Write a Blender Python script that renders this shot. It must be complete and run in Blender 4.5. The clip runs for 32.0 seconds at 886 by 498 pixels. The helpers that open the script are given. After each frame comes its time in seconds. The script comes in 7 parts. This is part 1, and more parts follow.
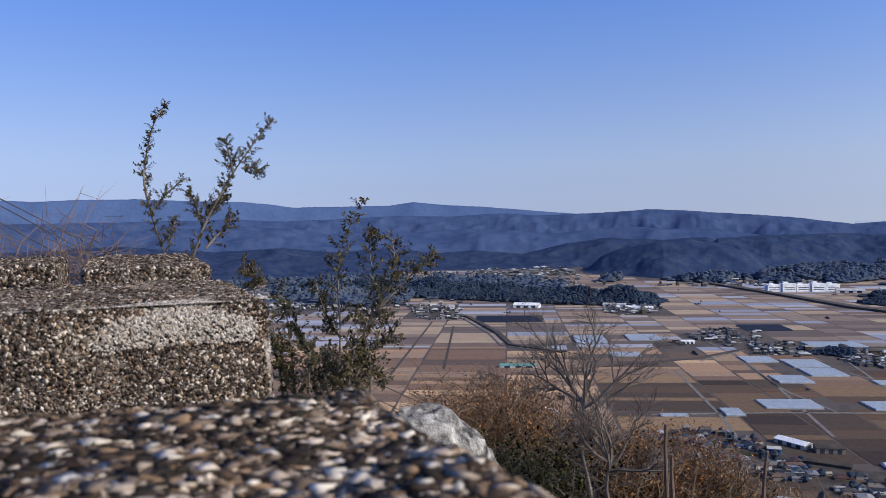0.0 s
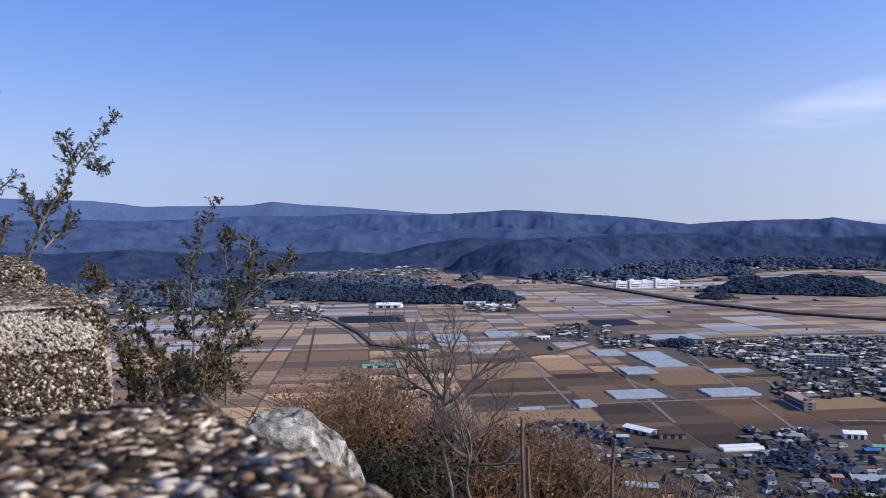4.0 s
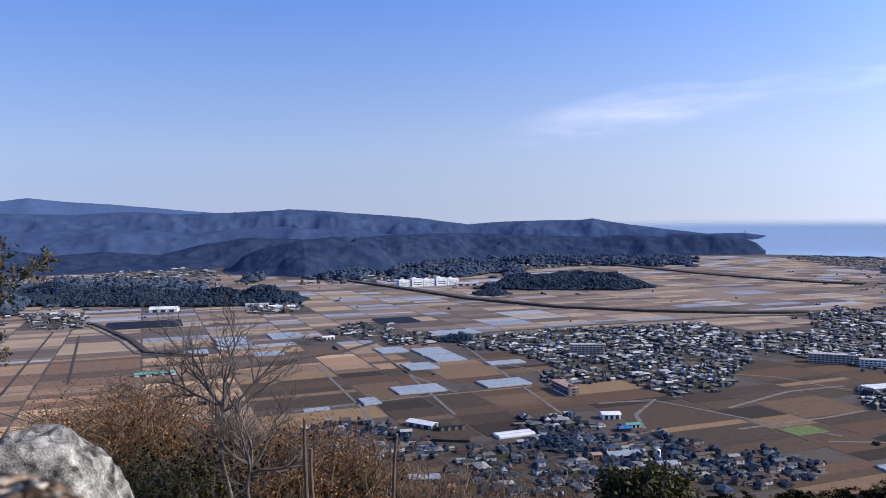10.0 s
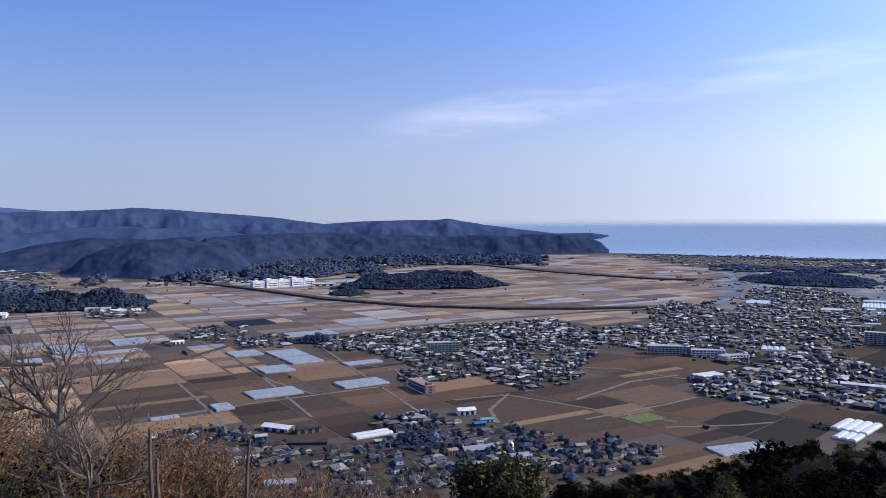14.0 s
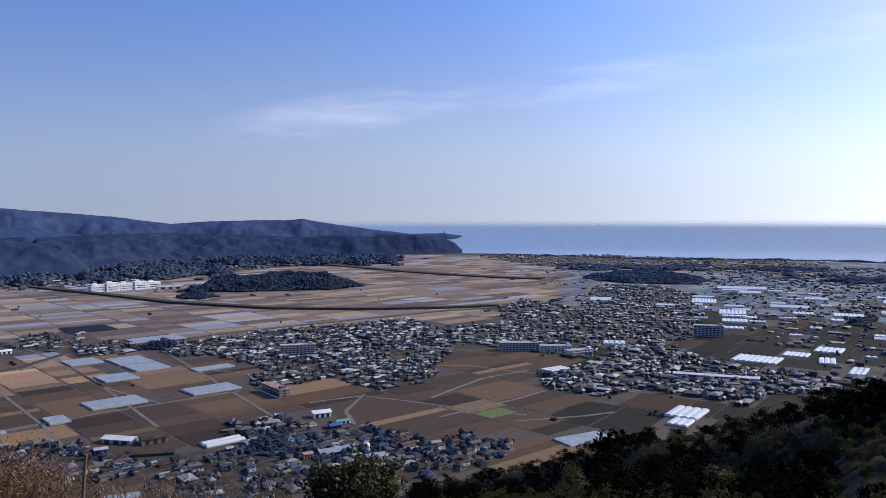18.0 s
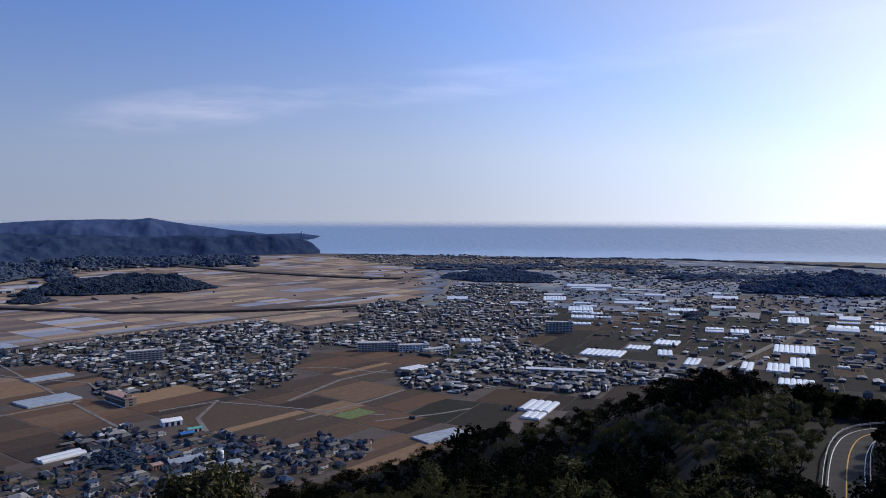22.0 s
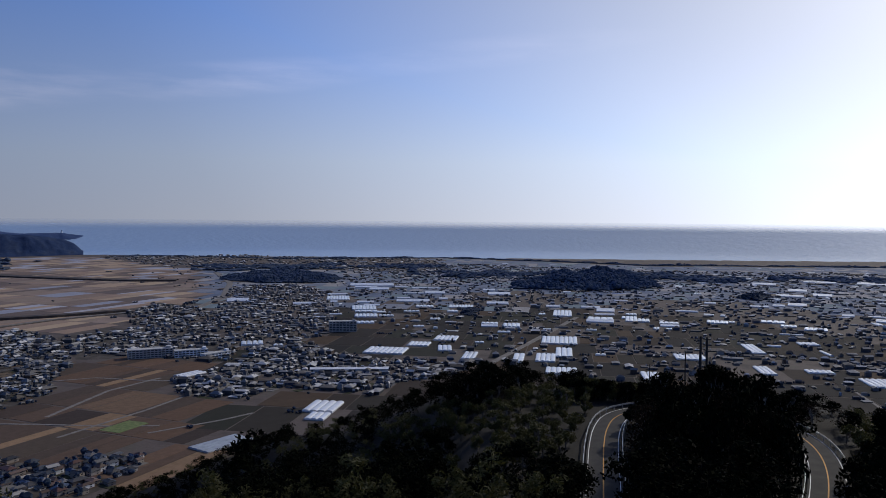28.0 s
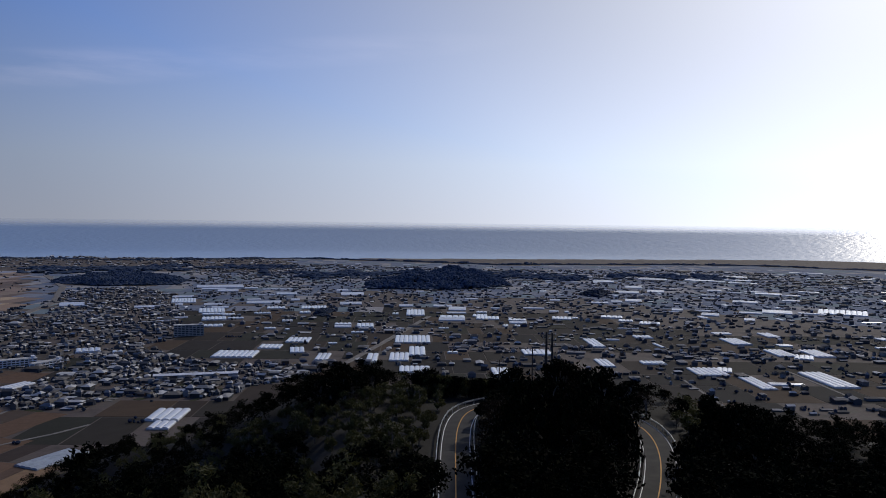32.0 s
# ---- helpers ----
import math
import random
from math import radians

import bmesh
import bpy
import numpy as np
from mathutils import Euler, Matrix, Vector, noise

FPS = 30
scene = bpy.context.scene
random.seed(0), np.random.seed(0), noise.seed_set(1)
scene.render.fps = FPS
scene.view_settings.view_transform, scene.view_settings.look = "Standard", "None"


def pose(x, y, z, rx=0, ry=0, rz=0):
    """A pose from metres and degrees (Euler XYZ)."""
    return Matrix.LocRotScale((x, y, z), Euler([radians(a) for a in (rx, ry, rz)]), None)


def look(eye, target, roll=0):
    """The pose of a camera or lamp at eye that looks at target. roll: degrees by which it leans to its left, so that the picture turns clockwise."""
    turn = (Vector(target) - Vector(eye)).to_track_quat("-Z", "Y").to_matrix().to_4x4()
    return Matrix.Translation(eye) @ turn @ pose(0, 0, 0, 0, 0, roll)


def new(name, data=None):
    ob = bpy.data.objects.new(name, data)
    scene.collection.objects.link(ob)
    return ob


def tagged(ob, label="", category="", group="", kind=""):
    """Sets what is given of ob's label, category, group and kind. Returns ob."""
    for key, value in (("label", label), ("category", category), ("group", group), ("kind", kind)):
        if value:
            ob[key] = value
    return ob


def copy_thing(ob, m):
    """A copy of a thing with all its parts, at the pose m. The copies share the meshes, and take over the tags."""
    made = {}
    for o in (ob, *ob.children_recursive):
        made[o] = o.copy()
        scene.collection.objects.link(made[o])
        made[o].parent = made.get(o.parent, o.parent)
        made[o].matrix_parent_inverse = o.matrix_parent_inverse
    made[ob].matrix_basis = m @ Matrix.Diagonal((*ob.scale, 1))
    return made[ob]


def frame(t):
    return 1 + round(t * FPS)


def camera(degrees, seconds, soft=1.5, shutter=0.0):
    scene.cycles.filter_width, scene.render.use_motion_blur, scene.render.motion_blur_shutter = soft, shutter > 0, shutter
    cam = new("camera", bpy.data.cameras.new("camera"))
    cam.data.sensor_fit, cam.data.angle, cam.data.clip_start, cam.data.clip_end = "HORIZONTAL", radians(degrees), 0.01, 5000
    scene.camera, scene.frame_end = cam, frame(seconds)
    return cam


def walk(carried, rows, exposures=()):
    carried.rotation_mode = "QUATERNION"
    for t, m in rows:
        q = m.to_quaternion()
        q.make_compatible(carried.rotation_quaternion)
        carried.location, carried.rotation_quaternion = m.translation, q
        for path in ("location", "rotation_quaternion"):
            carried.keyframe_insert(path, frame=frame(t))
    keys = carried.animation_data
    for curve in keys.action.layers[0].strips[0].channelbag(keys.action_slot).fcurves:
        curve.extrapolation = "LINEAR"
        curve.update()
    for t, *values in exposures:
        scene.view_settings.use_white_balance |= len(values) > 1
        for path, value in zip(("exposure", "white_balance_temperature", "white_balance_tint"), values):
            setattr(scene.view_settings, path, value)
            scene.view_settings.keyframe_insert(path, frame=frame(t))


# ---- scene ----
# ---- camera and its walk: a small tripod on the parapet, turning to the right ----
EYE = 175.0        # height of the camera over the plain
ARM = 0.08         # the lens stands this far in front of the tripod's axis
cam = camera(59.11, 32.0, soft=0.85)
cam.data.dof.use_dof, cam.data.dof.focus_distance, cam.data.dof.aperture_fstop = True, 80.0, 11.0
# seconds, heading (degrees clockwise from +y), tilt, roll
PAN = [(0, -41.78, -1.87, -0.85), (1, -39.26, -1.90, -0.84), (2, -36.63, -1.93, -0.84), (3, -34.12, -1.96, -0.85), (3.5, -32.94, -1.98, -0.82), (5.5, -27.67, -2.06, -0.75), (6, -26.37, -2.09, -0.72), (7, -23.77, -2.12, -0.67), (8, -21.19, -2.15, -0.62), (9, -18.44, -2.18, -0.58), (10, -15.96, -2.20, -0.54), (11, -13.33, -2.23, -0.49), (12, -10.67, -2.25, -0.44), (13, -8.07, -2.27, -0.39), (14, -5.50, -2.29, -0.33), (14.5, -4.09, -2.29, -0.30), (16.5, 1.19, -2.30, -0.19)]
PAN += [(17, 2.41, -2.30, -0.16), (18, 5.09, -2.30, -0.10), (19, 7.71, -2.30, -0.04), (20, 10.16, -2.29, 0.02), (21, 12.73, -2.29, 0.09), (22, 15.45, -2.28, 0.16), (23, 18.10, -2.27, 0.23), (24, 20.71, -2.26, 0.30), (25, 23.30, -2.26, 0.35), (25.5, 24.75, -2.25, 0.37), (27.5, 30.02, -2.22, 0.46), (28, 31.24, -2.22, 0.48), (29, 33.90, -2.19, 0.54), (30, 36.33, -2.17, 0.60), (31, 39.10, -2.14, 0.65), (32, 41.97, -2.11, 0.70)]


def heading(az, tilt=0.0):
    a, b = radians(az), radians(tilt)
    return Vector((math.sin(a) * math.cos(b), math.cos(a) * math.cos(b), math.sin(b)))


def rows():
    for t, az, tilt, roll in PAN:
        eye = Vector((0, 0, EYE)) + ARM * heading(az)
        yield t, look(eye, eye + heading(az, tilt), roll)


EXPOSURES = [(0.0, -0.16), (6.0, 0.02), (12.0, -0.03), (19.0, -0.38), (25.0, -0.78), (32.0, -1.3)]
walk(cam, list(rows()), EXPOSURES)

# ---- world, sun ----
SUN_AZ, SUN_EL = 76.0, 33.0
world = bpy.data.worlds.new("sky")
scene.world = world
world.use_nodes = True
wt = world.node_tree
wt.nodes.clear()
sky = wt.nodes.new("ShaderNodeTexSky")
sky.sky_type = "NISHITA"
sky.sun_disc = False
sky.sun_elevation, sky.sun_rotation = radians(SUN_EL), radians(SUN_AZ)
sky.altitude, sky.air_density, sky.dust_density, sky.ozone_density = 200, 1.0, 1.2, 3.5


def wnode(kind, **inputs):
    n = wt.nodes.new(kind)
    for k, v in inputs.items():
        n.inputs[int(k[1:])].default_value = v
    return n


def wisp(az, el, wide, high, slope):
    """A soft mask round one bank of thin cloud."""
    c = heading(az, el)
    right = heading(az + 90)
    up = right.cross(c)
    right, up = (right * math.cos(slope) + up * math.sin(slope)), (up * math.cos(slope) - right * math.sin(slope))
    total = None
    for axis, size in ((right, wide), (up, high)):
        sub = wnode("ShaderNodeVectorMath", _1=tuple(c))
        sub.operation = "SUBTRACT"
        wt.links.new(coords.outputs["Generated"], sub.inputs[0])
        dot = wnode("ShaderNodeVectorMath", _1=tuple(axis / size))
        dot.operation = "DOT_PRODUCT"
        wt.links.new(sub.outputs[0], dot.inputs[0])
        sq = wnode("ShaderNodeMath")
        sq.operation = "MULTIPLY"
        wt.links.new(dot.outputs["Value"], sq.inputs[0])
        wt.links.new(dot.outputs["Value"], sq.inputs[1])
        if total is None:
            total = sq
        else:
            add = wnode("ShaderNodeMath")
            wt.links.new(total.outputs[0], add.inputs[0])
            wt.links.new(sq.outputs[0], add.inputs[1])
            total = add
    fall = wnode("ShaderNodeMapRange", _1=1.0, _2=0.0, _3=0.0, _4=1.0)
    fall.interpolation_type = "SMOOTHSTEP"
    wt.links.new(total.outputs[0], fall.inputs[0])
    return fall


coords = wt.nodes.new("ShaderNodeTexCoord")
# the lowest air is lit like that a little above it
split = wt.nodes.new("ShaderNodeSeparateXYZ")
wt.links.new(coords.outputs["Generated"], split.inputs[0])
least = wnode("ShaderNodeMath", _1=0.07)
least.operation = "MAXIMUM"
wt.links.new(split.outputs[2], least.inputs[0])
joined_dir = wt.nodes.new("ShaderNodeCombineXYZ")
wt.links.new(split.outputs[0], joined_dir.inputs[0])
wt.links.new(split.outputs[1], joined_dir.inputs[1])
wt.links.new(least.outputs[0], joined_dir.inputs[2])
wt.links.new(joined_dir.outputs[0], sky.inputs[0])
stretch = wnode("ShaderNodeMapping", _3=(2.2, 2.2, 14.0))
wt.links.new(coords.outputs["Generated"], stretch.inputs[0])
streaks = wnode("ShaderNodeTexNoise", _2=2.6, _3=6.0, _4=0.55)
wt.links.new(stretch.outputs[0], streaks.inputs["Vector"])
level = wnode("ShaderNodeMapRange", _1=0.36, _2=0.72, _3=0.0, _4=1.0)
wt.links.new(streaks.outputs[0], level.inputs[0])
cover = None
for az, el, wide, high, slope, weight in ((-1.0, 7.6, 0.22, 0.032, 0.14, 1.0), (16.0, 9.6, 0.22, 0.026, 0.12, 0.8),
                                          (33.0, 11.8, 0.26, 0.022, 0.10, 0.4), (22.0, 17.6, 0.15, 0.02, 0.1, 0.5)):
    m = wisp(az, el, wide, high, slope)
    k = wnode("ShaderNodeMath", _1=weight)
    k.operation = "MULTIPLY"
    wt.links.new(m.outputs[0], k.inputs[0])
    if cover is None:
        cover = k
    else:
        add = wnode("ShaderNodeMath")
        add.operation = "MAXIMUM"
        wt.links.new(cover.outputs[0], add.inputs[0])
        wt.links.new(k.outputs[0], add.inputs[1])
        cover = add
dense = wnode("ShaderNodeMath")
dense.operation = "MULTIPLY"
wt.links.new(cover.outputs[0], dense.inputs[0])
wt.links.new(level.outputs[0], dense.inputs[1])
# the winter haze: pale and even near the horizon, clear blue higher up
rise = wt.nodes.new("ShaderNodeSeparateXYZ")
wt.links.new(coords.outputs["Generated"], rise.inputs[0])
haze = wnode("ShaderNodeMapRange", _1=0.0, _2=0.36, _3=0.92, _4=0.08)
wt.links.new(rise.outputs[2], haze.inputs[0])
grey = wt.nodes.new("ShaderNodeRGBToBW")
wt.links.new(sky.outputs[0], grey.inputs[0])
pale = wt.nodes.new("ShaderNodeMixRGB")
pale.blend_type = "MULTIPLY"
pale.inputs[0].default_value = 1.0
wt.links.new(grey.outputs[0], pale.inputs[1])
clear = wt.nodes.new("ShaderNodeMixRGB")
clear.blend_type = "MULTIPLY"
clear.inputs[0].default_value = 1.0
clear.inputs[2].default_value = (0.49, 0.89, 1.60, 1)
wt.links.new(sky.outputs[0], clear.inputs[1])
# paler still towards the sun
toward = wnode("ShaderNodeVectorMath", _1=tuple(heading(SUN_AZ, SUN_EL)))
toward.operation = "DOT_PRODUCT"
wt.links.new(coords.outputs["Generated"], toward.inputs[0])
aureole = wnode("ShaderNodeMapRange", _1=0.30, _2=0.95, _3=0.0, _4=0.97)
wt.links.new(toward.outputs["Value"], aureole.inputs[0])
veil = wnode("ShaderNodeMath")
veil.operation = "MAXIMUM"
wt.links.new(haze.outputs[0], veil.inputs[0])
wt.links.new(aureole.outputs[0], veil.inputs[1])
cast = wt.nodes.new("ShaderNodeMixRGB")
cast.inputs[1].default_value, cast.inputs[2].default_value = (0.75, 0.85, 1.17, 1), (1.0, 1.02, 1.12, 1)
side = wnode("ShaderNodeMapRange", _1=-0.35, _2=0.8, _3=0.0, _4=1.0)
wt.links.new(toward.outputs["Value"], side.inputs[0])
wt.links.new(side.outputs[0], cast.inputs[0])
wt.links.new(cast.outputs[0], pale.inputs[2])
air = wt.nodes.new("ShaderNodeMixRGB")
wt.links.new(veil.outputs[0], air.inputs[0])
wt.links.new(clear.outputs[0], air.inputs[1])
wt.links.new(pale.outputs[0], air.inputs[2])
glare = wnode("ShaderNodeMapRange", _1=0.0, _2=0.26, _3=1.13, _4=1.13)
wt.links.new(rise.outputs[2], glare.inputs[0])
bright = wt.nodes.new("ShaderNodeMixRGB")
bright.blend_type = "MULTIPLY"
bright.inputs[0].default_value = 1.0
wt.links.new(air.outputs[0], bright.inputs[1])
wt.links.new(glare.outputs[0], bright.inputs[2])
# deeper away from the sun
gain = wnode("ShaderNodeMapRange", _1=-0.65, _2=0.55, _3=0.78, _4=1.0)
wt.links.new(toward.outputs["Value"], gain.inputs[0])
deep = wt.nodes.new("ShaderNodeMixRGB")
deep.blend_type = "MULTIPLY"
deep.inputs[0].default_value = 1.0
wt.links.new(bright.outputs[0], deep.inputs[1])
wt.links.new(gain.outputs[0], deep.inputs[2])
# the bright air round the sun
blaze = wnode("ShaderNodeMapRange", _1=0.42, _2=0.80, _3=1.0, _4=1.24)
wt.links.new(toward.outputs["Value"], blaze.inputs[0])
sunward = wt.nodes.new("ShaderNodeMixRGB")
sunward.blend_type = "MULTIPLY"
sunward.inputs[0].default_value = 1.0
wt.links.new(deep.outputs[0], sunward.inputs[1])
wt.links.new(blaze.outputs[0], sunward.inputs[2])
lift = wt.nodes.new("ShaderNodeMixRGB")
lift.blend_type = "ADD"
wt.links.new(dense.outputs[0], lift.inputs[0])
wt.links.new(sunward.outputs[0], lift.inputs[1])
lift.inputs[2].default_value = (2.2, 1.75, 1.6, 1)
back = wnode("ShaderNodeBackground", _1=0.150)
wt.links.new(lift.outputs[0], back.inputs[0])
wout = wt.nodes.new("ShaderNodeOutputWorld")
wt.links.new(back.outputs[0], wout.inputs[0])

sun_data = bpy.data.lights.new("sun", "SUN")
sun_data.energy, sun_data.angle, sun_data.color = 4.0, radians(0.6), (1.0, 0.92, 0.80)
sun = new("sun", sun_data)
sun.matrix_world = look(heading(SUN_AZ, SUN_EL) * 300, (0, 0, 0))

# ---- materials ----


def material(name, colours, size=1.0, rough=0.85, bump=0.3, vary="", contrast=0.35, spec=0.3, metal=0.0, coat=0.0, sheer=0.0, fine=9.0, glow=None):
    """A surface in several tones. size: metres of its stains; vary: 'object' or 'island' picks one tone for each piece, else
    the stains mix the tones. sheer: how much light goes through a leaf or a film."""
    m = bpy.data.materials.new(name)
    m.use_nodes = True
    nt = m.node_tree
    bsdf = nt.nodes["Principled BSDF"]
    bsdf.inputs["Metallic"].default_value = metal
    bsdf.inputs["Specular IOR Level"].default_value = spec
    bsdf.inputs["Coat Weight"].default_value = coat
    bsdf.inputs["Coat Roughness"].default_value = 0.25
    geo = nt.nodes.new("ShaderNodeNewGeometry")
    big = nt.nodes.new("ShaderNodeTexNoise")
    big.inputs["Scale"].default_value, big.inputs["Detail"].default_value = 1.0 / size, 4.0
    small = nt.nodes.new("ShaderNodeTexNoise")
    small.inputs["Scale"].default_value, small.inputs["Detail"].default_value = fine / size, 3.0
    for n in (big, small):
        nt.links.new(geo.outputs["Position"], n.inputs["Vector"])
    ramp = nt.nodes.new("ShaderNodeValToRGB")
    els = ramp.color_ramp.elements
    while len(els) < len(colours):
        els.new(0.5)
    count = len(colours)
    for i, c in enumerate(colours):
        els[i].position = i / count if vary else 0.3 + 0.4 * i / max(1, count - 1)
        els[i].color = (*c, 1)
    if vary:
        ramp.color_ramp.interpolation = "CONSTANT"
        if vary == "object":
            pick = nt.nodes.new("ShaderNodeObjectInfo")
            nt.links.new(pick.outputs["Random"], ramp.inputs[0])
        else:
            nt.links.new(geo.outputs["Random Per Island"], ramp.inputs[0])
    else:
        nt.links.new(big.outputs[0], ramp.inputs[0])
    shade = nt.nodes.new("ShaderNodeMapRange")
    shade.inputs[1].default_value, shade.inputs[2].default_value = 0.25, 0.75
    shade.inputs[3].default_value, shade.inputs[4].default_value = 1 - contrast, 1 + contrast
    mix = nt.nodes.new("ShaderNodeMath")
    mix.operation = "ADD"
    half = nt.nodes.new("ShaderNodeMath")
    half.operation = "MULTIPLY"
    half.inputs[1].default_value = 0.5
    nt.links.new(big.outputs[0], mix.inputs[0])
    nt.links.new(small.outputs[0], mix.inputs[1])
    nt.links.new(mix.outputs[0], half.inputs[0])
    nt.links.new(half.outputs[0], shade.inputs[0])
    tint = nt.nodes.new("ShaderNodeMixRGB")
    tint.blend_type = "MULTIPLY"
    tint.inputs[0].default_value = 1.0
    nt.links.new(ramp.outputs[0], tint.inputs[1])
    nt.links.new(shade.outputs[0], tint.inputs[2])
    nt.links.new(tint.outputs[0], bsdf.inputs["Base Color"])
    gloss = nt.nodes.new("ShaderNodeMapRange")
    gloss.inputs[3].default_value, gloss.inputs[4].default_value = max(0.03, rough - 0.1), min(1.0, rough + 0.1)
    nt.links.new(small.outputs[0], gloss.inputs[0])
    nt.links.new(gloss.outputs[0], bsdf.inputs["Roughness"])
    if bump:
        rise = nt.nodes.new("ShaderNodeBump")
        rise.inputs["Strength"].default_value = bump
        rise.inputs["Distance"].default_value = size / fine * 0.6
        nt.links.new(half.outputs[0], rise.inputs["Height"])
        nt.links.new(rise.outputs[0], bsdf.inputs["Normal"])
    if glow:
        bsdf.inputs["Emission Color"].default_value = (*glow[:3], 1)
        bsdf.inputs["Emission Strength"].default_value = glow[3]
    if sheer:
        thin = nt.nodes.new("ShaderNodeBsdfTranslucent")
        nt.links.new(tint.outputs[0], thin.inputs[0])
        both = nt.nodes.new("ShaderNodeMixShader")
        both.inputs[0].default_value = sheer
        out = nt.nodes["Material Output"]
        nt.links.new(bsdf.outputs[0], both.inputs[1])
        nt.links.new(thin.outputs[0], both.inputs[2])
        nt.links.new(both.outputs[0], out.inputs[0])
    return m


SOIL = material("soil", [(0.0593, 0.0475, 0.0418), (0.0916, 0.0707, 0.0617), (0.0701, 0.0619, 0.0492)], 30, 0.95, 0.3)
FIELD = [(0.346, 0.22, 0.141), (0.192, 0.123, 0.087), (0.269, 0.174, 0.119), (0.135, 0.0953, 0.0727), (0.444, 0.297, 0.181), (0.23, 0.154, 0.11),
         (0.175, 0.114, 0.0853), (0.307, 0.21, 0.146), (0.161, 0.112, 0.0837), (0.245, 0.17, 0.116), (0.117, 0.0863, 0.0712), (0.491, 0.334, 0.204)]
# far fields: paler, bluer tones carry painted haze; two are field film
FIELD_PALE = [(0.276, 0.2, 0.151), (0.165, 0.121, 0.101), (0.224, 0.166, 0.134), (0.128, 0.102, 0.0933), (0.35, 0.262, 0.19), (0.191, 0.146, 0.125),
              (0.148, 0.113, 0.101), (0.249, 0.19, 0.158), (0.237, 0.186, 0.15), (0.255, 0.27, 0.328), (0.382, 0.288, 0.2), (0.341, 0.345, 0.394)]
FIELD_ONE = material("field soil", FIELD, 5, 0.95, 0.3, "object", 0.3, 0.1)
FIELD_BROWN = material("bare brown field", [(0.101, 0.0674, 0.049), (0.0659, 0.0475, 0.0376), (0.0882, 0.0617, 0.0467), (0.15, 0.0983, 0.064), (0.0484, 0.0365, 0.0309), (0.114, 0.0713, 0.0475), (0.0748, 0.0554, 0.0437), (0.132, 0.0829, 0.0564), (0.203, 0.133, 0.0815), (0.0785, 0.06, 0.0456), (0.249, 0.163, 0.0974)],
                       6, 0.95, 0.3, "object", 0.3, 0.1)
GARDEN = material("kitchen garden", [(0.05, 0.05, 0.028), (0.085, 0.06, 0.042), (0.042, 0.046, 0.024), (0.12, 0.09, 0.062), (0.06, 0.05, 0.038), (0.17, 0.16, 0.145)], 4, 0.95, 0.3, "island", 0.3, 0.1)
FIELD_FAR = material("hazed far field soil", FIELD_PALE, 25, 0.95, 0.1, "island", 0.22, 0.1)
# bare soil; the view against the sun is painted in as extra darkness
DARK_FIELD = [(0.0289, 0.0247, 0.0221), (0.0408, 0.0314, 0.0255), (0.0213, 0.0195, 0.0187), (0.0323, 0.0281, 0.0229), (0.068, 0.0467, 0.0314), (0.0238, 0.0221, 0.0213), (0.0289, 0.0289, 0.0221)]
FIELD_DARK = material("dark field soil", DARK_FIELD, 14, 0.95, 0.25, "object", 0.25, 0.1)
# haze over the far eastern fields, painted in as pale blue
FIELD_DARK_FAR = material("hazed far dark soil", [(0.146, 0.172, 0.224), (0.188, 0.205, 0.248), (0.118, 0.147, 0.209), (0.16, 0.182, 0.224), (0.283, 0.274, 0.272), (0.129, 0.16, 0.224), (0.155, 0.199, 0.224)], 25, 0.95, 0.1, "island", 0.25, 0.1)
YARD = material("village ground", [(0.0364, 0.0294, 0.0226), (0.0576, 0.0468, 0.0372), (0.0818, 0.0718, 0.0631)], 14, 0.95, 0.2)
GRASS_FIELD = material("green crop", [(0.10, 0.14, 0.045), (0.14, 0.17, 0.06)], 3, 0.9, 0.3)
ASPHALT = material("asphalt", [(0.023, 0.023, 0.0243), (0.0352, 0.0339, 0.032)], 2.5, 0.9, 0.15)
LANE = material("pale lane", [(0.136, 0.124, 0.112), (0.188, 0.172, 0.156)], 6, 0.9, 0.1)
DARK_ROAD = material("dark road bank", [(0.0403, 0.037, 0.036), (0.0805, 0.06, 0.045)], 12, 0.9, 0.2)
PAINT_WHITE = material("white road paint", [(0.62, 0.62, 0.6), (0.75, 0.75, 0.74)], 1.5, 0.7, 0.0)
PAINT_ORANGE = material("orange road paint", [(0.62, 0.33, 0.06), (0.5, 0.26, 0.06)], 1.5, 0.7, 0.0)
RAIL = material("galvanised rail", [(0.42, 0.43, 0.44), (0.55, 0.56, 0.57)], 1.0, 0.45, 0.05, metal=0.7)
ROOF = material("roof tiles", [(0.0425, 0.068, 0.128), (0.085, 0.0425, 0.034), (0.045, 0.0493, 0.0571), (0.077, 0.0808, 0.0884), (0.0315, 0.034, 0.0391), (0.18, 0.178, 0.18), (0.077, 0.051, 0.038), (0.0496, 0.0595, 0.0782), (0.306, 0.289, 0.266),
                               (0.137, 0.128, 0.118), (0.0631, 0.0595, 0.0563), (0.036, 0.0399, 0.0469), (0.128, 0.085, 0.0633), (0.027, 0.0281, 0.0313)], 3, 0.5, 0.3, "object", 0.25, 0.25)
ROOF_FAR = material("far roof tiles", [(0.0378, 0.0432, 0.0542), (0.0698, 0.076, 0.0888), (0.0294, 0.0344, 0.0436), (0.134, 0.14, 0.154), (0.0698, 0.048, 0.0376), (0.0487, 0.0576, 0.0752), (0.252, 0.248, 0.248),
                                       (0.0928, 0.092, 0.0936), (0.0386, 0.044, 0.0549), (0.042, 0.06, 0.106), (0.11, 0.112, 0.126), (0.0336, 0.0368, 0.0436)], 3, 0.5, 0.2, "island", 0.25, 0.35)
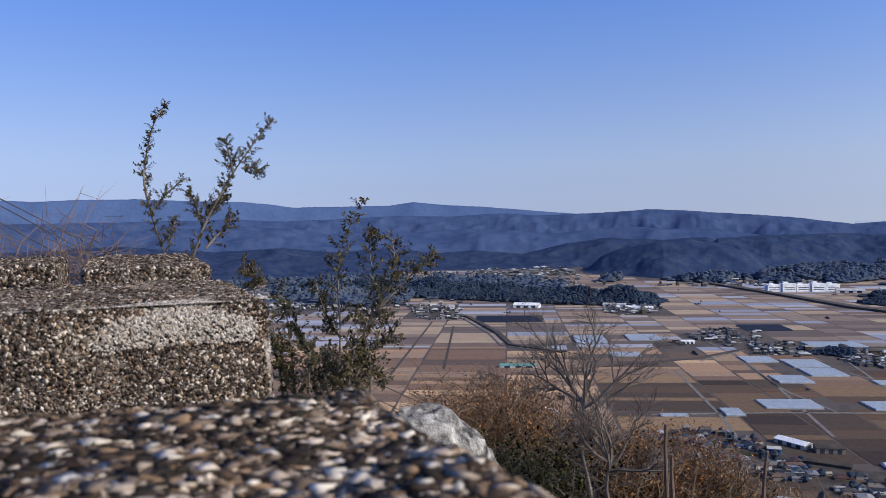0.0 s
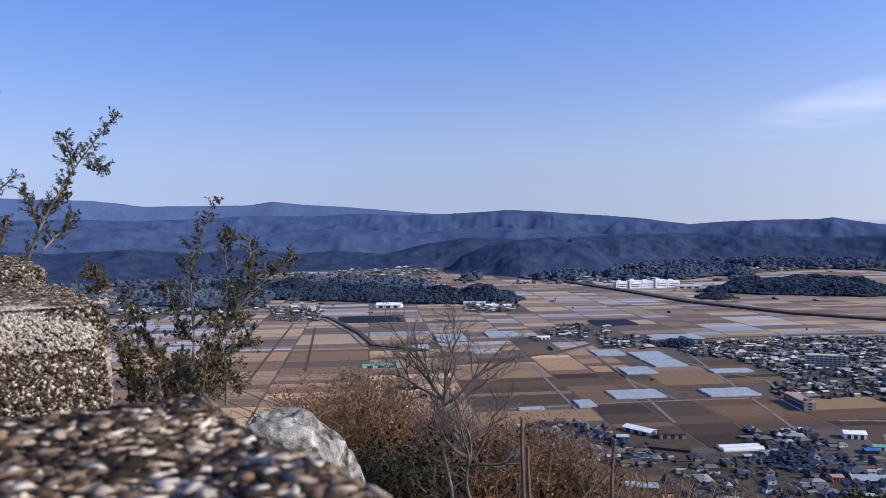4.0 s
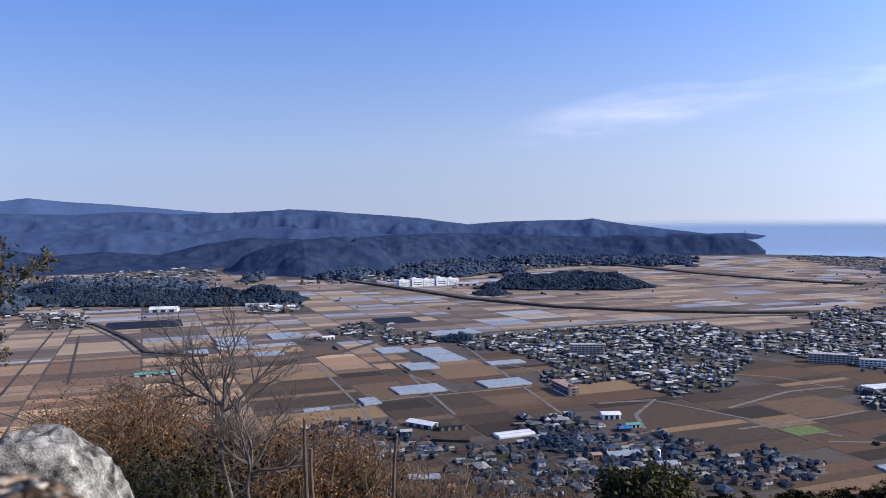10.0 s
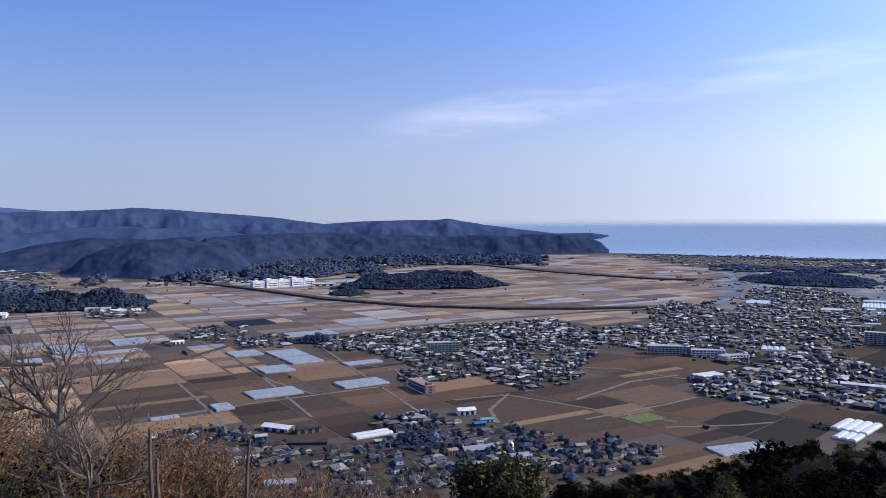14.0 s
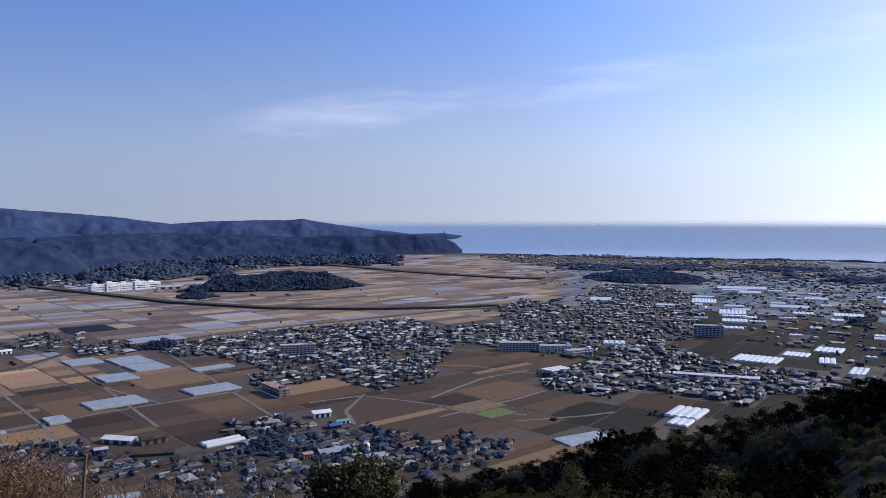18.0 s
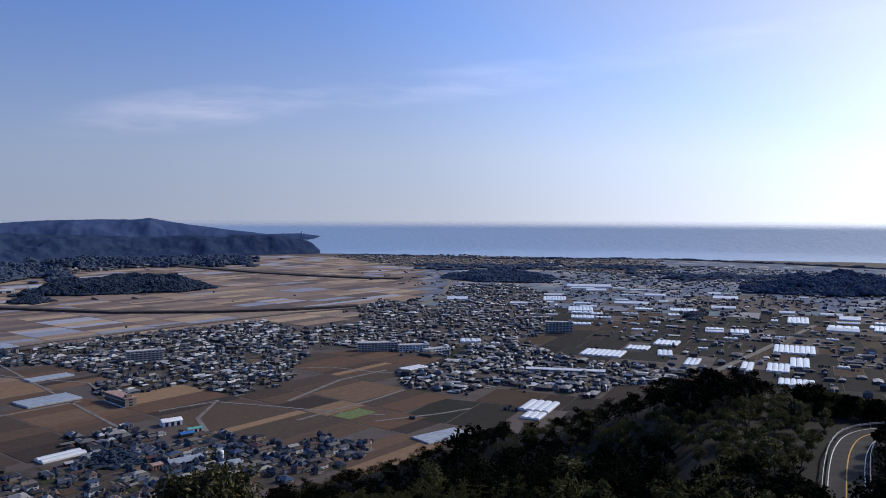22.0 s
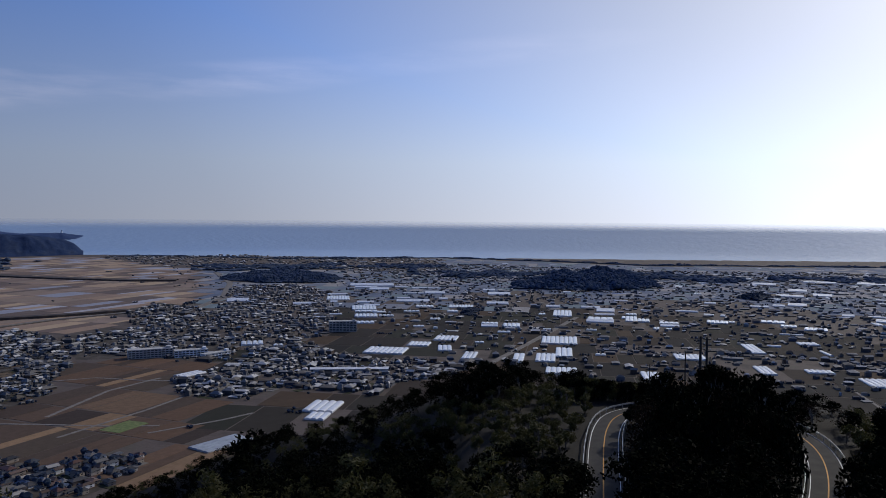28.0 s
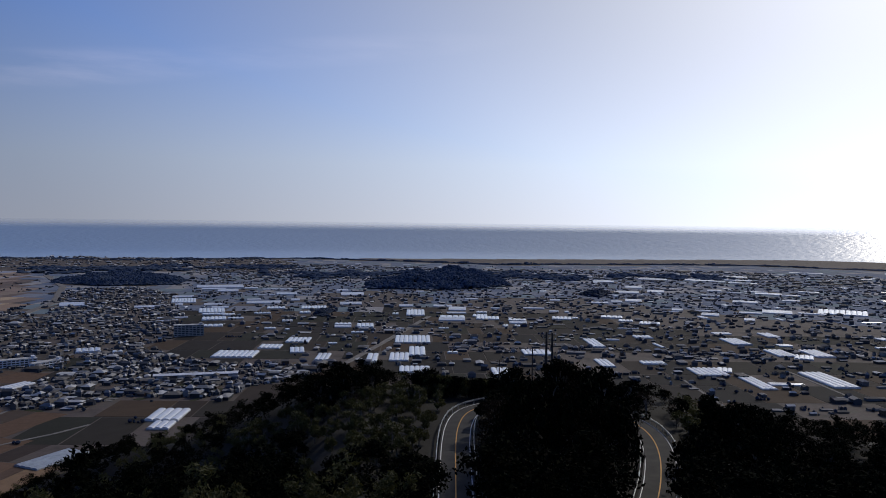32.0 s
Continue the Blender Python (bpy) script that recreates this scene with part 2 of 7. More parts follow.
WALL = material("house render", [(0.42, 0.38, 0.33), (0.74, 0.73, 0.71), (0.66, 0.65, 0.62), (0.3, 0.25, 0.2), (0.36, 0.32, 0.28), (0.22, 0.19, 0.165), (0.64, 0.64, 0.63), (0.17, 0.13, 0.1)],
                3, 0.85, 0.1, "object", 0.12)
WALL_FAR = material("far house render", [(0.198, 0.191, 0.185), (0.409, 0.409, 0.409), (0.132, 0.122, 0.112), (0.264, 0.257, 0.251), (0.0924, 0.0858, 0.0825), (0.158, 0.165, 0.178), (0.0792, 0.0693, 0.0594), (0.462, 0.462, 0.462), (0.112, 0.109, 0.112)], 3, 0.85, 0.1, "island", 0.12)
GLASS_DARK = material("window glass", [(0.03, 0.035, 0.045), (0.05, 0.055, 0.065)], 1, 0.12, 0.0, spec=0.6)
FACTORY_WHITE = material("white factory cladding", [(0.72, 0.73, 0.75), (0.8, 0.8, 0.8)], 8, 0.6, 0.05)
CONCRETE_BLOCK = material("grey building render", [(0.36, 0.36, 0.36), (0.46, 0.45, 0.43)], 6, 0.85, 0.1)
TEAL_ROOF = material("teal sheet roof", [(0.1, 0.3, 0.25), (0.14, 0.36, 0.31)], 4, 0.5, 0.1)
PINK_ROOF = material("faded red roof", [(0.32, 0.2, 0.17), (0.4, 0.27, 0.23)], 4, 0.8, 0.1)
# white film seen side-lit: grey-blue sky sheen put into the colour; also grey sheets
VINYL_DULL = material("grey sheet and side-lit film", [(0.29, 0.33, 0.38), (0.39, 0.43, 0.48)], 4, 0.4, 0.1, contrast=0.15, spec=0.5, coat=0.2, sheer=0.15)
VINYL_WHITE = material("white greenhouse film", [(0.86, 0.87, 0.88), (0.92, 0.92, 0.92)], 4, 0.18, 0.05, contrast=0.08, spec=0.8, coat=1.0, sheer=0.2)
SOLAR = material("solar panel", [(0.012, 0.018, 0.035), (0.02, 0.026, 0.045)], 3, 0.6, 0.0, spec=0.2)
FOREST = material("evergreen canopy", [(0.022, 0.032, 0.03), (0.04, 0.05, 0.04), (0.055, 0.052, 0.04)], 40, 0.95, 0.9, contrast=0.6, spec=0.1, fine=7)
# both grove colours have haze mixed in as blue, the distant one more
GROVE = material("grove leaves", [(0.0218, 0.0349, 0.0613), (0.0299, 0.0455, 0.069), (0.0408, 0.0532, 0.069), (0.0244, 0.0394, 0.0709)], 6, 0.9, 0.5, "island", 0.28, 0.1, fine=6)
GROVE_FAR = material("distant haze-blue grove leaves", [(0.0497, 0.0708, 0.111), (0.0642, 0.0845, 0.121), (0.0784, 0.0943, 0.124), (0.0571, 0.0779, 0.127)], 9, 0.95, 0.4, "island", 0.4, 0.0, fine=6)
# haze of the distance is painted in: bluer tones and a faint glow
MOUNTAIN_MID = material("haze-blue distant hill", [(0.0181, 0.0326, 0.0808), (0.0266, 0.0427, 0.0928), (0.0373, 0.051, 0.088)], 45, 0.95, 0.5, contrast=0.26, spec=0.0, fine=6, glow=(0.12, 0.19, 0.38, 0.035))
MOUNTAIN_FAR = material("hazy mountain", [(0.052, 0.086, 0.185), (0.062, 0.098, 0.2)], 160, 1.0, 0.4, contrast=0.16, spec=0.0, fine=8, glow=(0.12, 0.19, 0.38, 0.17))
MOUNTAIN_HAZE_BLUE = material("haze-blue wooded hill", [(0.0337, 0.0574, 0.133), (0.0433, 0.0688, 0.148), (0.0524, 0.0765, 0.15)], 70, 0.95, 0.4, contrast=0.2, spec=0.0, fine=8, glow=(0.12, 0.19, 0.38, 0.08))
# near-black: the shade of a backlit canopy is put into these leaves
LEAF_DARK = material("shade-dark shrub leaves", [(0.00402, 0.00536, 0.00268), (0.0058, 0.00756, 0.00357), (0.00806, 0.00936, 0.00402), (0.0058, 0.00536, 0.00357)], 0.8, 0.9, 0.0, "island", 0.25, 0.02, sheer=0.03)
LEAF_BAMBOO = material("yellow green bamboo leaves", [(0.055, 0.0539, 0.0149), (0.0389, 0.042, 0.0116), (0.0712, 0.066, 0.0201)], 1.2, 0.7, 0.0, "island", 0.3, 0.2, sheer=0.25)
LEAF_OLIVE = material("olive bush leaves", [(0.06, 0.062, 0.018), (0.085, 0.08, 0.024), (0.036, 0.04, 0.014), (0.11, 0.095, 0.03), (0.024, 0.026, 0.011)], 0.5, 0.6, 0.0, "island", 0.3, 0.2, sheer=0.2)
# these leaves carry the bush's inner shade in their dark colour
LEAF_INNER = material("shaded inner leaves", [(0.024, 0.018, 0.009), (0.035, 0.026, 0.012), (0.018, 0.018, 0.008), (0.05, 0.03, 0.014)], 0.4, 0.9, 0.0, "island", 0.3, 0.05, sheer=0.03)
LEAF_BROWN = material("dry russet leaves", [(0.215, 0.0954, 0.0351), (0.341, 0.157, 0.0582), (0.117, 0.0573, 0.026), (0.467, 0.239, 0.0952), (0.162, 0.075, 0.0301)], 0.5, 0.85, 0.0, "island", 0.3, 0.1, sheer=0.15)
# winter tones darkened likewise for the spur's side away from the sun
LEAF_WINTER = material("thin shade-dark winter canopy", [(0.0189, 0.0118, 0.00735), (0.0265, 0.0153, 0.00966), (0.0126, 0.00938, 0.00624)], 0.8, 0.85, 0.0, "island", 0.3, 0.05, sheer=0.08)
TWIG_STRAW = material("straw-coloured twigs", [(0.0935, 0.0615, 0.04), (0.17, 0.119, 0.08), (0.255, 0.189, 0.132)], 0.25, 0.9, 0.3, "island")
LEAF_SMALL = material("small glossy leaves", [(0.0313, 0.0358, 0.0106), (0.0522, 0.0528, 0.0145), (0.0784, 0.0664, 0.0178), (0.0366, 0.0323, 0.0119), (0.105, 0.0579, 0.0178)], 0.2, 0.45, 0.0, "island", 0.3, 0.4, sheer=0.2)
BARK = material("grey brown bark", [(0.11, 0.088, 0.073), (0.17, 0.14, 0.117), (0.25, 0.215, 0.185)], 0.3, 0.9, 0.5)
BARK_PALE = material("pale twigs", [(0.24, 0.165, 0.105), (0.38, 0.28, 0.19)], 0.3, 0.9, 0.3)
BARK_RED = material("reddish twigs", [(0.13, 0.085, 0.065), (0.19, 0.13, 0.10)], 0.3, 0.9, 0.3)
CABLE = material("black cable", [(0.03, 0.03, 0.03), (0.05, 0.05, 0.05)], 0.5, 0.6, 0.0)
# litter tones with the shade under the trees mixed in
UNDERGROWTH = material("shaded leaf litter and undergrowth", [(0.00305, 0.00263, 0.0018), (0.00556, 0.00429, 0.00291), (0.00305, 0.00319, 0.0018)], 2.5, 0.95, 0.6)

# ---- helpers for meshes ----
def mesh_of(name, verts, faces, mats=(), index=None, smooth=False):
    me = bpy.data.meshes.new(name)
    me.from_pydata([tuple(v) for v in verts], [], faces)
    for m in mats:
        me.materials.append(m)
    if index is not None:
        me.polygons.foreach_set("material_index", index)
    if smooth:
        me.polygons.foreach_set("use_smooth", [True] * len(me.polygons))
    me.update()
    return me


def under(name, me, parent, m=None, label=""):
    """A mesh as a part of parent."""
    ob = new(name, me)
    ob.parent = parent
    if m is not None:
        ob.matrix_basis = m
    return tagged(ob, label)


def part(name, bm, mat, parent, label="", m=None, smooth=False):
    me = bpy.data.meshes.new(name)
    bm.to_mesh(me)
    bm.free()
    me.materials.append(mat)
    if smooth:
        me.polygons.foreach_set("use_smooth", [True] * len(me.polygons))
    return under(name, me, parent, m, label)


def box_data(x0, x1, y0, y1, z0, z1):
    v = [(x0, y0, z0), (x1, y0, z0), (x1, y1, z0), (x0, y1, z0), (x0, y0, z1), (x1, y0, z1), (x1, y1, z1), (x0, y1, z1)]
    f = [(0, 3, 2, 1), (4, 5, 6, 7), (0, 1, 5, 4), (1, 2, 6, 5), (2, 3, 7, 6), (3, 0, 4, 7)]
    return v, f


def gather(pieces):
    """Joins lists of (verts, faces) into one."""
    verts, faces = [], []
    for v, f in pieces:
        k = len(verts)
        verts += v
        faces += [tuple(i + k for i in q) for q in f]
    return verts, faces


def spot(az, d, z=0.0):
    return Vector((d * math.sin(radians(az)), d * math.cos(radians(az)), z))


def table(rows, x):
    return float(np.interp(x, [r[0] for r in rows], [r[1] for r in rows]))


BOUNDS = {}


def inside(p, poly):
    x, y, hit = p[0], p[1], False
    key = id(poly)
    if key not in BOUNDS:
        BOUNDS[key] = (min(q[0] for q in poly), max(q[0] for q in poly), min(q[1] for q in poly), max(q[1] for q in poly), poly)
    x0, x1, y0, y1, _ = BOUNDS[key]
    if not (x0 <= x <= x1 and y0 <= y <= y1):
        return False
    for (ax, ay), (bx, by) in zip(poly, poly[1:] + poly[:1]):
        if (ay > y) != (by > y) and x < (bx - ax) * (y - ay) / (by - ay) + ax:
            hit = not hit
    return hit


# ---- plan of the plain, in metres from the foot of the lookout; x east, y north ----
# greenhouses: centre, two sides, turn in degrees
VINYL_WEST = [(-353, 977, 38, 41, 37), (-299, 982, 41, 51, 37), (-266, 938, 40, 45, 37), (-281, 877, 36, 40, 37), (-245, 758, 51, 36, 37), (-274, 696, 17, 27, 37), (-166, 809, 51, 34, 37), (-188, 925, 47, 20, 37), (-501, 915, 38, 29, 37), (-553, 1063, 47, 60, 37), (-313, 1153, 72, 49, 37), (-604, 998, 45, 73, 37), (-603, 904, 32, 32, 37), (-310, 654, 24, 10, 37)]
VINYL_NEAR = [(164, 597, 44, 23, 24), (277, 667, 38, 29, 50), (259, 637, 22, 18, 50), (-118, 616, 32, 14, 37), (207, 878, 32, 17, 30)]
VINYL_EAST = [(467, 913, 45, 53, 50), (532, 939, 30, 30, 50), (592, 965, 40, 33, 50), (544, 829, 47, 17, 50), (587, 783, 59, 14, 50), (619, 769, 53, 25, 50), (664, 787, 65, 22, 50), (726, 871, 65, 51, 50), (581, 693, 35, 36, 50), (647, 617, 47, 21, 50), (784, 683, 36, 38, 50), (912, 686, 73, 18, 50), (792, 579, 48, 17, 50)]
VINYL_SOUTH = [(841, 542, 18, 30, 50), (841, 468, 43, 37, 50), (825, 400, 64, 17, 50), (904, 357, 82, 29, 50), (1041, 474, 50, 26, 50), (1077, 441, 54, 26, 50), (1089, 563, 56, 28, 50), (1018, 675, 23, 27, 50), (1194, 563, 42, 20, 50)]
VINYL_FAR = [(1097, 898, 35, 41, -51), (1166, 760, 35, 38, -57), (940, 1120, 34, 105, -40), (928, 1006, 46, 44, -43), (992, 981, 41, 47, -45), (988, 904, 30, 27, -48), (724, 1045, 27, 24, -35), (759, 1032, 28, 51, -36), (604, 1259, 41, 48, -26), (653, 1370, 47, 84, -25), (803, 1444, 70, 50, -29), (771, 1339, 35, 35, -30), (835, 1305, 49, 52, -33), (900, 1840, 113, 85, -26), (684, 1565, 49, 101, -24), (702, 1467, 35, 32, -26), (1661, 839, 52, 48, -63), (1620, 616, 89, 103, -69)]
VINYL_PLAIN_A = [(332, 1053, 30, 36, -17), (358, 1021, 13, 16, -19), (482, 1624, 45, 73, -17), (577, 1501, 37, 35, -21), (601, 1824, 17, 29, -18), (865, 2430, 31, 39, -20), (901, 2351, 57, 78, -21), (857, 1787, 57, 33, -26), (865, 1728, 48, 56, -27), (718, 1646, 45, 36, -24), (644, 1500, 18, 28, -23), (689, 1409, 32, 26, -26), (631, 1315, 42, 21, -26), (650, 1297, 23, 28, -27), (636, 1242, 27, 19, -27), (553, 1312, 51, 13, -23), (529, 1277, 35, 6, -22), (562, 1176, 32, 27, -26)]
VINYL_PLAIN_B = [(941, 1755, 32, 34, -28), (975, 1686, 72, 20, -30), (884, 1588, 47, 16, -29), (937, 1579, 46, 50, -31), (813, 1505, 28, 23, -28), (883, 1453, 19, 32, -31), (708, 1279, 30, 15, -29), (777, 1244, 21, 30, -32), (691, 1163, 18, 24, -31), (620, 1096, 18, 15, -29), (634, 1067, 8, 9, -31), (545, 892, 19, 50, -31), (1091, 1578, 28, 44, -35), (1057, 1488, 52, 72, -35), (936, 1323, 45, 47, -35), (1001, 1223, 27, 36, -39), (1057, 1174, 37, 36, -42), (1048, 1121, 34, 65, -43)]
VINYL_PLAIN_C = [(948, 1027, 45, 40, -43), (1005, 1014, 27, 35, -45), (1045, 1050, 20, 23, -45), (1012, 928, 32, 25, -47), (1115, 1082, 18, 10, -46), (1177, 1035, 42, 18, -49), (1170, 977, 18, 24, -50), (1184, 957, 8, 24, -51), (1121, 887, 11, 20, -52), (740, 1068, 28, 22, -35), (704, 977, 20, 13, -36), (842, 932, 17, 10, -42), (946, 894, 10, 22, -47), (960, 880, 10, 16, -48), (782, 969, 13, 4, -39), (614, 911, 13, 10, -34), (695, 751, 14, 8, -43), (1339, 1116, 23, 34, -50)]
VINYL_PLAIN_D = [(1755, 1484, 27, 31, -50), (1784, 1467, 27, 31, -51), (1836, 1588, 33, 36, -49), (2053, 1709, 55, 22, -50), (1865, 1928, 37, 47, -44), (1229, 1448, 19, 31, -40), (867, 461, 17, 33, -62), (1033, 439, 23, 38, -67), (958, 687, 19, 7, -54), (1163, 807, 25, 26, -55), (1185, 853, 39, 35, -54), (1357, 676, 19, 42, -64), (1464, 727, 42, 26, -64), (1524, 703, 55, 69, -65), (1549, 644, 52, 18, -67), (1373, 762, 32, 47, -61), (1420, 805, 30, 18, -60), (1394, 845, 21, 35, -59)]
VINYL_PLAIN_E = [(1739, 966, 42, 19, -61), (1667, 934, 37, 17, -61), (1639, 1137, 60, 58, -55), (1477, 1006, 36, 66, -56), (1429, 1016, 23, 34, -55), (1377, 1023, 37, 32, -53), (1725, 1110, 41, 75, -57), (2005, 1543, 34, 39, -52), (1881, 1385, 60, 67, -54), (1783, 1215, 43, 70, -56), (2083, 1351, 84, 56, -57), (2184, 1252, 84, 76, -60), (2397, 1272, 117, 66, -62), (2264, 1180, 101, 37, -62), (2181, 1111, 80, 32, -63), (1869, 1028, 35, 37, -61), (1856, 966, 41, 8, -63), (1929, 946, 56, 22, -64)]
VINYL_PLAIN_F = [(1896, 898, 61, 47, -65), (1895, 850, 59, 20, -66), (2038, 859, 49, 23, -67), (1773, 786, 37, 27, -66), (2313, 1422, 46, 45, -58), (2165, 1214, 99, 35, -61), (2826, 1203, 110, 27, -67)]
VINYL_PLAIN = VINYL_PLAIN_A + VINYL_PLAIN_B + VINYL_PLAIN_C + VINYL_PLAIN_D + VINYL_PLAIN_E + VINYL_PLAIN_F
TOWN_MIDDLE = [(-294, 1069), (-229, 1156), (-151, 1215), (-43, 1290), (63, 1340), (104, 1210), (99, 1000), (74, 923), (66, 838), (11, 783), (-16, 813), (-40, 859), (-90, 817), (-107, 791), (-125, 815), (-133, 928), (-200, 1007), (-255, 1013)]
TOWN_MIDDLE_EAST = [(106, 1240), (188, 1319), (247, 1214), (247, 1034), (177, 1018), (109, 1034)]
VILLAGE_NEAR = [(-125, 668), (-81, 697), (-46, 631), (-19, 657), (9, 643), (39, 609), (74, 618), (106, 595), (92, 548), (56, 526), (22, 511), (-19, 517), (-49, 556), (-76, 573), (-101, 570)]
VILLAGE_WEST = [(-296, 593), (-260, 624), (-213, 617), (-188, 598), (-160, 563), (-169, 535), (-208, 518), (-277, 529)]
VILLAGE_FOOT = [(-181, 575), (-124, 598), (-101, 570), (-49, 556), (-19, 517), (-64, 484), (-135, 476), (-165, 499)]
TOWN_EAST = [(178, 859), (274, 916), (311, 1015), (406, 1076), (398, 938), (421, 859), (483, 833), (547, 792), (456, 733), (393, 729), (337, 688), (304, 728), (263, 760), (221, 740), (172, 772)]
TOWN_EAST_FAR = [(242, 1492), (315, 1640), (394, 1470), (569, 1958), (728, 1935), (724, 1708), (578, 1313), (446, 1071), (310, 1039), (239, 1155), (218, 1287)]
TOWN_EAST_MID = [(104, 1174), (218, 1287), (239, 1155), (310, 1039), (265, 936), (214, 963), (153, 1037), (110, 1067)]
TOWN_COAST = [(451, 3601), (1064, 3567), (1436, 3154), (1743, 2853), (1294, 2147), (1103, 2421), (770, 2583), (580, 2801)]
HAMLET_A = [(-517, 1136), (-476, 1220), (-429, 1142), (-418, 1072), (-491, 1097)]
HAMLET_B = [(-406, 1081), (-369, 1152), (-322, 1095), (-317, 1033), (-356, 1004)]
HAMLET_C = [(-779, 1375), (-720, 1439), (-668, 1357), (-710, 1285)]
HAMLET_D = [(-1131, 1176), (-1057, 1226), (-911, 1064), (-957, 1032), (-1027, 1067)]
HAMLET_E = [(-1717, 1099), (-1530, 1310), (-1270, 1151), (-1209, 1035), (-1334, 878)]
HAMLET_F = [(-1014, 2832), (-644, 3149), (-300, 3476), (-218, 3039), (-482, 2542), (-619, 2332)]
HAMLET_G = [(-1862, 2260), (-1793, 2729), (-1457, 2397), (-1404, 2039), (-1627, 2034)]
HAMLET_H = [(-1724, 1189), (-1464, 1280), (-1197, 1045), (-1404, 968)]
HAMLET_I = [(-1153, 1190), (-1047, 1228), (-916, 1074), (-1008, 1039)]
HAMLET_J = [(-528, 1214), (-447, 1245), (-386, 1074), (-455, 1047)]
HAMLET_K = [(-407, 1096), (-295, 1140), (-273, 1054), (-376, 1012)]
HAMLET_L = [(-506, 1044), (-484, 1053), (-446, 969), (-466, 960)]
HAMLET_M = [(-824, 1408), (-712, 1448), (-659, 1340), (-762, 1302)]
HAMLET_N = [(-1747, 1360), (-1444, 1462), (-1316, 1333), (-1590, 1236)]
TOWN_SOUTH_A = [(997, 1548), (1194, 1500), (1128, 1297), (964, 1211), (839, 1302)]
TOWN_SOUTH_B = [(765, 853), (851, 690), (985, 526), (1203, 449), (1089, 364), (936, 485), (791, 640), (710, 769)]
TOWN_SOUTH_C = [(726, 346), (807, 326), (860, 283), (776, 255), (714, 314)]
TOWN_SOUTH_D = [(1169, 1268), (1431, 1162), (1384, 972), (1451, 487), (1306, 438), (1141, 639), (1131, 918), (1040, 1096)]
TOWN_SOUTH_E = [(815, 1102), (787, 988), (869, 969), (790, 907), (720, 960)]
ROAD_EXPRESS = [(-936, 2119), (-637, 1858), (-412, 1646), (-199, 1523), (-32, 1490), (126, 1494), (249, 1523)]
ROAD_RAIL = [(-378, 1066), (-296, 1141), (-237, 1197), (-115, 1289), (19, 1382), (115, 1449), (241, 1499)]
RIVER_FAR = [(-248, 3041), (-54, 2757), (117, 2506), (260, 2346), (385, 2228), (483, 2191)]
ROAD_CURVE = [(665, 2484), (586, 2044), (465, 1680), (373, 1523), (292, 1466), (245, 1445)]
RIVER_WEST = [(-1224, 1210), (-1099, 1185), (-925, 1105), (-760, 977), (-667, 889), (-572, 881)]
CANAL = [(-502, 789), (-457, 869), (-414, 946), (-399, 1030), (-382, 1077)]
LANE_A = [(-328, 644), (-244, 719), (-135, 801)]
LANE_B = [(-403, 855), (-273, 672), (-232, 606)]
LANE_C = [(-396, 1011), (-276, 825), (-181, 667)]
LANE_D = [(-269, 1039), (-83, 681)]
LANE_E = [(-61, 740), (-10, 771), (-26, 705), (-17, 659)]
LANE_H = [(55, 751), (117, 836), (175, 876)]
LANE_I = [(807, 494), (689, 361)]
LANE_J = [(923, 410), (832, 303)]
LANE_K = [(-687, 621), (-563, 702), (-527, 764)]
LANE_L = [(-647, 629), (-942, 1023)]
LANE_M = [(-621, 693), (-871, 999)]
LANE_N = [(67, 913), (115, 909), (159, 869), (192, 849)]
LANE_O = [(-46, 750), (-10, 764), (41, 732), (98, 693), (134, 675)]
LANE_P = [(57, 677), (135, 736), (175, 773), (231, 801)]
LANE_Q = [(121, 656), (184, 668), (215, 679)]
LANE_R = [(-105, 785), (-126, 846), (-142, 887), (-214, 930), (-241, 951)]
LANE_S = [(-481, 1106), (-386, 990), (-292, 848), (-261, 811), (-203, 755)]
LANE_T = [(-405, 929), (-392, 1049), (-334, 1122), (-265, 1114)]
STREET = [(523, 763), (706, 899), (929, 1068)]
GROVE_MID = [(-460, 1885), (-428, 2091), (-306, 2348), (-130, 2269), (-21, 1994), (-110, 1909), (-301, 1881)]
GROVE_TAIL = [(-440, 1757), (-395, 1859), (-348, 1778), (-364, 1711)]
GROVE_WEST = [(-1684, 1212), (-1658, 1549), (-1370, 1568), (-1211, 1606), (-927, 1524), (-970, 1755), (-755, 1562), (-729, 1433), (-859, 1411), (-1031, 1367), (-1240, 1338), (-1435, 1228)]
GROVE_EAST_A = [(596, 2164), (735, 2367), (887, 2382), (922, 2103), (843, 1962), (681, 1998)]
GROVE_EAST_B = [(1154, 1584), (1429, 1795), (1749, 1904), (1707, 1664), (1534, 1435), (1319, 1435)]
GROVE_EAST_C = [(1495, 1165), (1629, 1218), (1583, 1135), (1479, 1105)]
GROVE_SMALL = [(-97, 585), (-92, 614), (-74, 612), (-65, 592), (-76, 581)]
GROVE_TOWN = [(-309, 1068), (-307, 1122), (-275, 1114), (-267, 1063)]
GROVE_EAST_D = [(767, 1211), (830, 1278), (846, 1252), (775, 1162)]


# ---- ground: the lookout's hill, its spur and the plain, in one sheet ----
CREST_EL = [(3, -18.9), (9.6, -17.7), (12.6, -16.8), (16.7, -15.6), (19, -14.9), (22.7, -14.4), (25.9, -13.7), (28.3, -12.6), (30, -12.1), (31.6, -11.3), (33.6, -10.7), (35.7, -10.4), (37.4, -10.6),
            (40, -11.0), (44, -11.3), (57, -11.6), (59, -11.8), (61.3, -12.1), (64, -12.5), (69, -12.5), (95, -12.0)]
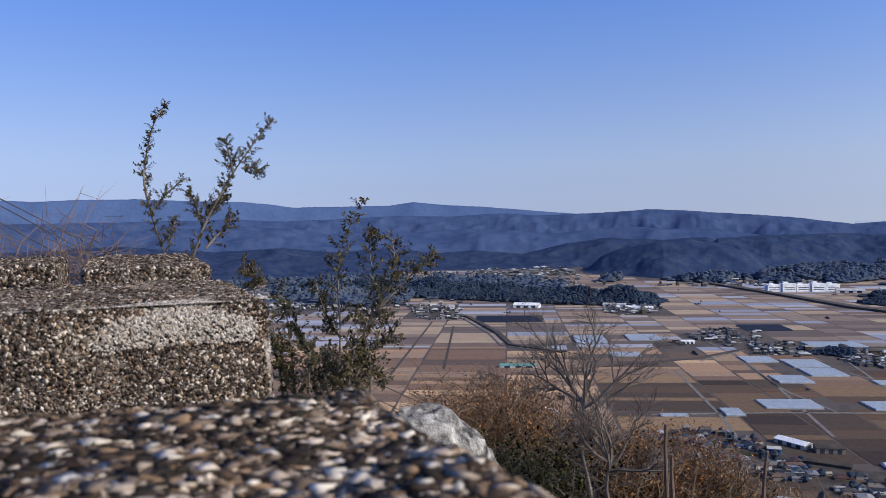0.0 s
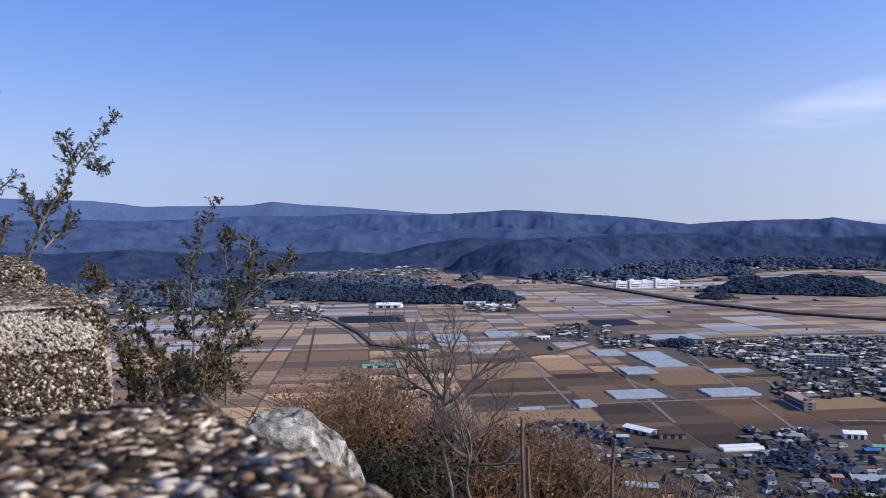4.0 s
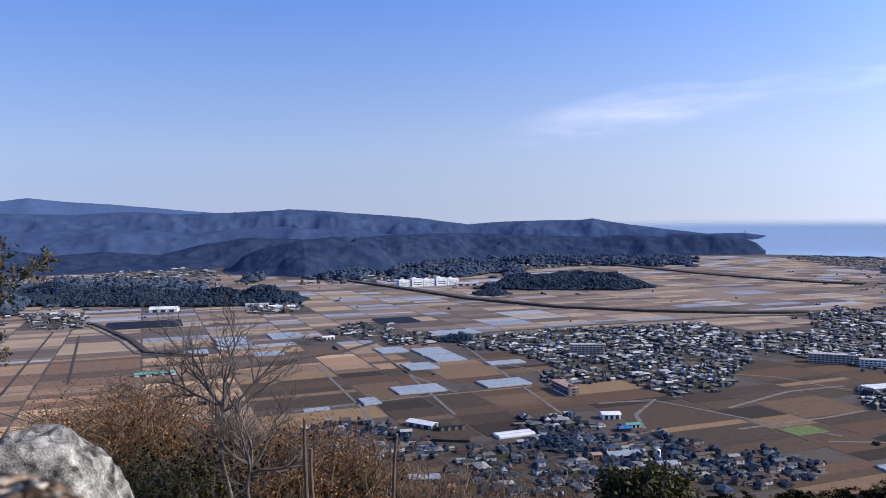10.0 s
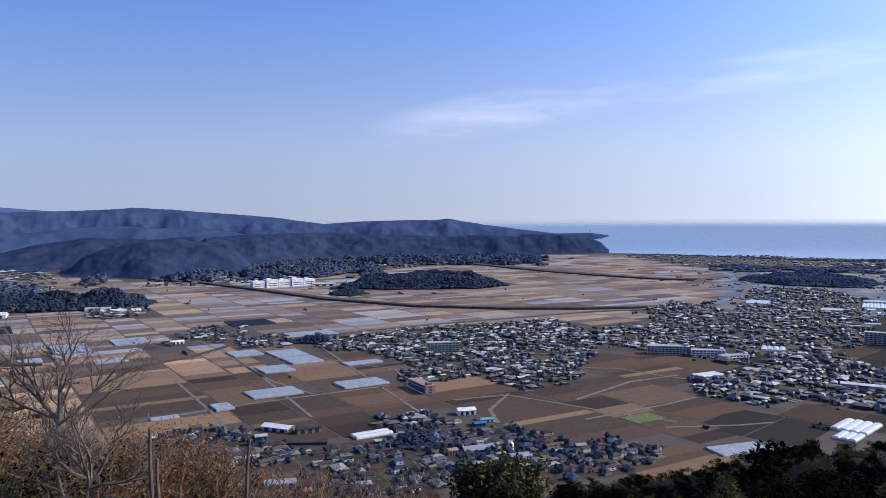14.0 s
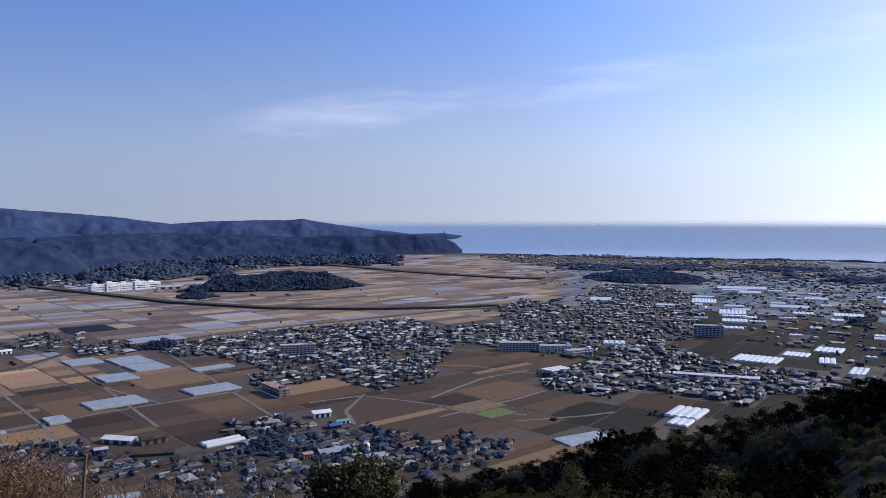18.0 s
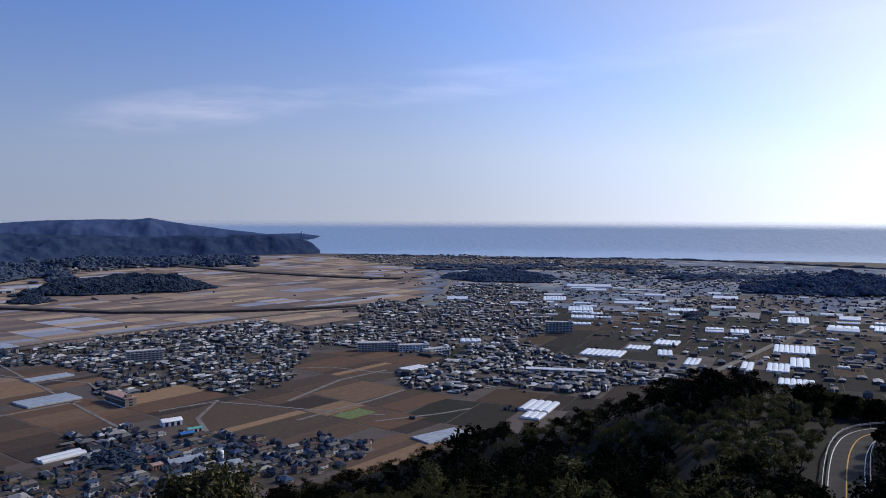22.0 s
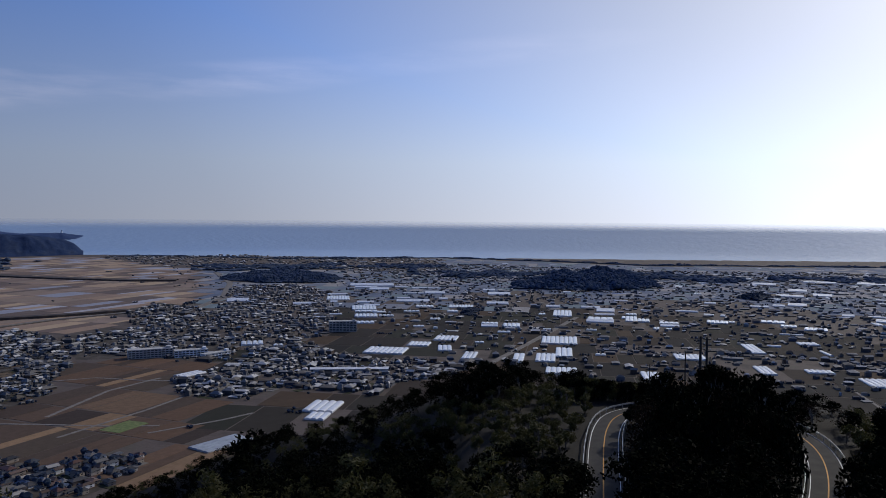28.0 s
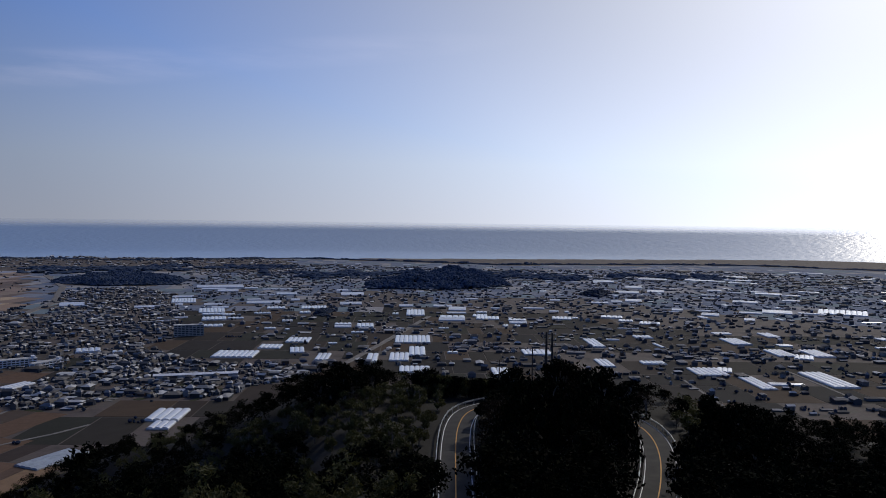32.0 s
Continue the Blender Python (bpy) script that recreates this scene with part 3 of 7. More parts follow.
CREST_D = [(3, 330), (10, 300), (17, 260), (25, 215), (28, 195), (34, 178), (58, 176), (64, 185), (72, 200), (95, 220)]


def terrain(x, y):
    d, az = math.hypot(x, y), math.degrees(math.atan2(x, y))
    slope = EYE - 1.5 - 0.40 * max(0.0, d - 3.5)
    if az > -6:
        dc, az2 = table(CREST_D, az), az
        zc = EYE + dc * math.tan(radians(table(CREST_EL, az2))) - 4.0
        if 38 < az < 60:
            zc = EYE - 37.5
        w = min(1.0, max(0.0, (az + 6) / 9))
        spur = max(EYE - 1.5 - 0.37 * max(0.0, d - 3.5), zc) if d < dc else zc - 0.6 * (d - dc)
        slope = slope + (spur - slope) * w
    if slope < 0:
        slope = 0.0
    return slope


def ground():
    rings = [0.0]
    r = 1.0
    while r < 4890:
        rings.append(r)
        r += 45.0 if 3000 < r < 4300 else max(1.2, min(r * 0.055, 260.0)) if r > 500 or r < 90 else 6.0
    rings.append(4890.0)
    azs = [i * 1.0 for i in range(-82, 100)] + [100 + i * 6.5 for i in range(0, 28)]
    verts, faces = [], []
    for r in rings:
        for a in azs:
            p = spot(a, max(r, 0.01))
            z = terrain(p.x, p.y)
            if 4 < r < 420 and z > 0:
                z += 0.6 * noise.noise((p.x * 0.12, p.y * 0.12, 3)) * min(1, r / 30)
            if z == 0.0 and (p.x * 0.53 + p.y * 0.85 > 3520 and a > 6):
                z = -12.0
            verts.append((p.x, p.y, z))
    n = len(azs)
    for i in range(len(rings) - 1):
        for j in range(n):
            k = (j + 1) % n
            faces.append((i * n + j, i * n + k, (i + 1) * n + k, (i + 1) * n + j)[::-1])
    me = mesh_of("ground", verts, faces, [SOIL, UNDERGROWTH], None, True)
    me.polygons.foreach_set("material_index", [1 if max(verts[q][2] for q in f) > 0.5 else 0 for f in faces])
    return tagged(new("ground", me), "brown winter plain below a wooded lookout hill", "ground", kind="structure")


GROUND = ground()

# ---- sea ----


def sea():
    verts, faces = [], []
    azs = [-14 + i * 2.0 for i in range(0, 64)]
    ds = [2600, 3000, 3400, 3800, 4200] + [4200 + 700 * (i / 14) for i in range(1, 15)]
    for d in ds:
        for a in azs:
            p = spot(a, d)
            verts.append((p.x, p.y, -2.0 + (EYE - 16.0) * max(0.0, (d - 4200) / 700) ** 1.15))
    n = len(azs)
    for i in range(len(ds) - 1):
        for j in range(n - 1):
            faces.append((i * n + j, (i + 1) * n + j, (i + 1) * n + j + 1, i * n + j + 1)[::-1])
    m = bpy.data.materials.new("sea water")
    m.use_nodes = True
    nt = m.node_tree
    b = nt.nodes["Principled BSDF"]
    b.inputs["Base Color"].default_value = (0.31, 0.41, 0.52, 1)
    b.inputs["Roughness"].default_value = 0.24
    b.inputs["IOR"].default_value = 1.6
    geo = nt.nodes.new("ShaderNodeNewGeometry")
    tex = nt.nodes.new("ShaderNodeTexNoise")
    tex.inputs["Scale"].default_value, tex.inputs["Detail"].default_value = 0.03, 5
    nt.links.new(geo.outputs["Position"], tex.inputs["Vector"])
    bp = nt.nodes.new("ShaderNodeBump")
    bp.inputs["Strength"].default_value, bp.inputs["Distance"].default_value = 0.4, 6.0
    nt.links.new(tex.outputs[0], bp.inputs["Height"])
    nt.links.new(bp.outputs[0], b.inputs["Normal"])
    # imitated horizon haze: the far, raised water turns transparent with height
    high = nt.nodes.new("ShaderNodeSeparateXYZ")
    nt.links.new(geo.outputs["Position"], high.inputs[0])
    haze_fade = nt.nodes.new("ShaderNodeMapRange")
    haze_fade.interpolation_type = "SMOOTHSTEP"
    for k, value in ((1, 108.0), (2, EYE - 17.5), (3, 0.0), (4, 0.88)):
        haze_fade.inputs[k].default_value = value
    nt.links.new(high.outputs[2], haze_fade.inputs[0])
    see_through = nt.nodes.new("ShaderNodeBsdfTransparent")
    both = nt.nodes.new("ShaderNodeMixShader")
    nt.links.new(haze_fade.outputs[0], both.inputs[0])
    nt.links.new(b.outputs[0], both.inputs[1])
    nt.links.new(see_through.outputs[0], both.inputs[2])
    nt.links.new(both.outputs[0], nt.nodes["Material Output"].inputs[0])
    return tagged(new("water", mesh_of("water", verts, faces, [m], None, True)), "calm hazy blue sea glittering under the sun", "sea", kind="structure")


sea()

# ---- hills and mountains round the plain ----


def ridge(name, crest, near, far, mat, label, kind="structure", step=0.15, rough=0.12, fold=260.0, back=260.0):
    """A range of hills. crest: heading and elevation of its skyline; near, far: headings and distances of foot and crest."""
    a0, a1 = crest[0][0], crest[-1][0]
    cols = int((a1 - a0) / step) + 1
    depth = 26
    verts, faces = [], []
    for i in range(cols):
        az = a0 + (a1 - a0) * i / (cols - 1)
        dn, df = table(near, az), table(far, az)
        top = max(2.0, EYE + df * math.tan(radians(table(crest, az))))
        top += (0.9 + df / 6000) * noise.fractal((az * 0.7, df / 300, 2.5), 0.9, 2.1, 4)
        for j in range(depth + 1):
            f = j / depth
            if f <= 0.8:
                g = f / 0.8
                d = dn + (df - dn) * g
                h = top * (0.35 * g + 0.65 * g * g * (3 - 2 * g))
            else:
                g = (f - 0.8) / 0.2
                d = df + back * g
                h = top * (1 - 0.7 * g * g)
            p = spot(az, d)
            w = math.sin(math.pi * min(1.0, f / 0.8)) if f < 0.8 else 0
            h += top * rough * 2.2 * w * noise.fractal((p.x / fold, p.y / fold, 1.7), 0.9, 2.1, 4)
            h += 2.2 * noise.noise((p.x / 14, p.y / 14, 5.1)) * (1 if j else 0)
            verts.append((p.x, p.y, max(h, -1.0) if j else -2.0))
    n = depth + 1
    for i in range(cols - 1):
        for j in range(depth):
            faces.append((i * n + j, (i + 1) * n + j, (i + 1) * n + j + 1, i * n + j + 1))
    return tagged(new(name, mesh_of(name, verts, faces, [mat], None, True)), label, "hill", kind=kind)


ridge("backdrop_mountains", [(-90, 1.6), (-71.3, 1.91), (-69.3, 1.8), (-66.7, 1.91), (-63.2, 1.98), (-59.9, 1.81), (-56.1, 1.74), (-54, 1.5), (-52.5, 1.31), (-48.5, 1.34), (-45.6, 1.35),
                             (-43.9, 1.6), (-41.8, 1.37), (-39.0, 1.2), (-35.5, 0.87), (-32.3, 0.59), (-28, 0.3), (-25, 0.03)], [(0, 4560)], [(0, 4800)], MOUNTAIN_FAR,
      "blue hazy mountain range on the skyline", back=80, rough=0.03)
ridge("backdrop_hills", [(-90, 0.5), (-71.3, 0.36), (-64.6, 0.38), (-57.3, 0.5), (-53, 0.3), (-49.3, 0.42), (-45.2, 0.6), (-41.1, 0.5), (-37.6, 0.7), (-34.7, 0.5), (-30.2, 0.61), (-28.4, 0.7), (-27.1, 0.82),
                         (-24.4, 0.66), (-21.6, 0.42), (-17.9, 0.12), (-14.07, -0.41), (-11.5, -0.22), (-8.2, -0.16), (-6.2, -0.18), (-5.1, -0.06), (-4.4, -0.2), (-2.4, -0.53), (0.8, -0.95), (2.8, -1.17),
                         (5.2, -1.13), (6.8, -1.37), (9.1, -1.61), (9.9, -1.9)], [(-90, 3900), (-10, 4100), (10, 4440)], [(-90, 4450), (10, 4560)], MOUNTAIN_HAZE_BLUE,
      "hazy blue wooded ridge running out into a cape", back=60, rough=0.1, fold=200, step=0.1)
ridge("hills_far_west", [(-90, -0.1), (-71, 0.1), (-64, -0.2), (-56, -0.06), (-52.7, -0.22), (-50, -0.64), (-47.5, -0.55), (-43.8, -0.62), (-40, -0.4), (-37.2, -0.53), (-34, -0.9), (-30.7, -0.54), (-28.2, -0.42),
                         (-25.7, -0.61), (-22.3, -0.67), (-19.6, -1.13), (-17.0, -2.2)], [(-90, 3100), (-18, 3560)], [(-90, 3800), (-18, 3900)], MOUNTAIN_HAZE_BLUE,
      "haze-blue wooded hills behind the valley", rough=0.12, fold=260)
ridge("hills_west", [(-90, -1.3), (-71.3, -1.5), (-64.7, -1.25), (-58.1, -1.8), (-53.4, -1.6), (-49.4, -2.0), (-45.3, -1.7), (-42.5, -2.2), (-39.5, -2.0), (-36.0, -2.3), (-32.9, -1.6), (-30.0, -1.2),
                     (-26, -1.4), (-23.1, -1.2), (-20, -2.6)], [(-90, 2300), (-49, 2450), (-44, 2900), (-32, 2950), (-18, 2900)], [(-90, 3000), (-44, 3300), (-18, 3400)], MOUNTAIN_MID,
      "dark haze-blue wooded hills with folded slopes", rough=0.16, fold=210)
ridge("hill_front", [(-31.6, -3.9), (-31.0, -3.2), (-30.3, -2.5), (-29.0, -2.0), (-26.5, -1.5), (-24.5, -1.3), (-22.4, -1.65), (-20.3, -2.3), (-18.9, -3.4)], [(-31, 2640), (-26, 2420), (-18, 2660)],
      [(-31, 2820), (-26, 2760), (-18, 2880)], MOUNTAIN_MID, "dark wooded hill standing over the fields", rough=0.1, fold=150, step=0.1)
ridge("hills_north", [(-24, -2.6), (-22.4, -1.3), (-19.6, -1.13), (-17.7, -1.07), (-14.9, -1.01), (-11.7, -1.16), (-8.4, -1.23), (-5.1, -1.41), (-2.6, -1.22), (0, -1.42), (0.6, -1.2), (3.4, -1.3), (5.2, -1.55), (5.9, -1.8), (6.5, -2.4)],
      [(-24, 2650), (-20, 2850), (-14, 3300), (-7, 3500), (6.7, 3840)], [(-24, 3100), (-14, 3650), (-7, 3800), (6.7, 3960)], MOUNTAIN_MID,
      "dark haze-blue wooded hills ending at the sea", rough=0.13, fold=150, step=0.1)

# ---- the plain: roads, fields, greenhouses, houses ----
rng = random.Random(7)


def strip(name, pts, width, z0, z1, mat, label, category):
    """A road or bank along pts: a low solid band."""
    fine = []
    for a, b in zip(pts, pts[1:]):
        k = max(1, int(math.dist(a, b) / 60))
        fine += [(a[0] + (b[0] - a[0]) * i / k, a[1] + (b[1] - a[1]) * i / k) for i in range(k)]
    fine.append(pts[-1])
    verts, faces = [], []
    for i, p in enumerate(fine):
        q, r = fine[max(0, i - 1)], fine[min(len(fine) - 1, i + 1)]
        n = Vector((-(r[1] - q[1]), r[0] - q[0])).normalized() * width / 2
        for s, z in ((1, z0), (0.94, z1), (-0.94, z1), (-1, z0)):
            verts.append((p[0] + n.x * s, p[1] + n.y * s, z))
    for i in range(len(fine) - 1):
        for j in range(3):
            faces.append((4 * i + j, 4 * i + j + 1, 4 * i + j + 5, 4 * i + j + 4))
    me = mesh_of(name, verts, faces, [mat])
    me.flip_normals()
    return tagged(new(name, me), label, category, kind="structure")


strip("expressway", ROAD_EXPRESS, 22, -0.2, 4.2, DARK_ROAD, "dark expressway embankment across the fields", "road")
strip("expressway", [(x + 14, y + 34) for x, y in ROAD_EXPRESS], 9, -0.2, 0.5, LANE, "pale side road beside the expressway", "road")
strip("railway", ROAD_RAIL, 9, -0.2, 1.6, LANE, "pale raised road past the middle town", "road")
strip("railway", [(x + 4, y - 7) for x, y in ROAD_RAIL], 4, -0.2, 0.8, DARK_ROAD, "dark ditch bank along the raised road", "ditch")
strip("river_bank", RIVER_FAR, 46, -0.2, 4.0, DARK_ROAD, "dark river bank across the far fields", "river bank")
strip("road_curve", ROAD_CURVE, 16, -0.2, 1.0, LANE, "wide pale road curving through the far town", "road")
strip("river_bank", RIVER_WEST, 9, -0.2, 2.5, DARK_ROAD, "dark overgrown stream bank between fields", "river bank")
strip("river_path", [(x - 10, y - 10) for x, y in RIVER_WEST], 3, -0.2, 1.2, LANE, "pale path along the stream bank", "path")
strip("canal", CANAL, 9, -0.2, 0.8, DARK_ROAD, "dark irrigation canal bank", "canal")
for pts in (LANE_A, LANE_E, LANE_H, LANE_K):
    strip("farm_lane", pts, 4.2, -0.2, 0.4, LANE, "pale concrete farm lane between fields", "lane")
for pts in (LANE_N, LANE_O, LANE_R, LANE_T):
    strip("farm_lane", pts, 3.6, -0.2, 0.42, LANE, "pale lane along the edge of the fields", "lane")
for pts in (LANE_L, LANE_M):
    strip("farm_track", pts, 3.5, -0.2, 0.4, DARK_ROAD, "dark narrow farm track between fields", "track")
for pts in (LANE_B, LANE_C, LANE_D, LANE_I, LANE_J, LANE_P, LANE_Q, LANE_S):
    strip("farm_lane", pts, 3.4, -0.2, 0.4, LANE, "narrow farm lane between fields", "lane")
strip("street", STREET, 9, -0.2, 0.5, LANE, "straight pale street between greenhouses", "street")

TOWNS = [TOWN_MIDDLE, TOWN_MIDDLE_EAST, VILLAGE_NEAR, VILLAGE_WEST, VILLAGE_FOOT, TOWN_EAST, TOWN_EAST_FAR, TOWN_EAST_MID, TOWN_COAST, HAMLET_A, HAMLET_B, HAMLET_C, HAMLET_D,
         HAMLET_E, HAMLET_F, HAMLET_G, HAMLET_H, HAMLET_I, HAMLET_J, HAMLET_K, HAMLET_L, HAMLET_M, HAMLET_N, TOWN_SOUTH_A, TOWN_SOUTH_B, TOWN_SOUTH_C, TOWN_SOUTH_D, TOWN_SOUTH_E]
GROVES = [GROVE_MID, GROVE_TAIL, GROVE_WEST, GROVE_EAST_A, GROVE_EAST_B, GROVE_EAST_C, GROVE_SMALL, GROVE_TOWN, GROVE_EAST_D]
for n_yard, t in enumerate((TOWN_MIDDLE, TOWN_MIDDLE_EAST, VILLAGE_NEAR, VILLAGE_WEST, VILLAGE_FOOT, TOWN_EAST_MID, HAMLET_A, HAMLET_B, HAMLET_C, HAMLET_D)):
    k = len(t)
    me = mesh_of("yards", [(x, y, -0.1) for x, y in t] + [(x, y, 0.04 + 0.008 * n_yard) for x, y in t], [tuple(range(k, 2 * k))] + [(i, (i + 1) % k, k + (i + 1) % k, k + i) for i in range(k)], [YARD])
    tagged(new("yards", me), "bare brown yards and lanes between village houses", "ground", kind="structure")
FILMS = VINYL_WEST + VINYL_NEAR + VINYL_EAST + VINYL_SOUTH + VINYL_FAR + VINYL_PLAIN


def local(p, q):
    """p in the frame of a rectangle (x, y, side, side, turn)."""
    a = radians(q[4])
    dx, dy = p[0] - q[0], p[1] - q[1]
    return dx * math.cos(a) + dy * math.sin(a), -dx * math.sin(a) + dy * math.cos(a)


def free(p, margin=0.0, towns=True):
    if towns and any(inside(p, t) for t in TOWNS):
        return False
    if any(inside(p, t) for t in GROVES):
        return False
    for q in FILMS:
        if abs(p[0] - q[0]) > 130 or abs(p[1] - q[1]) > 130:
            continue
        u, v = local(p, q)
        if abs(u) < q[2] / 2 + margin and abs(v) < q[3] / 2 + margin:
            return False
    return True


def slab(cx, cy, su, sv, turn, z):
    a = radians(turn)
    ux, uy, vx, vy = math.cos(a) * su / 2, math.sin(a) * su / 2, -math.sin(a) * sv / 2, math.cos(a) * sv / 2
    c = [(cx - ux - vx, cy - uy - vy), (cx + ux - vx, cy + uy - vy), (cx + ux + vx, cy + uy + vy), (cx - ux + vx, cy - uy + vy)]
    v = [(x, y, -0.1) for x, y in c] + [(cx + (x - cx) * 0.985, cy + (y - cy) * 0.985, z) for x, y in c]
    return v, [(4, 5, 6, 7), (0, 1, 5, 4), (1, 2, 6, 5), (2, 3, 7, 6), (3, 0, 4, 7)]


def basin(az):
    """How far the plain reaches in that direction."""
    return table([(-75, 2350), (-49, 2420), (-44, 2850), (-32, 2900), (-31, 2620), (-26, 2380), (-20, 2620), (-14, 3200), (-7, 3400), (5, 3700), (12, 3600), (21, 3300), (31, 3450), (46, 3080), (64, 3480), (75, 3400)], az)


PIECES = []


def parcels(turn, az0, az1, wide, deep, dark):
    """Fields in rows between lanes, on a grid turned by so many degrees."""
    a = radians(turn)
    ux, uy, vx, vy = math.cos(a), math.sin(a), -math.sin(a), math.cos(a)
    u = -4200.0
    while u < 4200:
        su = rng.uniform(*wide)
        v = -4200.0 + rng.uniform(0, 40)
        while v < 4200:
            far = math.hypot(u, v) > 1700
            sv = rng.uniform(*deep) * (1.15 if far else 1.0)
            cx, cy = ux * (u + su / 2) + vx * (v + sv / 2), uy * (u + su / 2) + vy * (v + sv / 2)
            az, d = math.degrees(math.atan2(cx, cy)), math.hypot(cx, cy)
            if az0 < az <= az1 and 468 < d < basin(az) - 20 and free((cx, cy), 3):
                PIECES.append((d, dark, slab(cx, cy, su - rng.choice((1.2, 1.6, 3.0)), sv - 0.9, turn + rng.uniform(-0.6, 0.6), rng.uniform(0.1, 0.3))))
            v += sv
        u += su


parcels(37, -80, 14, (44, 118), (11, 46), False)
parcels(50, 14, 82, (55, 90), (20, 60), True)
PIECES.sort(key=lambda q: q[0])
fields = {}
for dark in (False, True):
    fields[dark] = tagged(new("fields_east" if dark else "fields_west"),
                          "dark bare winter fields among houses and greenhouses" if dark else "patchwork of tan and brown winter rice fields", "fields", kind="structure")
near_count, rest = {False: 0, True: 0}, {False: [], True: []}
for d, dark, (v, f) in PIECES:
    if near_count[dark] < 290:
        near_count[dark] += 1
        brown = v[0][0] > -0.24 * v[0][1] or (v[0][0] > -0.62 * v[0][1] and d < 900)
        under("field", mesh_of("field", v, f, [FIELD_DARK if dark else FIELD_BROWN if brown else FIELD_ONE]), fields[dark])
    else:
        rest[dark].append((v, f))
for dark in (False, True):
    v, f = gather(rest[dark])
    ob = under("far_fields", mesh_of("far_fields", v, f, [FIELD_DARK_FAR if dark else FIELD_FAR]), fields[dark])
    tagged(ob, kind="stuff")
v, f = slab(108, 686, 34, 22, 37, 0.45)
tagged(new("crop_field", mesh_of("crop_field", v, f, [GRASS_FIELD])), "small bright green crop field", "field", kind="structure")


pieces = []
for poly in (VILLAGE_NEAR, VILLAGE_WEST, VILLAGE_FOOT, TOWN_MIDDLE, TOWN_EAST):
    xs, ys = [q[0] for q in poly], [q[1] for q in poly]
    for i in range(int((max(xs) - min(xs)) * (max(ys) - min(ys)) / 420)):
        q = (rng.uniform(min(xs), max(xs)), rng.uniform(min(ys), max(ys)))
        if inside(q, poly) and math.hypot(*q) > 475:
            pieces.append(slab(q[0], q[1], rng.uniform(7, 22), rng.uniform(5, 11), 33 + rng.choice((0, 90)) + rng.uniform(-4, 4), rng.uniform(0.17, 0.42)))
v, f = gather(pieces)
tagged(new("garden_plots", mesh_of("garden_plots", v, f, [GARDEN])), "small winter garden plots and paved yards between houses", "gardens", kind="stuff")


# greenhouses: each span an arched tunnel with closed ends
def arch_mesh(mat, name):
    n = 7
    verts, faces = [], []
    for y in (-0.5, 0.5):
        verts.append((-0.5, y, 0))
        for i in range(n + 1):
            t = math.pi * i / n
            verts.append((-0.5 * math.cos(t), y, 0.45 + 0.55 * math.sin(t)))
        verts.append((0.5, y, 0))
    k = n + 3
    for i in range(k - 1):
        faces.append((i, i + 1, k + i + 1, k + i)[::-1])
    faces.append(tuple(range(k))[::-1])
    faces.append(tuple(range(k, 2 * k)))
    return mesh_of(name, verts, faces, [mat])


ARCH = {"dull": arch_mesh(VINYL_DULL, "span_dull"), "white": arch_mesh(VINYL_WHITE, "span_white")}
SILL = mesh_of("sill", *box_data(-0.5, 0.5, -0.5, 0.5, 0, 1), [CONCRETE_BLOCK])


def greenhouse(q, kind, group, along=True, most=9):
    x, y, su, sv, turn = q
    if not along:
        su, sv, turn = sv, su, turn + 90
    label = "row of white plastic greenhouse tunnels in the fields" if kind == "white" else "grey-blue vinyl greenhouse with several arched spans"
    base = tagged(new("greenhouse"), label, "greenhouse", group)
    base.matrix_basis = pose(x, y, 0.1, 0, 0, turn - 90)
    n = max(1, min(most, round(sv / 6.5)))
    w = sv / n
    high = min(2.6, max(1.6, w * 0.34)) * (0.75 if kind == "dull" else 1.0)
    for i in range(n):
        m = Matrix.LocRotScale(((i + 0.5) * w - sv / 2, 0, 0.2), None, (w * (0.99 if kind == "dull" else 0.96), su, high))
        under("span", ARCH[kind], base, m)
    under("base_wall", SILL, base, Matrix.LocRotScale((0, 0, -0.1), None, (sv, su * 1.01, 0.45)))
    return base


for q in VINYL_WEST:
    greenhouse(q, "dull", "greenhouses in the western fields")
for q in VINYL_NEAR:
    greenhouse(q, "dull" if q is VINYL_NEAR[0] else "white", "greenhouses near the villages")
for q in VINYL_EAST + VINYL_SOUTH:
    greenhouse(q, "white", "white greenhouses of the eastern plain")
for q in VINYL_FAR:
    greenhouse((q[0], q[1], q[2], q[3] * 0.8, q[4]), "white", "white greenhouses of the far plain", along=q[2] > q[3])
for q in VINYL_PLAIN:
    greenhouse((q[0], q[1], q[2], max(7.0, q[3] * 0.8), q[4]), "white", "white greenhouses of the far plain", along=q[2] > 2.2 * q[3] or math.hypot(q[0], q[1]) > 1500, most=4)
# smaller ones scattered over the east, joined
pieces = []
unit = [tuple(v.co) for v in ARCH["white"].vertices], [tuple(p.vertices) for p in ARCH["white"].polygons]
EXTRA = []
tries = 0
while len(EXTRA) < 130 and tries < 6000:
    tries += 1
    az = rng.uniform(16, 74)
    d = math.sqrt(rng.uniform(900 ** 2, 3300 ** 2))
    if az < 30 and d < 1300 or d > basin(az) - 120:
        continue
    if rng.random() > table([(16, 0.25), (30, 0.5), (45, 1.0), (75, 1.0)], az):
        continue
    p = spot(az, d)
    turn = 50 + rng.choice((0, 0, 90)) + rng.uniform(-6, 6)
    q = (p.x, p.y, rng.uniform(14, 40), rng.choice((6, 6, 12, 18)), turn)
    if not free((p.x, p.y), 12, d < 1500) or any(math.dist(p.xy, e[:2]) < 55 for e in EXTRA):
        continue
    EXTRA.append(q)
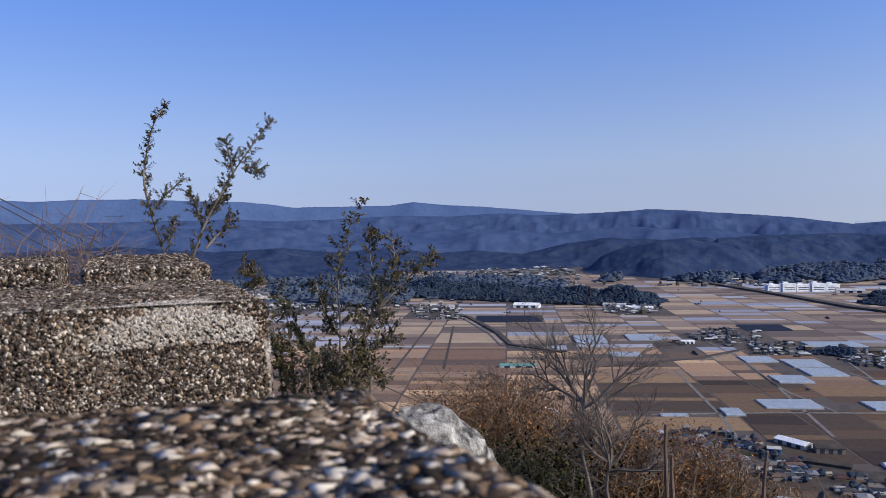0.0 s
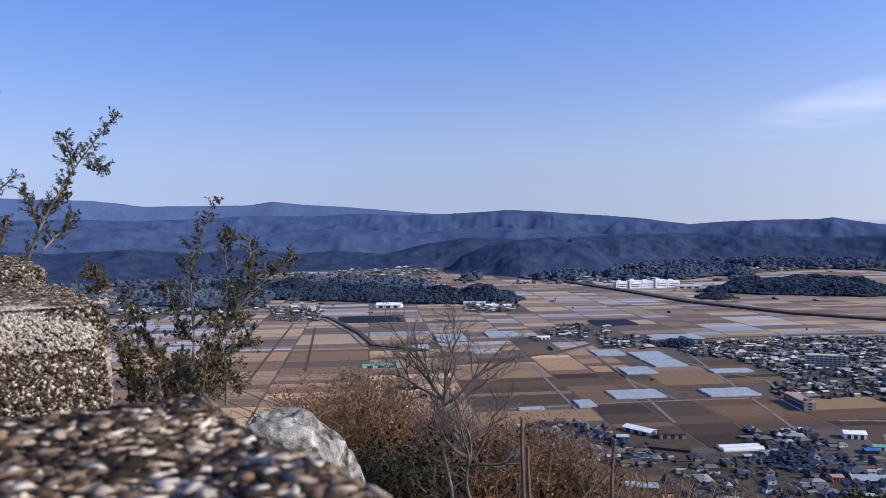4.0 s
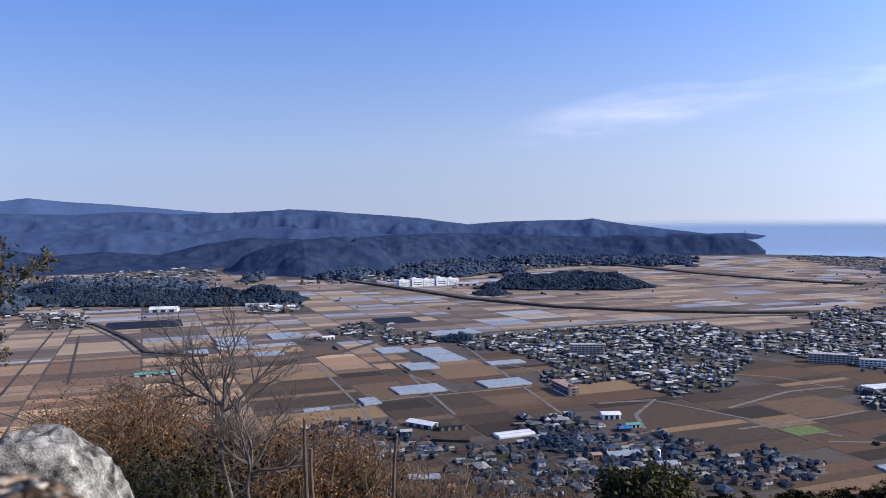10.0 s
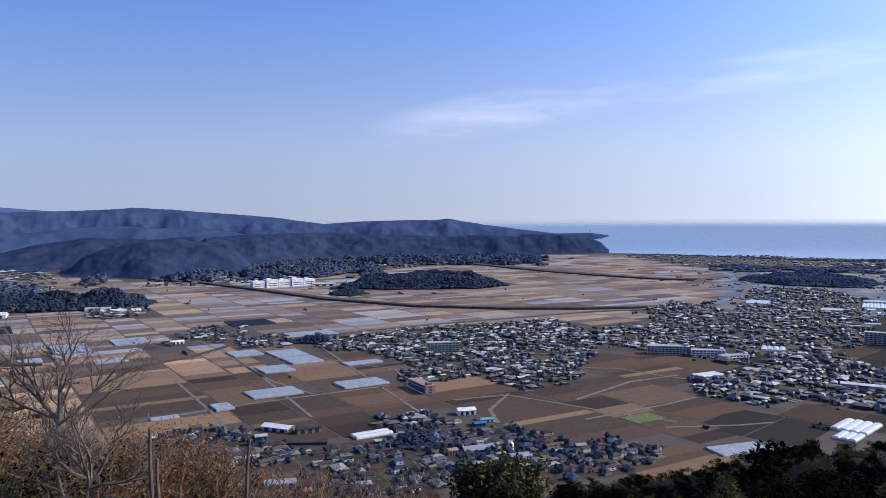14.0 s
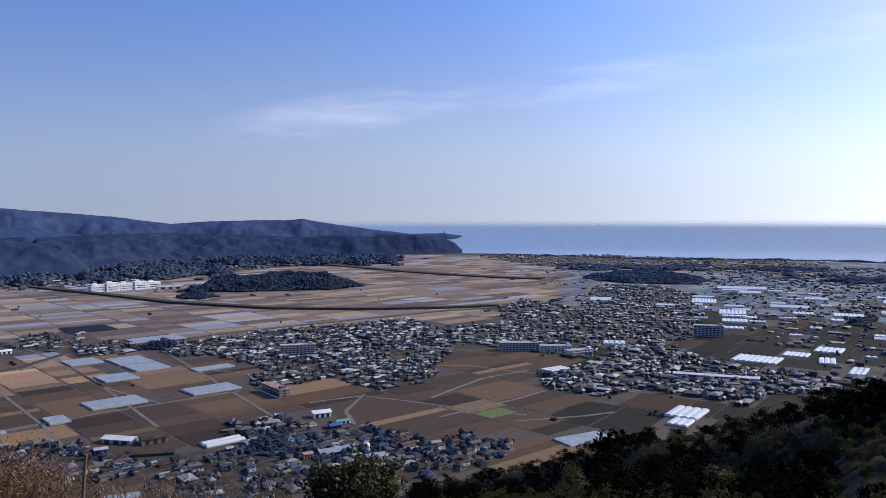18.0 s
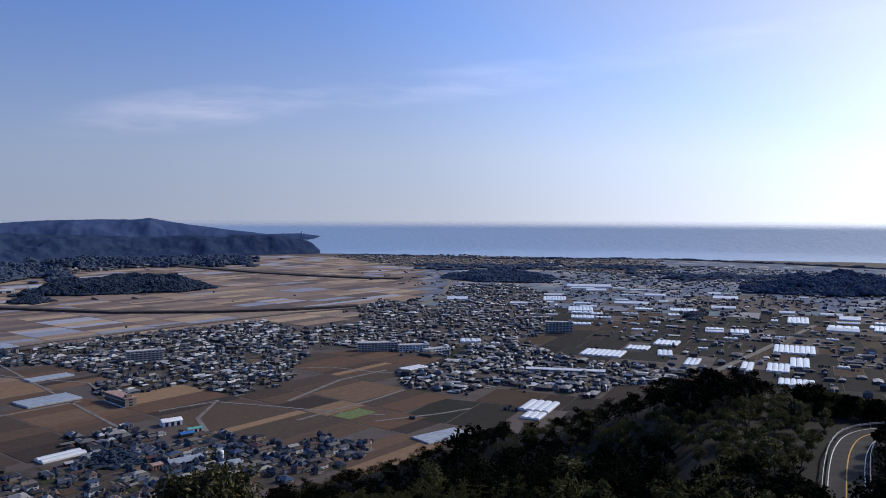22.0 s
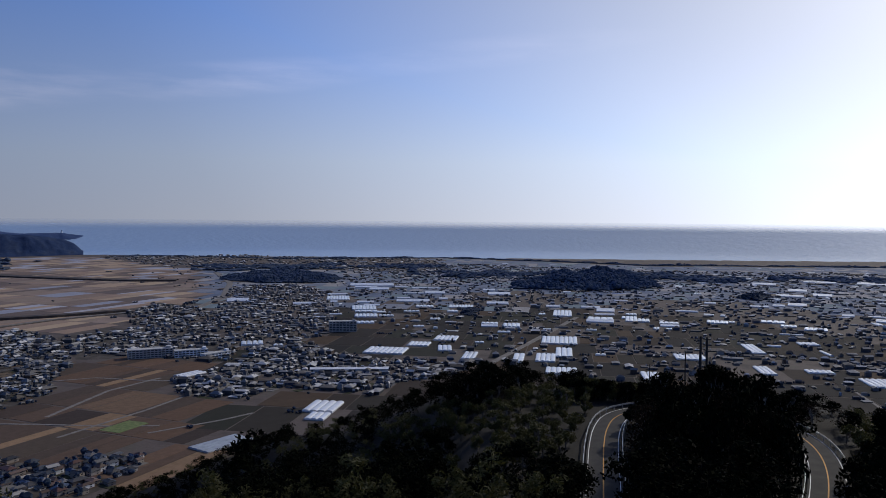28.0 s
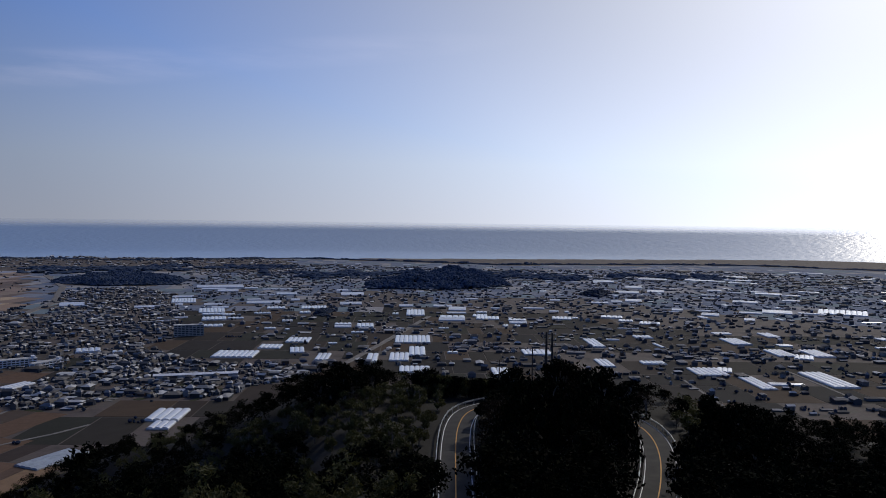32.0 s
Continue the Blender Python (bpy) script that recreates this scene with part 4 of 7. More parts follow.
for q in EXTRA:
    n = max(1, round(q[3] / 6.5))
    w = q[3] / n
    a = radians(q[4])
    for i in range(n):
        o = (i + 0.5) * w - q[3] / 2
        vs = [(q[0] + math.cos(a) * y * q[2] - math.sin(a) * (o + x * w * 0.92), q[1] + math.sin(a) * y * q[2] + math.cos(a) * (o + x * w * 0.92), z * 2.0) for x, y, z in unit[0]]
        pieces.append((vs, [g[::-1] for g in unit[1]]))
v, f = gather(pieces)
tagged(new("far_greenhouses", mesh_of("far_greenhouses", v, f, [VINYL_WHITE])), "many white greenhouses scattered over the far plain", "greenhouses", kind="stuff")
FILMS = FILMS + EXTRA


# ---- houses ----
def house_meshes(w, l, h, rh, hip):
    """Body, roof, window and door meshes of one house type, ridge along y."""
    o = 0.55
    wall_v = [(-w / 2, -l / 2, 0), (w / 2, -l / 2, 0), (w / 2, l / 2, 0), (-w / 2, l / 2, 0), (-w / 2, -l / 2, h), (w / 2, -l / 2, h), (w / 2, l / 2, h), (-w / 2, l / 2, h)]
    wall_f = [(0, 1, 5, 4), (1, 2, 6, 5), (2, 3, 7, 6), (3, 0, 4, 7)]
    inset = w * 0.45 if hip else 0.0
    if not hip:
        wall_v += [(0, -l / 2, h + rh * 0.93), (0, l / 2, h + rh * 0.93)]
        wall_f += [(4, 5, 8), (6, 7, 9)]
    e = h - rh * o / (w / 2)
    r = [(-w / 2 - o, -l / 2 - o, e), (w / 2 + o, -l / 2 - o, e), (w / 2 + o, l / 2 + o, e), (-w / 2 - o, l / 2 + o, e), (0, -l / 2 - o + inset, h + rh), (0, l / 2 + o - inset, h + rh)]
    roof_v = r + [(x, y, z - 0.22) for x, y, z in r]
    roof_f = [(1, 2, 5, 4), (3, 0, 4, 5), (0, 1, 4), (2, 3, 5), (8, 7, 10, 11), (6, 9, 11, 10), (0, 6, 7, 1), (1, 7, 8, 2), (2, 8, 9, 3), (3, 9, 6, 0), (7, 6, 10), (9, 8, 11)]
    if not hip:
        roof_f = [(1, 2, 5, 4), (3, 0, 4, 5), (8, 7, 10, 11), (6, 9, 11, 10), (1, 7, 8, 2), (3, 9, 6, 0), (0, 4, 10, 6), (4, 1, 7, 10), (2, 5, 11, 8), (5, 3, 9, 11)]
    return mesh_of("wall", wall_v, wall_f, [WALL]), mesh_of("roof", roof_v, roof_f, [ROOF])


PANE = mesh_of("window", *box_data(-0.5, 0.5, -0.5, 0.5, -0.5, 0.5), [GLASS_DARK])
RIDGE_CAP = mesh_of("ridge_cap", *box_data(-0.5, 0.5, -0.5, 0.5, -0.5, 0.5), [ROOF])


def house_kind(w, l, h, rh, hip, label):
    base = tagged(new("house"), label, "house", "houses of the near villages")
    wall, roof = house_meshes(w, l, h, rh, hip)
    under("wall", wall, base)
    under("roof", roof, base)
    levels = [1.5] if h < 4 else [1.5, 4.2]
    for z in levels:
        for s in (-1, 1):
            under("window", PANE, base, Matrix.LocRotScale((s * w / 2, -l * 0.2, z), None, (0.12, 1.8, 1.2)))
            under("window", PANE, base, Matrix.LocRotScale((0, s * l / 2, z), None, (2.0, 0.12, 1.2)))
    under("ridge_cap", RIDGE_CAP, base, Matrix.LocRotScale((0, 0, h + rh + 0.05), None, (0.4, (l + 1.1 - (w * 0.9 if hip else 0)), 0.25)))
    return base


KINDS = [house_kind(7.5, 10.5, 5.4, 2.0, True, "two-storey house with a dark hipped tile roof"),
         house_kind(8.5, 11.5, 3.0, 2.4, True, "low farmhouse with a broad grey tile roof"),
         house_kind(6.5, 9.0, 5.6, 1.7, False, "two-storey house with a gabled slate roof"),
         house_kind(6.0, 12.0, 2.9, 1.3, False, "long low shed with a shallow gabled roof"),
         house_kind(9.0, 9.5, 5.2, 2.6, True, "square two-storey house with a pyramid-like tile roof"),
         house_kind(5.0, 6.5, 2.8, 1.2, False, "small outbuilding with a gabled roof")]
SIZES = [(7.5, 10.5, 5.4, 2.0), (8.5, 11.5, 3.0, 2.4), (6.5, 9.0, 5.6, 1.7), (6.0, 12.0, 2.9, 1.3), (9.0, 9.5, 5.2, 2.6), (5.0, 6.5, 2.8, 1.2)]
for i, k in enumerate(KINDS):
    k.matrix_basis = pose(-70 + 17 * i, 665 - 6 * i, 0.1, 0, 0, 37 + 90 * (i % 2)) @ Matrix.Diagonal((0.62, 0.62, 0.64, 1))

PLOTS = []


def settle(poly, gap, turn, keep, jitter=0.34):
    """House plots on a loose grid inside poly."""
    xs, ys = [p[0] for p in poly], [p[1] for p in poly]
    cx, cy, r = sum(xs) / len(xs), sum(ys) / len(ys), max(max(xs) - min(xs), max(ys) - min(ys))
    a = radians(turn)
    n = int(r / gap) + 1
    for i in range(-n, n + 1):
        for j in range(-n, n + 1):
            u, v = gap * (i + rng.uniform(-jitter, jitter)), gap * 1.12 * (j + rng.uniform(-jitter, jitter))
            if i % 6 == 0 and rng.random() < 0.8:
                continue
            p = (cx + u * math.cos(a) - v * math.sin(a), cy + u * math.sin(a) + v * math.cos(a))
            lump = 0.45 + 1.3 * noise.noise((p[0] / 60, p[1] / 60, 2.0)) + 0.5 * noise.noise((p[0] / 19, p[1] / 19, 5.0))
            if rng.random() < keep * min(1.35, 0.5 + lump) and inside(p, poly) and free(p, 6, False) and math.hypot(*p) > 462:
                if all(math.dist(p, k[:2]) > 12 for k in BIG):
                    PLOTS.append((math.hypot(*p), p, turn + rng.choice((0, 90)) + rng.choice((4, 4, 16)) * rng.uniform(-1, 1), rng.choice((0, 0, 1, 2, 2, 3, 4, 5))))


# large buildings keep their ground free: x, y
BIG = [(-98, 1004), (-110, 1000), (-86, 1007), (-101, 783), (-92, 770), (180, 1010), (200, 1008), (225, 1000), (250, 995), (480, 1105), (500, 1103), (350, 818), (380, 803), (400, 792),
       (-196, 622), (-170, 620), (-49, 685), (-163, 586)]
settle(TOWN_MIDDLE, 8.4, 37, 1.0)
settle(TOWN_MIDDLE_EAST, 17, 37, 0.6)
settle(VILLAGE_NEAR, 8.8, 30, 1.1)
settle(VILLAGE_WEST, 8.8, 37, 1.0)
settle(VILLAGE_FOOT, 10, 30, 0.7)
settle(TOWN_EAST, 8.4, 50, 1.05)
settle(TOWN_EAST_FAR, 10.5, 44, 0.9)
settle(TOWN_EAST_MID, 10.5, 44, 0.9)
settle(TOWN_COAST, 27, 40, 0.7)
for h in (HAMLET_A, HAMLET_B, HAMLET_C, HAMLET_D):
    settle(h, 12, 37, 0.9)
for h in (HAMLET_H, HAMLET_I, HAMLET_J, HAMLET_K, HAMLET_L, HAMLET_M, HAMLET_N):
    settle(h, 12.5 if h is not HAMLET_N else 22, 37, 0.85)
settle(HAMLET_E, 22, 37, 0.5)
settle(HAMLET_F, 36, 37, 0.5)
settle(HAMLET_G, 30, 37, 0.5)
settle(TOWN_SOUTH_A, 22, 50, 0.5)
settle(TOWN_SOUTH_B, 11, 50, 0.65)
settle(TOWN_SOUTH_C, 14, 50, 0.7)
settle(TOWN_SOUTH_D, 24, 50, 0.45)
settle(TOWN_SOUTH_E, 17, 50, 0.6)
EAST_PLAIN = [tuple(spot(a, d)[:2]) for a, d in ((24, 1500), (24, 2900), (34, 3000), (46, 2800), (60, 3000), (74, 3000), (74, 900), (60, 780), (45, 800), (34, 900))]
settle(EAST_PLAIN, 17.5, 50, 0.62, 0.48)
FOOT_LAND = [tuple(spot(a, d)[:2]) for a, d in ((-58, 1500), (-58, 2250), (-45, 2400), (-32, 2450), (-30, 2200), (-36, 1750), (-46, 1500))]
settle(FOOT_LAND, 24, 37, 0.45, 0.45)
VALE = [tuple(spot(a, d)[:2]) for a, d in ((-27, 2150), (-25, 2330), (-19, 2560), (-13, 3150), (-6, 3330), (1, 3450), (2, 3150), (-5, 2900), (-11, 2600), (-16, 2320), (-21, 2150))]
settle(VALE, 23, 37, 0.55, 0.45)
VALLEY = [tuple(spot(a, d)[:2]) for a, d in ((-44, 2350), (-43, 2800), (-33, 2860), (-31.8, 2500), (-36, 2380))]
settle(VALLEY, 26, 37, 0.75, 0.45)
PLOTS.sort(key=lambda q: q[0])
far_walls, far_roofs, far_panes = [], [], []
SHELLS = [[c.data for c in k.children if c.name.split(".")[0] in ("wall", "roof")] for k in KINDS]
for i, (d, p, turn, kind) in enumerate(PLOTS):
    w, l, h, rh = SIZES[kind]
    s = rng.choice((0.5, 0.6, 0.68, 0.74, 0.84, 0.95)) * rng.uniform(0.95, 1.05)
    if d > 720:
        s *= rng.choice((0.55, 0.7, 0.8, 0.88, 0.95, 1.1, 1.5))
    if d > 2300 and p[0] > 0.06 * p[1]:
        s *= rng.choice((1.1, 1.3, 1.9))
    if d > 1500 and p[0] < 0.06 * p[1]:
        s *= 1.0 + (d - 1500) / 1300
    if i < 290:
        copy_thing(KINDS[kind], pose(p[0], p[1], 0.1, 0, 0, turn) @ Matrix.Diagonal((s / 0.62, s / 0.62 * rng.choice((1.0, 1.0, 1.2, 1.45)), rng.choice((0.72, 0.8, 0.9, 1.0)), 1)))
        continue
    m = pose(p[0], p[1], 0.1, 0, 0, turn) @ Matrix.Diagonal((s, s * rng.choice((1.0, 1.0, 1.2, 1.4)), rng.choice((0.38, 0.48, 0.56, 0.66, 0.9)) * (1.0 if d < 1500 or p[0] > 0.06 * p[1] else 1.7), 1))
    wall, roof = SHELLS[kind]
    for me, store in ((wall, far_walls), (roof, far_roofs)):
        store.append(([tuple(m @ v.co) for v in me.vertices], [tuple(q.vertices) for q in me.polygons]))
    if d < 1250:
        for z in ([1.5] if h < 4 else [1.5, 4.2]):
            for bx in ((w / 2 - 0.05, w / 2 + 0.06, -l * 0.3, -l * 0.05), (w / 2 - 0.05, w / 2 + 0.06, l * 0.1, l * 0.3), (-w * 0.25, w * 0.15, -l / 2 - 0.06, -l / 2 + 0.05)):
                v, f = box_data(*bx, z - 0.6, z + 0.6)
                far_panes.append(([tuple(m @ Vector(c)) for c in v], f))
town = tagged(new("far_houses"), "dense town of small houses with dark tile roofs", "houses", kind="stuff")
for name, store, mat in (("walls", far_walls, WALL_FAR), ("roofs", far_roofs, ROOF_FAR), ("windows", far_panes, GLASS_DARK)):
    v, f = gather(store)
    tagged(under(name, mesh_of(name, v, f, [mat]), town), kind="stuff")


# ---- large buildings ----
def block(parent, name, x0, x1, y0, y1, z0, z1, mat, label=""):
    return under(name, mesh_of(name, *box_data(x0, x1, y0, y1, z0, z1), [mat]), parent, None, label)


def building(name, x, y, turn, wide, deep, storeys, mat, roofmat, label, category, bays, sides=True):
    base = tagged(new(name), label, category)
    base.matrix_basis = pose(x, y, 0.1, 0, 0, turn)
    h = storeys * 2.6
    block(base, "wall", -wide / 2, wide / 2, -deep / 2, deep / 2, 0, h, mat)
    block(base, "roof", -wide / 2 - 0.3, wide / 2 + 0.3, -deep / 2 - 0.3, deep / 2 + 0.3, h, h + 0.7, roofmat)
    block(base, "stair_tower", wide * 0.36, wide * 0.46, -deep * 0.3, deep * 0.2, h + 0.7, h + 3.2, mat)
    step = wide / bays
    for s in range(storeys):
        z = s * 2.6 + 1.5
        for b in range(bays):
            under("window", PANE, base, Matrix.LocRotScale((-wide / 2 + (b + 0.5) * step, -deep / 2, z), None, (step * 0.72, 0.16, 1.3)))
        block(base, "balcony", -wide / 2 + 0.4, wide / 2 - 0.4, -deep / 2 - 1.1, -deep / 2 - 0.05, s * 2.6 + 0.0, s * 2.6 + 0.75, mat)
        if sides:
            under("window", PANE, base, Matrix.LocRotScale((wide / 2, 0, z), None, (0.16, deep * 0.3, 1.4)))
    return base


building("apartment_block", -98, 1006, 12, 42, 11, 5, CONCRETE_BLOCK, CONCRETE_BLOCK, "grey five-storey apartment block among houses", "apartments", 9)
building("apartment_block", 491, 1106, -22, 42, 12, 6, CONCRETE_BLOCK, CONCRETE_BLOCK, "grey six-storey apartment block on the eastern plain", "apartments", 8)
building("dormitory", -98, 783, -58, 42, 11, 3, WALL, PINK_ROOF, "long three-storey building with a faded red roof", "building", 10)
building("school", 190, 1012, -6, 52, 13, 4, CONCRETE_BLOCK, CONCRETE_BLOCK, "long grey school building with rows of windows", "school", 12)
building("school", 236, 998, -6, 40, 12, 3, FACTORY_WHITE, CONCRETE_BLOCK, "pale school wing with rows of windows", "school", 9)
building("school", 262, 978, 20, 38, 10, 2, FACTORY_WHITE, CONCRETE_BLOCK, "low pale school annex", "school", 8)


def factory():
    base = tagged(new("factory"), "long white factory made of five joined blocks", "factory")
    base.matrix_basis = pose(-602, 1962, 0.1, 0, 0, 38)
    for i in range(5):
        x0, x1 = -84 + i * 34, -84 + i * 34 + 31
        h = 17 + (2.5 if i % 2 else 0)
        b = block(base, "block", x0, x1, -9 - (i % 2) * 3, 14, 0, h, FACTORY_WHITE)
        block(b, "roof_box", x0 + 6, x0 + 16, 0, 8, h, h + 3.5, FACTORY_WHITE)
        for z in (5, 10):
            under("window_band", PANE, b, Matrix.LocRotScale(((x0 + x1) / 2, -9 - (i % 2) * 3, z), None, (24, 0.3, 1.6)))
    for i in range(4):
        block(base, "link", -84 + i * 34 + 31, -84 + (i + 1) * 34, -2, 12, 0, 11, CONCRETE_BLOCK)


factory()


def hall(name, x, y, turn, wide, deep, h, wall, roof, label):
    h *= 0.7
    base = tagged(new(name), label, name.replace("_", " "))
    base.matrix_basis = pose(x, y, 0.1, 0, 0, turn)
    block(base, "wall", -wide / 2, wide / 2, -deep / 2, deep / 2, 0, h, wall)
    o = 0.6
    r = [(-wide / 2 - o, -deep / 2 - o, h), (wide / 2 + o, -deep / 2 - o, h), (wide / 2 + o, 0, h + deep * 0.16), (-wide / 2 - o, 0, h + deep * 0.16), (wide / 2 + o, deep / 2 + o, h), (-wide / 2 - o, deep / 2 + o, h)]
    v = r + [(a, b, c - 0.35) for a, b, c in r]
    f = [(0, 1, 2, 3), (3, 2, 4, 5), (6, 9, 8, 7), (9, 11, 10, 8), (0, 6, 7, 1), (5, 4, 10, 11), (1, 7, 8, 2), (2, 8, 10, 4), (0, 3, 9, 6), (3, 5, 11, 9)]
    under("roof", mesh_of("roof", v, f, [roof]), base)
    for i in range(3):
        under("door", PANE, base, Matrix.LocRotScale(((i - 1) * wide * 0.3, -deep / 2, h * 0.4), None, (wide * 0.16, 0.2, h * 0.8)))
    return base


hall("warehouse", -198, 624, -18, 26, 11, 5, CONCRETE_BLOCK, FACTORY_WHITE, "farm warehouse with a bright white roof")
hall("warehouse", -172, 622, 30, 20, 11, 6, WALL, DARK_ROAD, "cream farm hall with a dark roof")
hall("warehouse", -163, 588, 8, 30, 7, 3, DARK_ROAD, DARK_ROAD, "long low dark shed")
hall("community_hall", -47, 690, 20, 16, 11, 6, FACTORY_WHITE, FACTORY_WHITE, "white hall with a bright roof beside the village")
hall("factory_shed", -938, 1306, 25, 52, 26, 9, FACTORY_WHITE, FACTORY_WHITE, "white factory shed before a dark wood")
hall("factory_shed", 369, 812, -27, 88, 9, 5, CONCRETE_BLOCK, FACTORY_WHITE, "long low workshop with a pale roof among houses")
hall("workshop", -745, 1400, 20, 70, 18, 6, FACTORY_WHITE, FACTORY_WHITE, "pale workshop row by a wood")
hall("workshop", -800, 1420, 20, 46, 18, 7, FACTORY_WHITE, CONCRETE_BLOCK, "pale workshop by a wood")
hall("workshop", -505, 1990, 23, 60, 26, 8, FACTORY_WHITE, CONCRETE_BLOCK, "pale workshop beside the white factory")
hall("workshop", -430, 2020, 23, 40, 20, 14, FACTORY_WHITE, CONCRETE_BLOCK, "tall pale workshop beyond the factory")
hall("storehouse", -478, 1052, 37, 18, 10, 5, FACTORY_WHITE, FACTORY_WHITE, "white-roofed storehouse standing alone in fields")
hall("storehouse", -560, 760, 37, 44, 10, 4, FACTORY_WHITE, TEAL_ROOF, "long low store with a teal roof")


def solar_field(x, y, turn, rows, wide, label):
    base = tagged(new("solar_array"), label, "solar panels")
    base.matrix_basis = pose(x, y, 0.2, 0, 0, turn)
    me = mesh_of("solar_panel", *box_data(-0.5, 0.5, -1.9, 1.9, -0.06, 0.06), [SOLAR])
    for i in range(rows):
        under("solar_panel", me, base, pose(0, (i - rows / 2) * 11.0, 1.5, 22) @ Matrix.Diagonal((wide, 1.5, 1, 1)))
        block(base, "support", -wide / 2, wide / 2, (i - rows / 2) * 11.0 - 0.2, (i - rows / 2) * 11.0 + 0.2, -0.2, 1.3, RAIL)


solar_field(-850, 1128, 37, 8, 120, "rows of dark blue solar panels in the fields")
solar_field(-450, 1268, 37, 6, 70, "dark solar panels among far fields")


def lighthouse(az, d, el):
    p = spot(az, d)
    z = EYE + d * math.tan(radians(el)) - 4
    base = tagged(new("lighthouse"), "small white lighthouse on the hazy cape", "lighthouse")
    base.matrix_basis = pose(p.x, p.y, z)
    under("tower", mesh_of("tower", *tube_ring([(5.0, 0), (4.0, 9)], 10), [FACTORY_WHITE]), base)
    under("lantern", mesh_of("lantern", *tube_ring([(2.4, 9), (2.4, 12), (0.3, 14)], 8), [GLASS_DARK]), base)


def tube_ring(rows, sides):
    v = [(r * math.cos(2 * math.pi * j / sides), r * math.sin(2 * math.pi * j / sides), z) for r, z in rows for j in range(sides)]
    f = [(i * sides + j, i * sides + (j + 1) % sides, (i + 1) * sides + (j + 1) % sides, (i + 1) * sides + j) for i in range(len(rows) - 1) for j in range(sides)]
    return v, f + [tuple(range(len(v) - sides, len(v)))]


lighthouse(5.2, 4545, -1.1)


# single buildings that stand out in the near villages
BLUE_ROOF = material("blue sheet roof", [(0.03, 0.12, 0.36), (0.04, 0.16, 0.42)], 3, 0.5, 0.1)
CORAL_WALL = material("coral house render", [(0.55, 0.24, 0.16), (0.6, 0.3, 0.21)], 3, 0.85, 0.1)
hall("cottage", -49.1, 570.5, 30, 7, 6, 5, CORAL_WALL, PINK_ROOF, "coral-walled cottage among dark roofs")
hall("shed", -32.9, 650.6, 25, 10, 6, 4, DARK_ROAD, BLUE_ROOF, "farm shed with a bright blue sheet roof")
hall("shed", -26.9, 664.1, 25, 12, 6, 4, FACTORY_WHITE, TEAL_ROOF, "farm shed with a teal sheet roof")
hall("nursery", -30.2, 578.8, 24, 24, 12, 4, VINYL_DULL, VINYL_DULL, "low plant nursery under grey sheets")
hall("nursery", 0.3, 563.7, 24, 14, 9, 4, VINYL_DULL, VINYL_DULL, "small plant nursery under pale sheets")
hall("cottage", -19.4, 600.3, 28, 7, 5, 8, FACTORY_WHITE, DARK_ROAD, "tall white-walled house with a dark roof")
hall("shed", -104.4, 597.4, 30, 16, 5, 3, DARK_ROAD, CONCRETE_BLOCK, "long low grey-roofed shed")
hall("shed", -423.8, 645.9, 20, 7, 4, 5, SOLAR, SOLAR, "dark blue storage container standing by a field")
hall("shed", -416.4, 599.3, 10, 14, 5, 4, CONCRETE_BLOCK, FACTORY_WHITE, "long shed with a bright white roof")
hall("shed", -399.2, 597.0, -30, 9, 6, 4, WALL, CONCRETE_BLOCK, "grey-roofed shed beside the white-roofed one")
hall("cottage", -202.6, 594.0, 25, 9, 7, 6, BLUE_ROOF, CONCRETE_BLOCK, "blue-walled workshop with a grey roof")
hall("cottage", -134.5, 479.5, 30, 6, 6, 4, CORAL_WALL, CORAL_WALL, "small coral-coloured cottage at the foot of the slope")
hall("nursery", -156.1, 495.1, 20, 20, 10, 3, CONCRETE_BLOCK, VINYL_DULL, "low broad shed with a weathered grey roof")
silo = tagged(new("silo"), "round white farm silo with a domed top", "silo")
silo.matrix_basis = pose(-5.5, 583.8, 0.1)
under("tank", mesh_of("tank", *tube_ring([(2.0, 0), (2.0, 4.6)], 14), [FACTORY_WHITE], None, False), silo)
under("dome", mesh_of("dome", *tube_ring([(2.05, 4.6), (1.9, 5.3), (1.3, 5.9), (0.4, 6.2)], 14), [FACTORY_WHITE], None, True), silo, None, "domed white cap")

# ---- groves on the plain and trees of the spur ----
def crown_shape(g, sides, rings=4):
    """A small uneven crown, one metre wide and high: a lumpy closed cap of a few rings."""
    v, f = [], []
    for i in range(rings):
        t = (i + 0.35) / rings
        rr = math.sin(math.pi * (0.12 + 0.8 * t)) * g.uniform(0.85, 1.15)
        for j in range(sides):
            a = 2 * math.pi * (j + 0.5 * (i % 2)) / sides
            k = g.uniform(0.68, 1.22)
            v.append((rr * k * math.cos(a), rr * k * math.sin(a), t * g.uniform(0.88, 1.12)))
    top = len(v)
    v.append((g.uniform(-0.2, 0.2), g.uniform(-0.2, 0.2), 1.0))
    for i in range(rings - 1):
        for j in range(sides):
            k = (j + 1) % sides
            f.append((i * sides + j, i * sides + k, (i + 1) * sides + k, (i + 1) * sides + j))
    f += [((rings - 1) * sides + j, (rings - 1) * sides + (j + 1) % sides, top) for j in range(sides)]
    return v, f


CROWNS = [crown_shape(random.Random(900 + i), 5 + i % 2) for i in range(24)]


def crown_ball(c, r, h, g):
    v, f = CROWNS[g.randrange(24)]
    return [(c[0] + x * r, c[1] + y * r, c[2] + z * h) for x, y, z in v], f


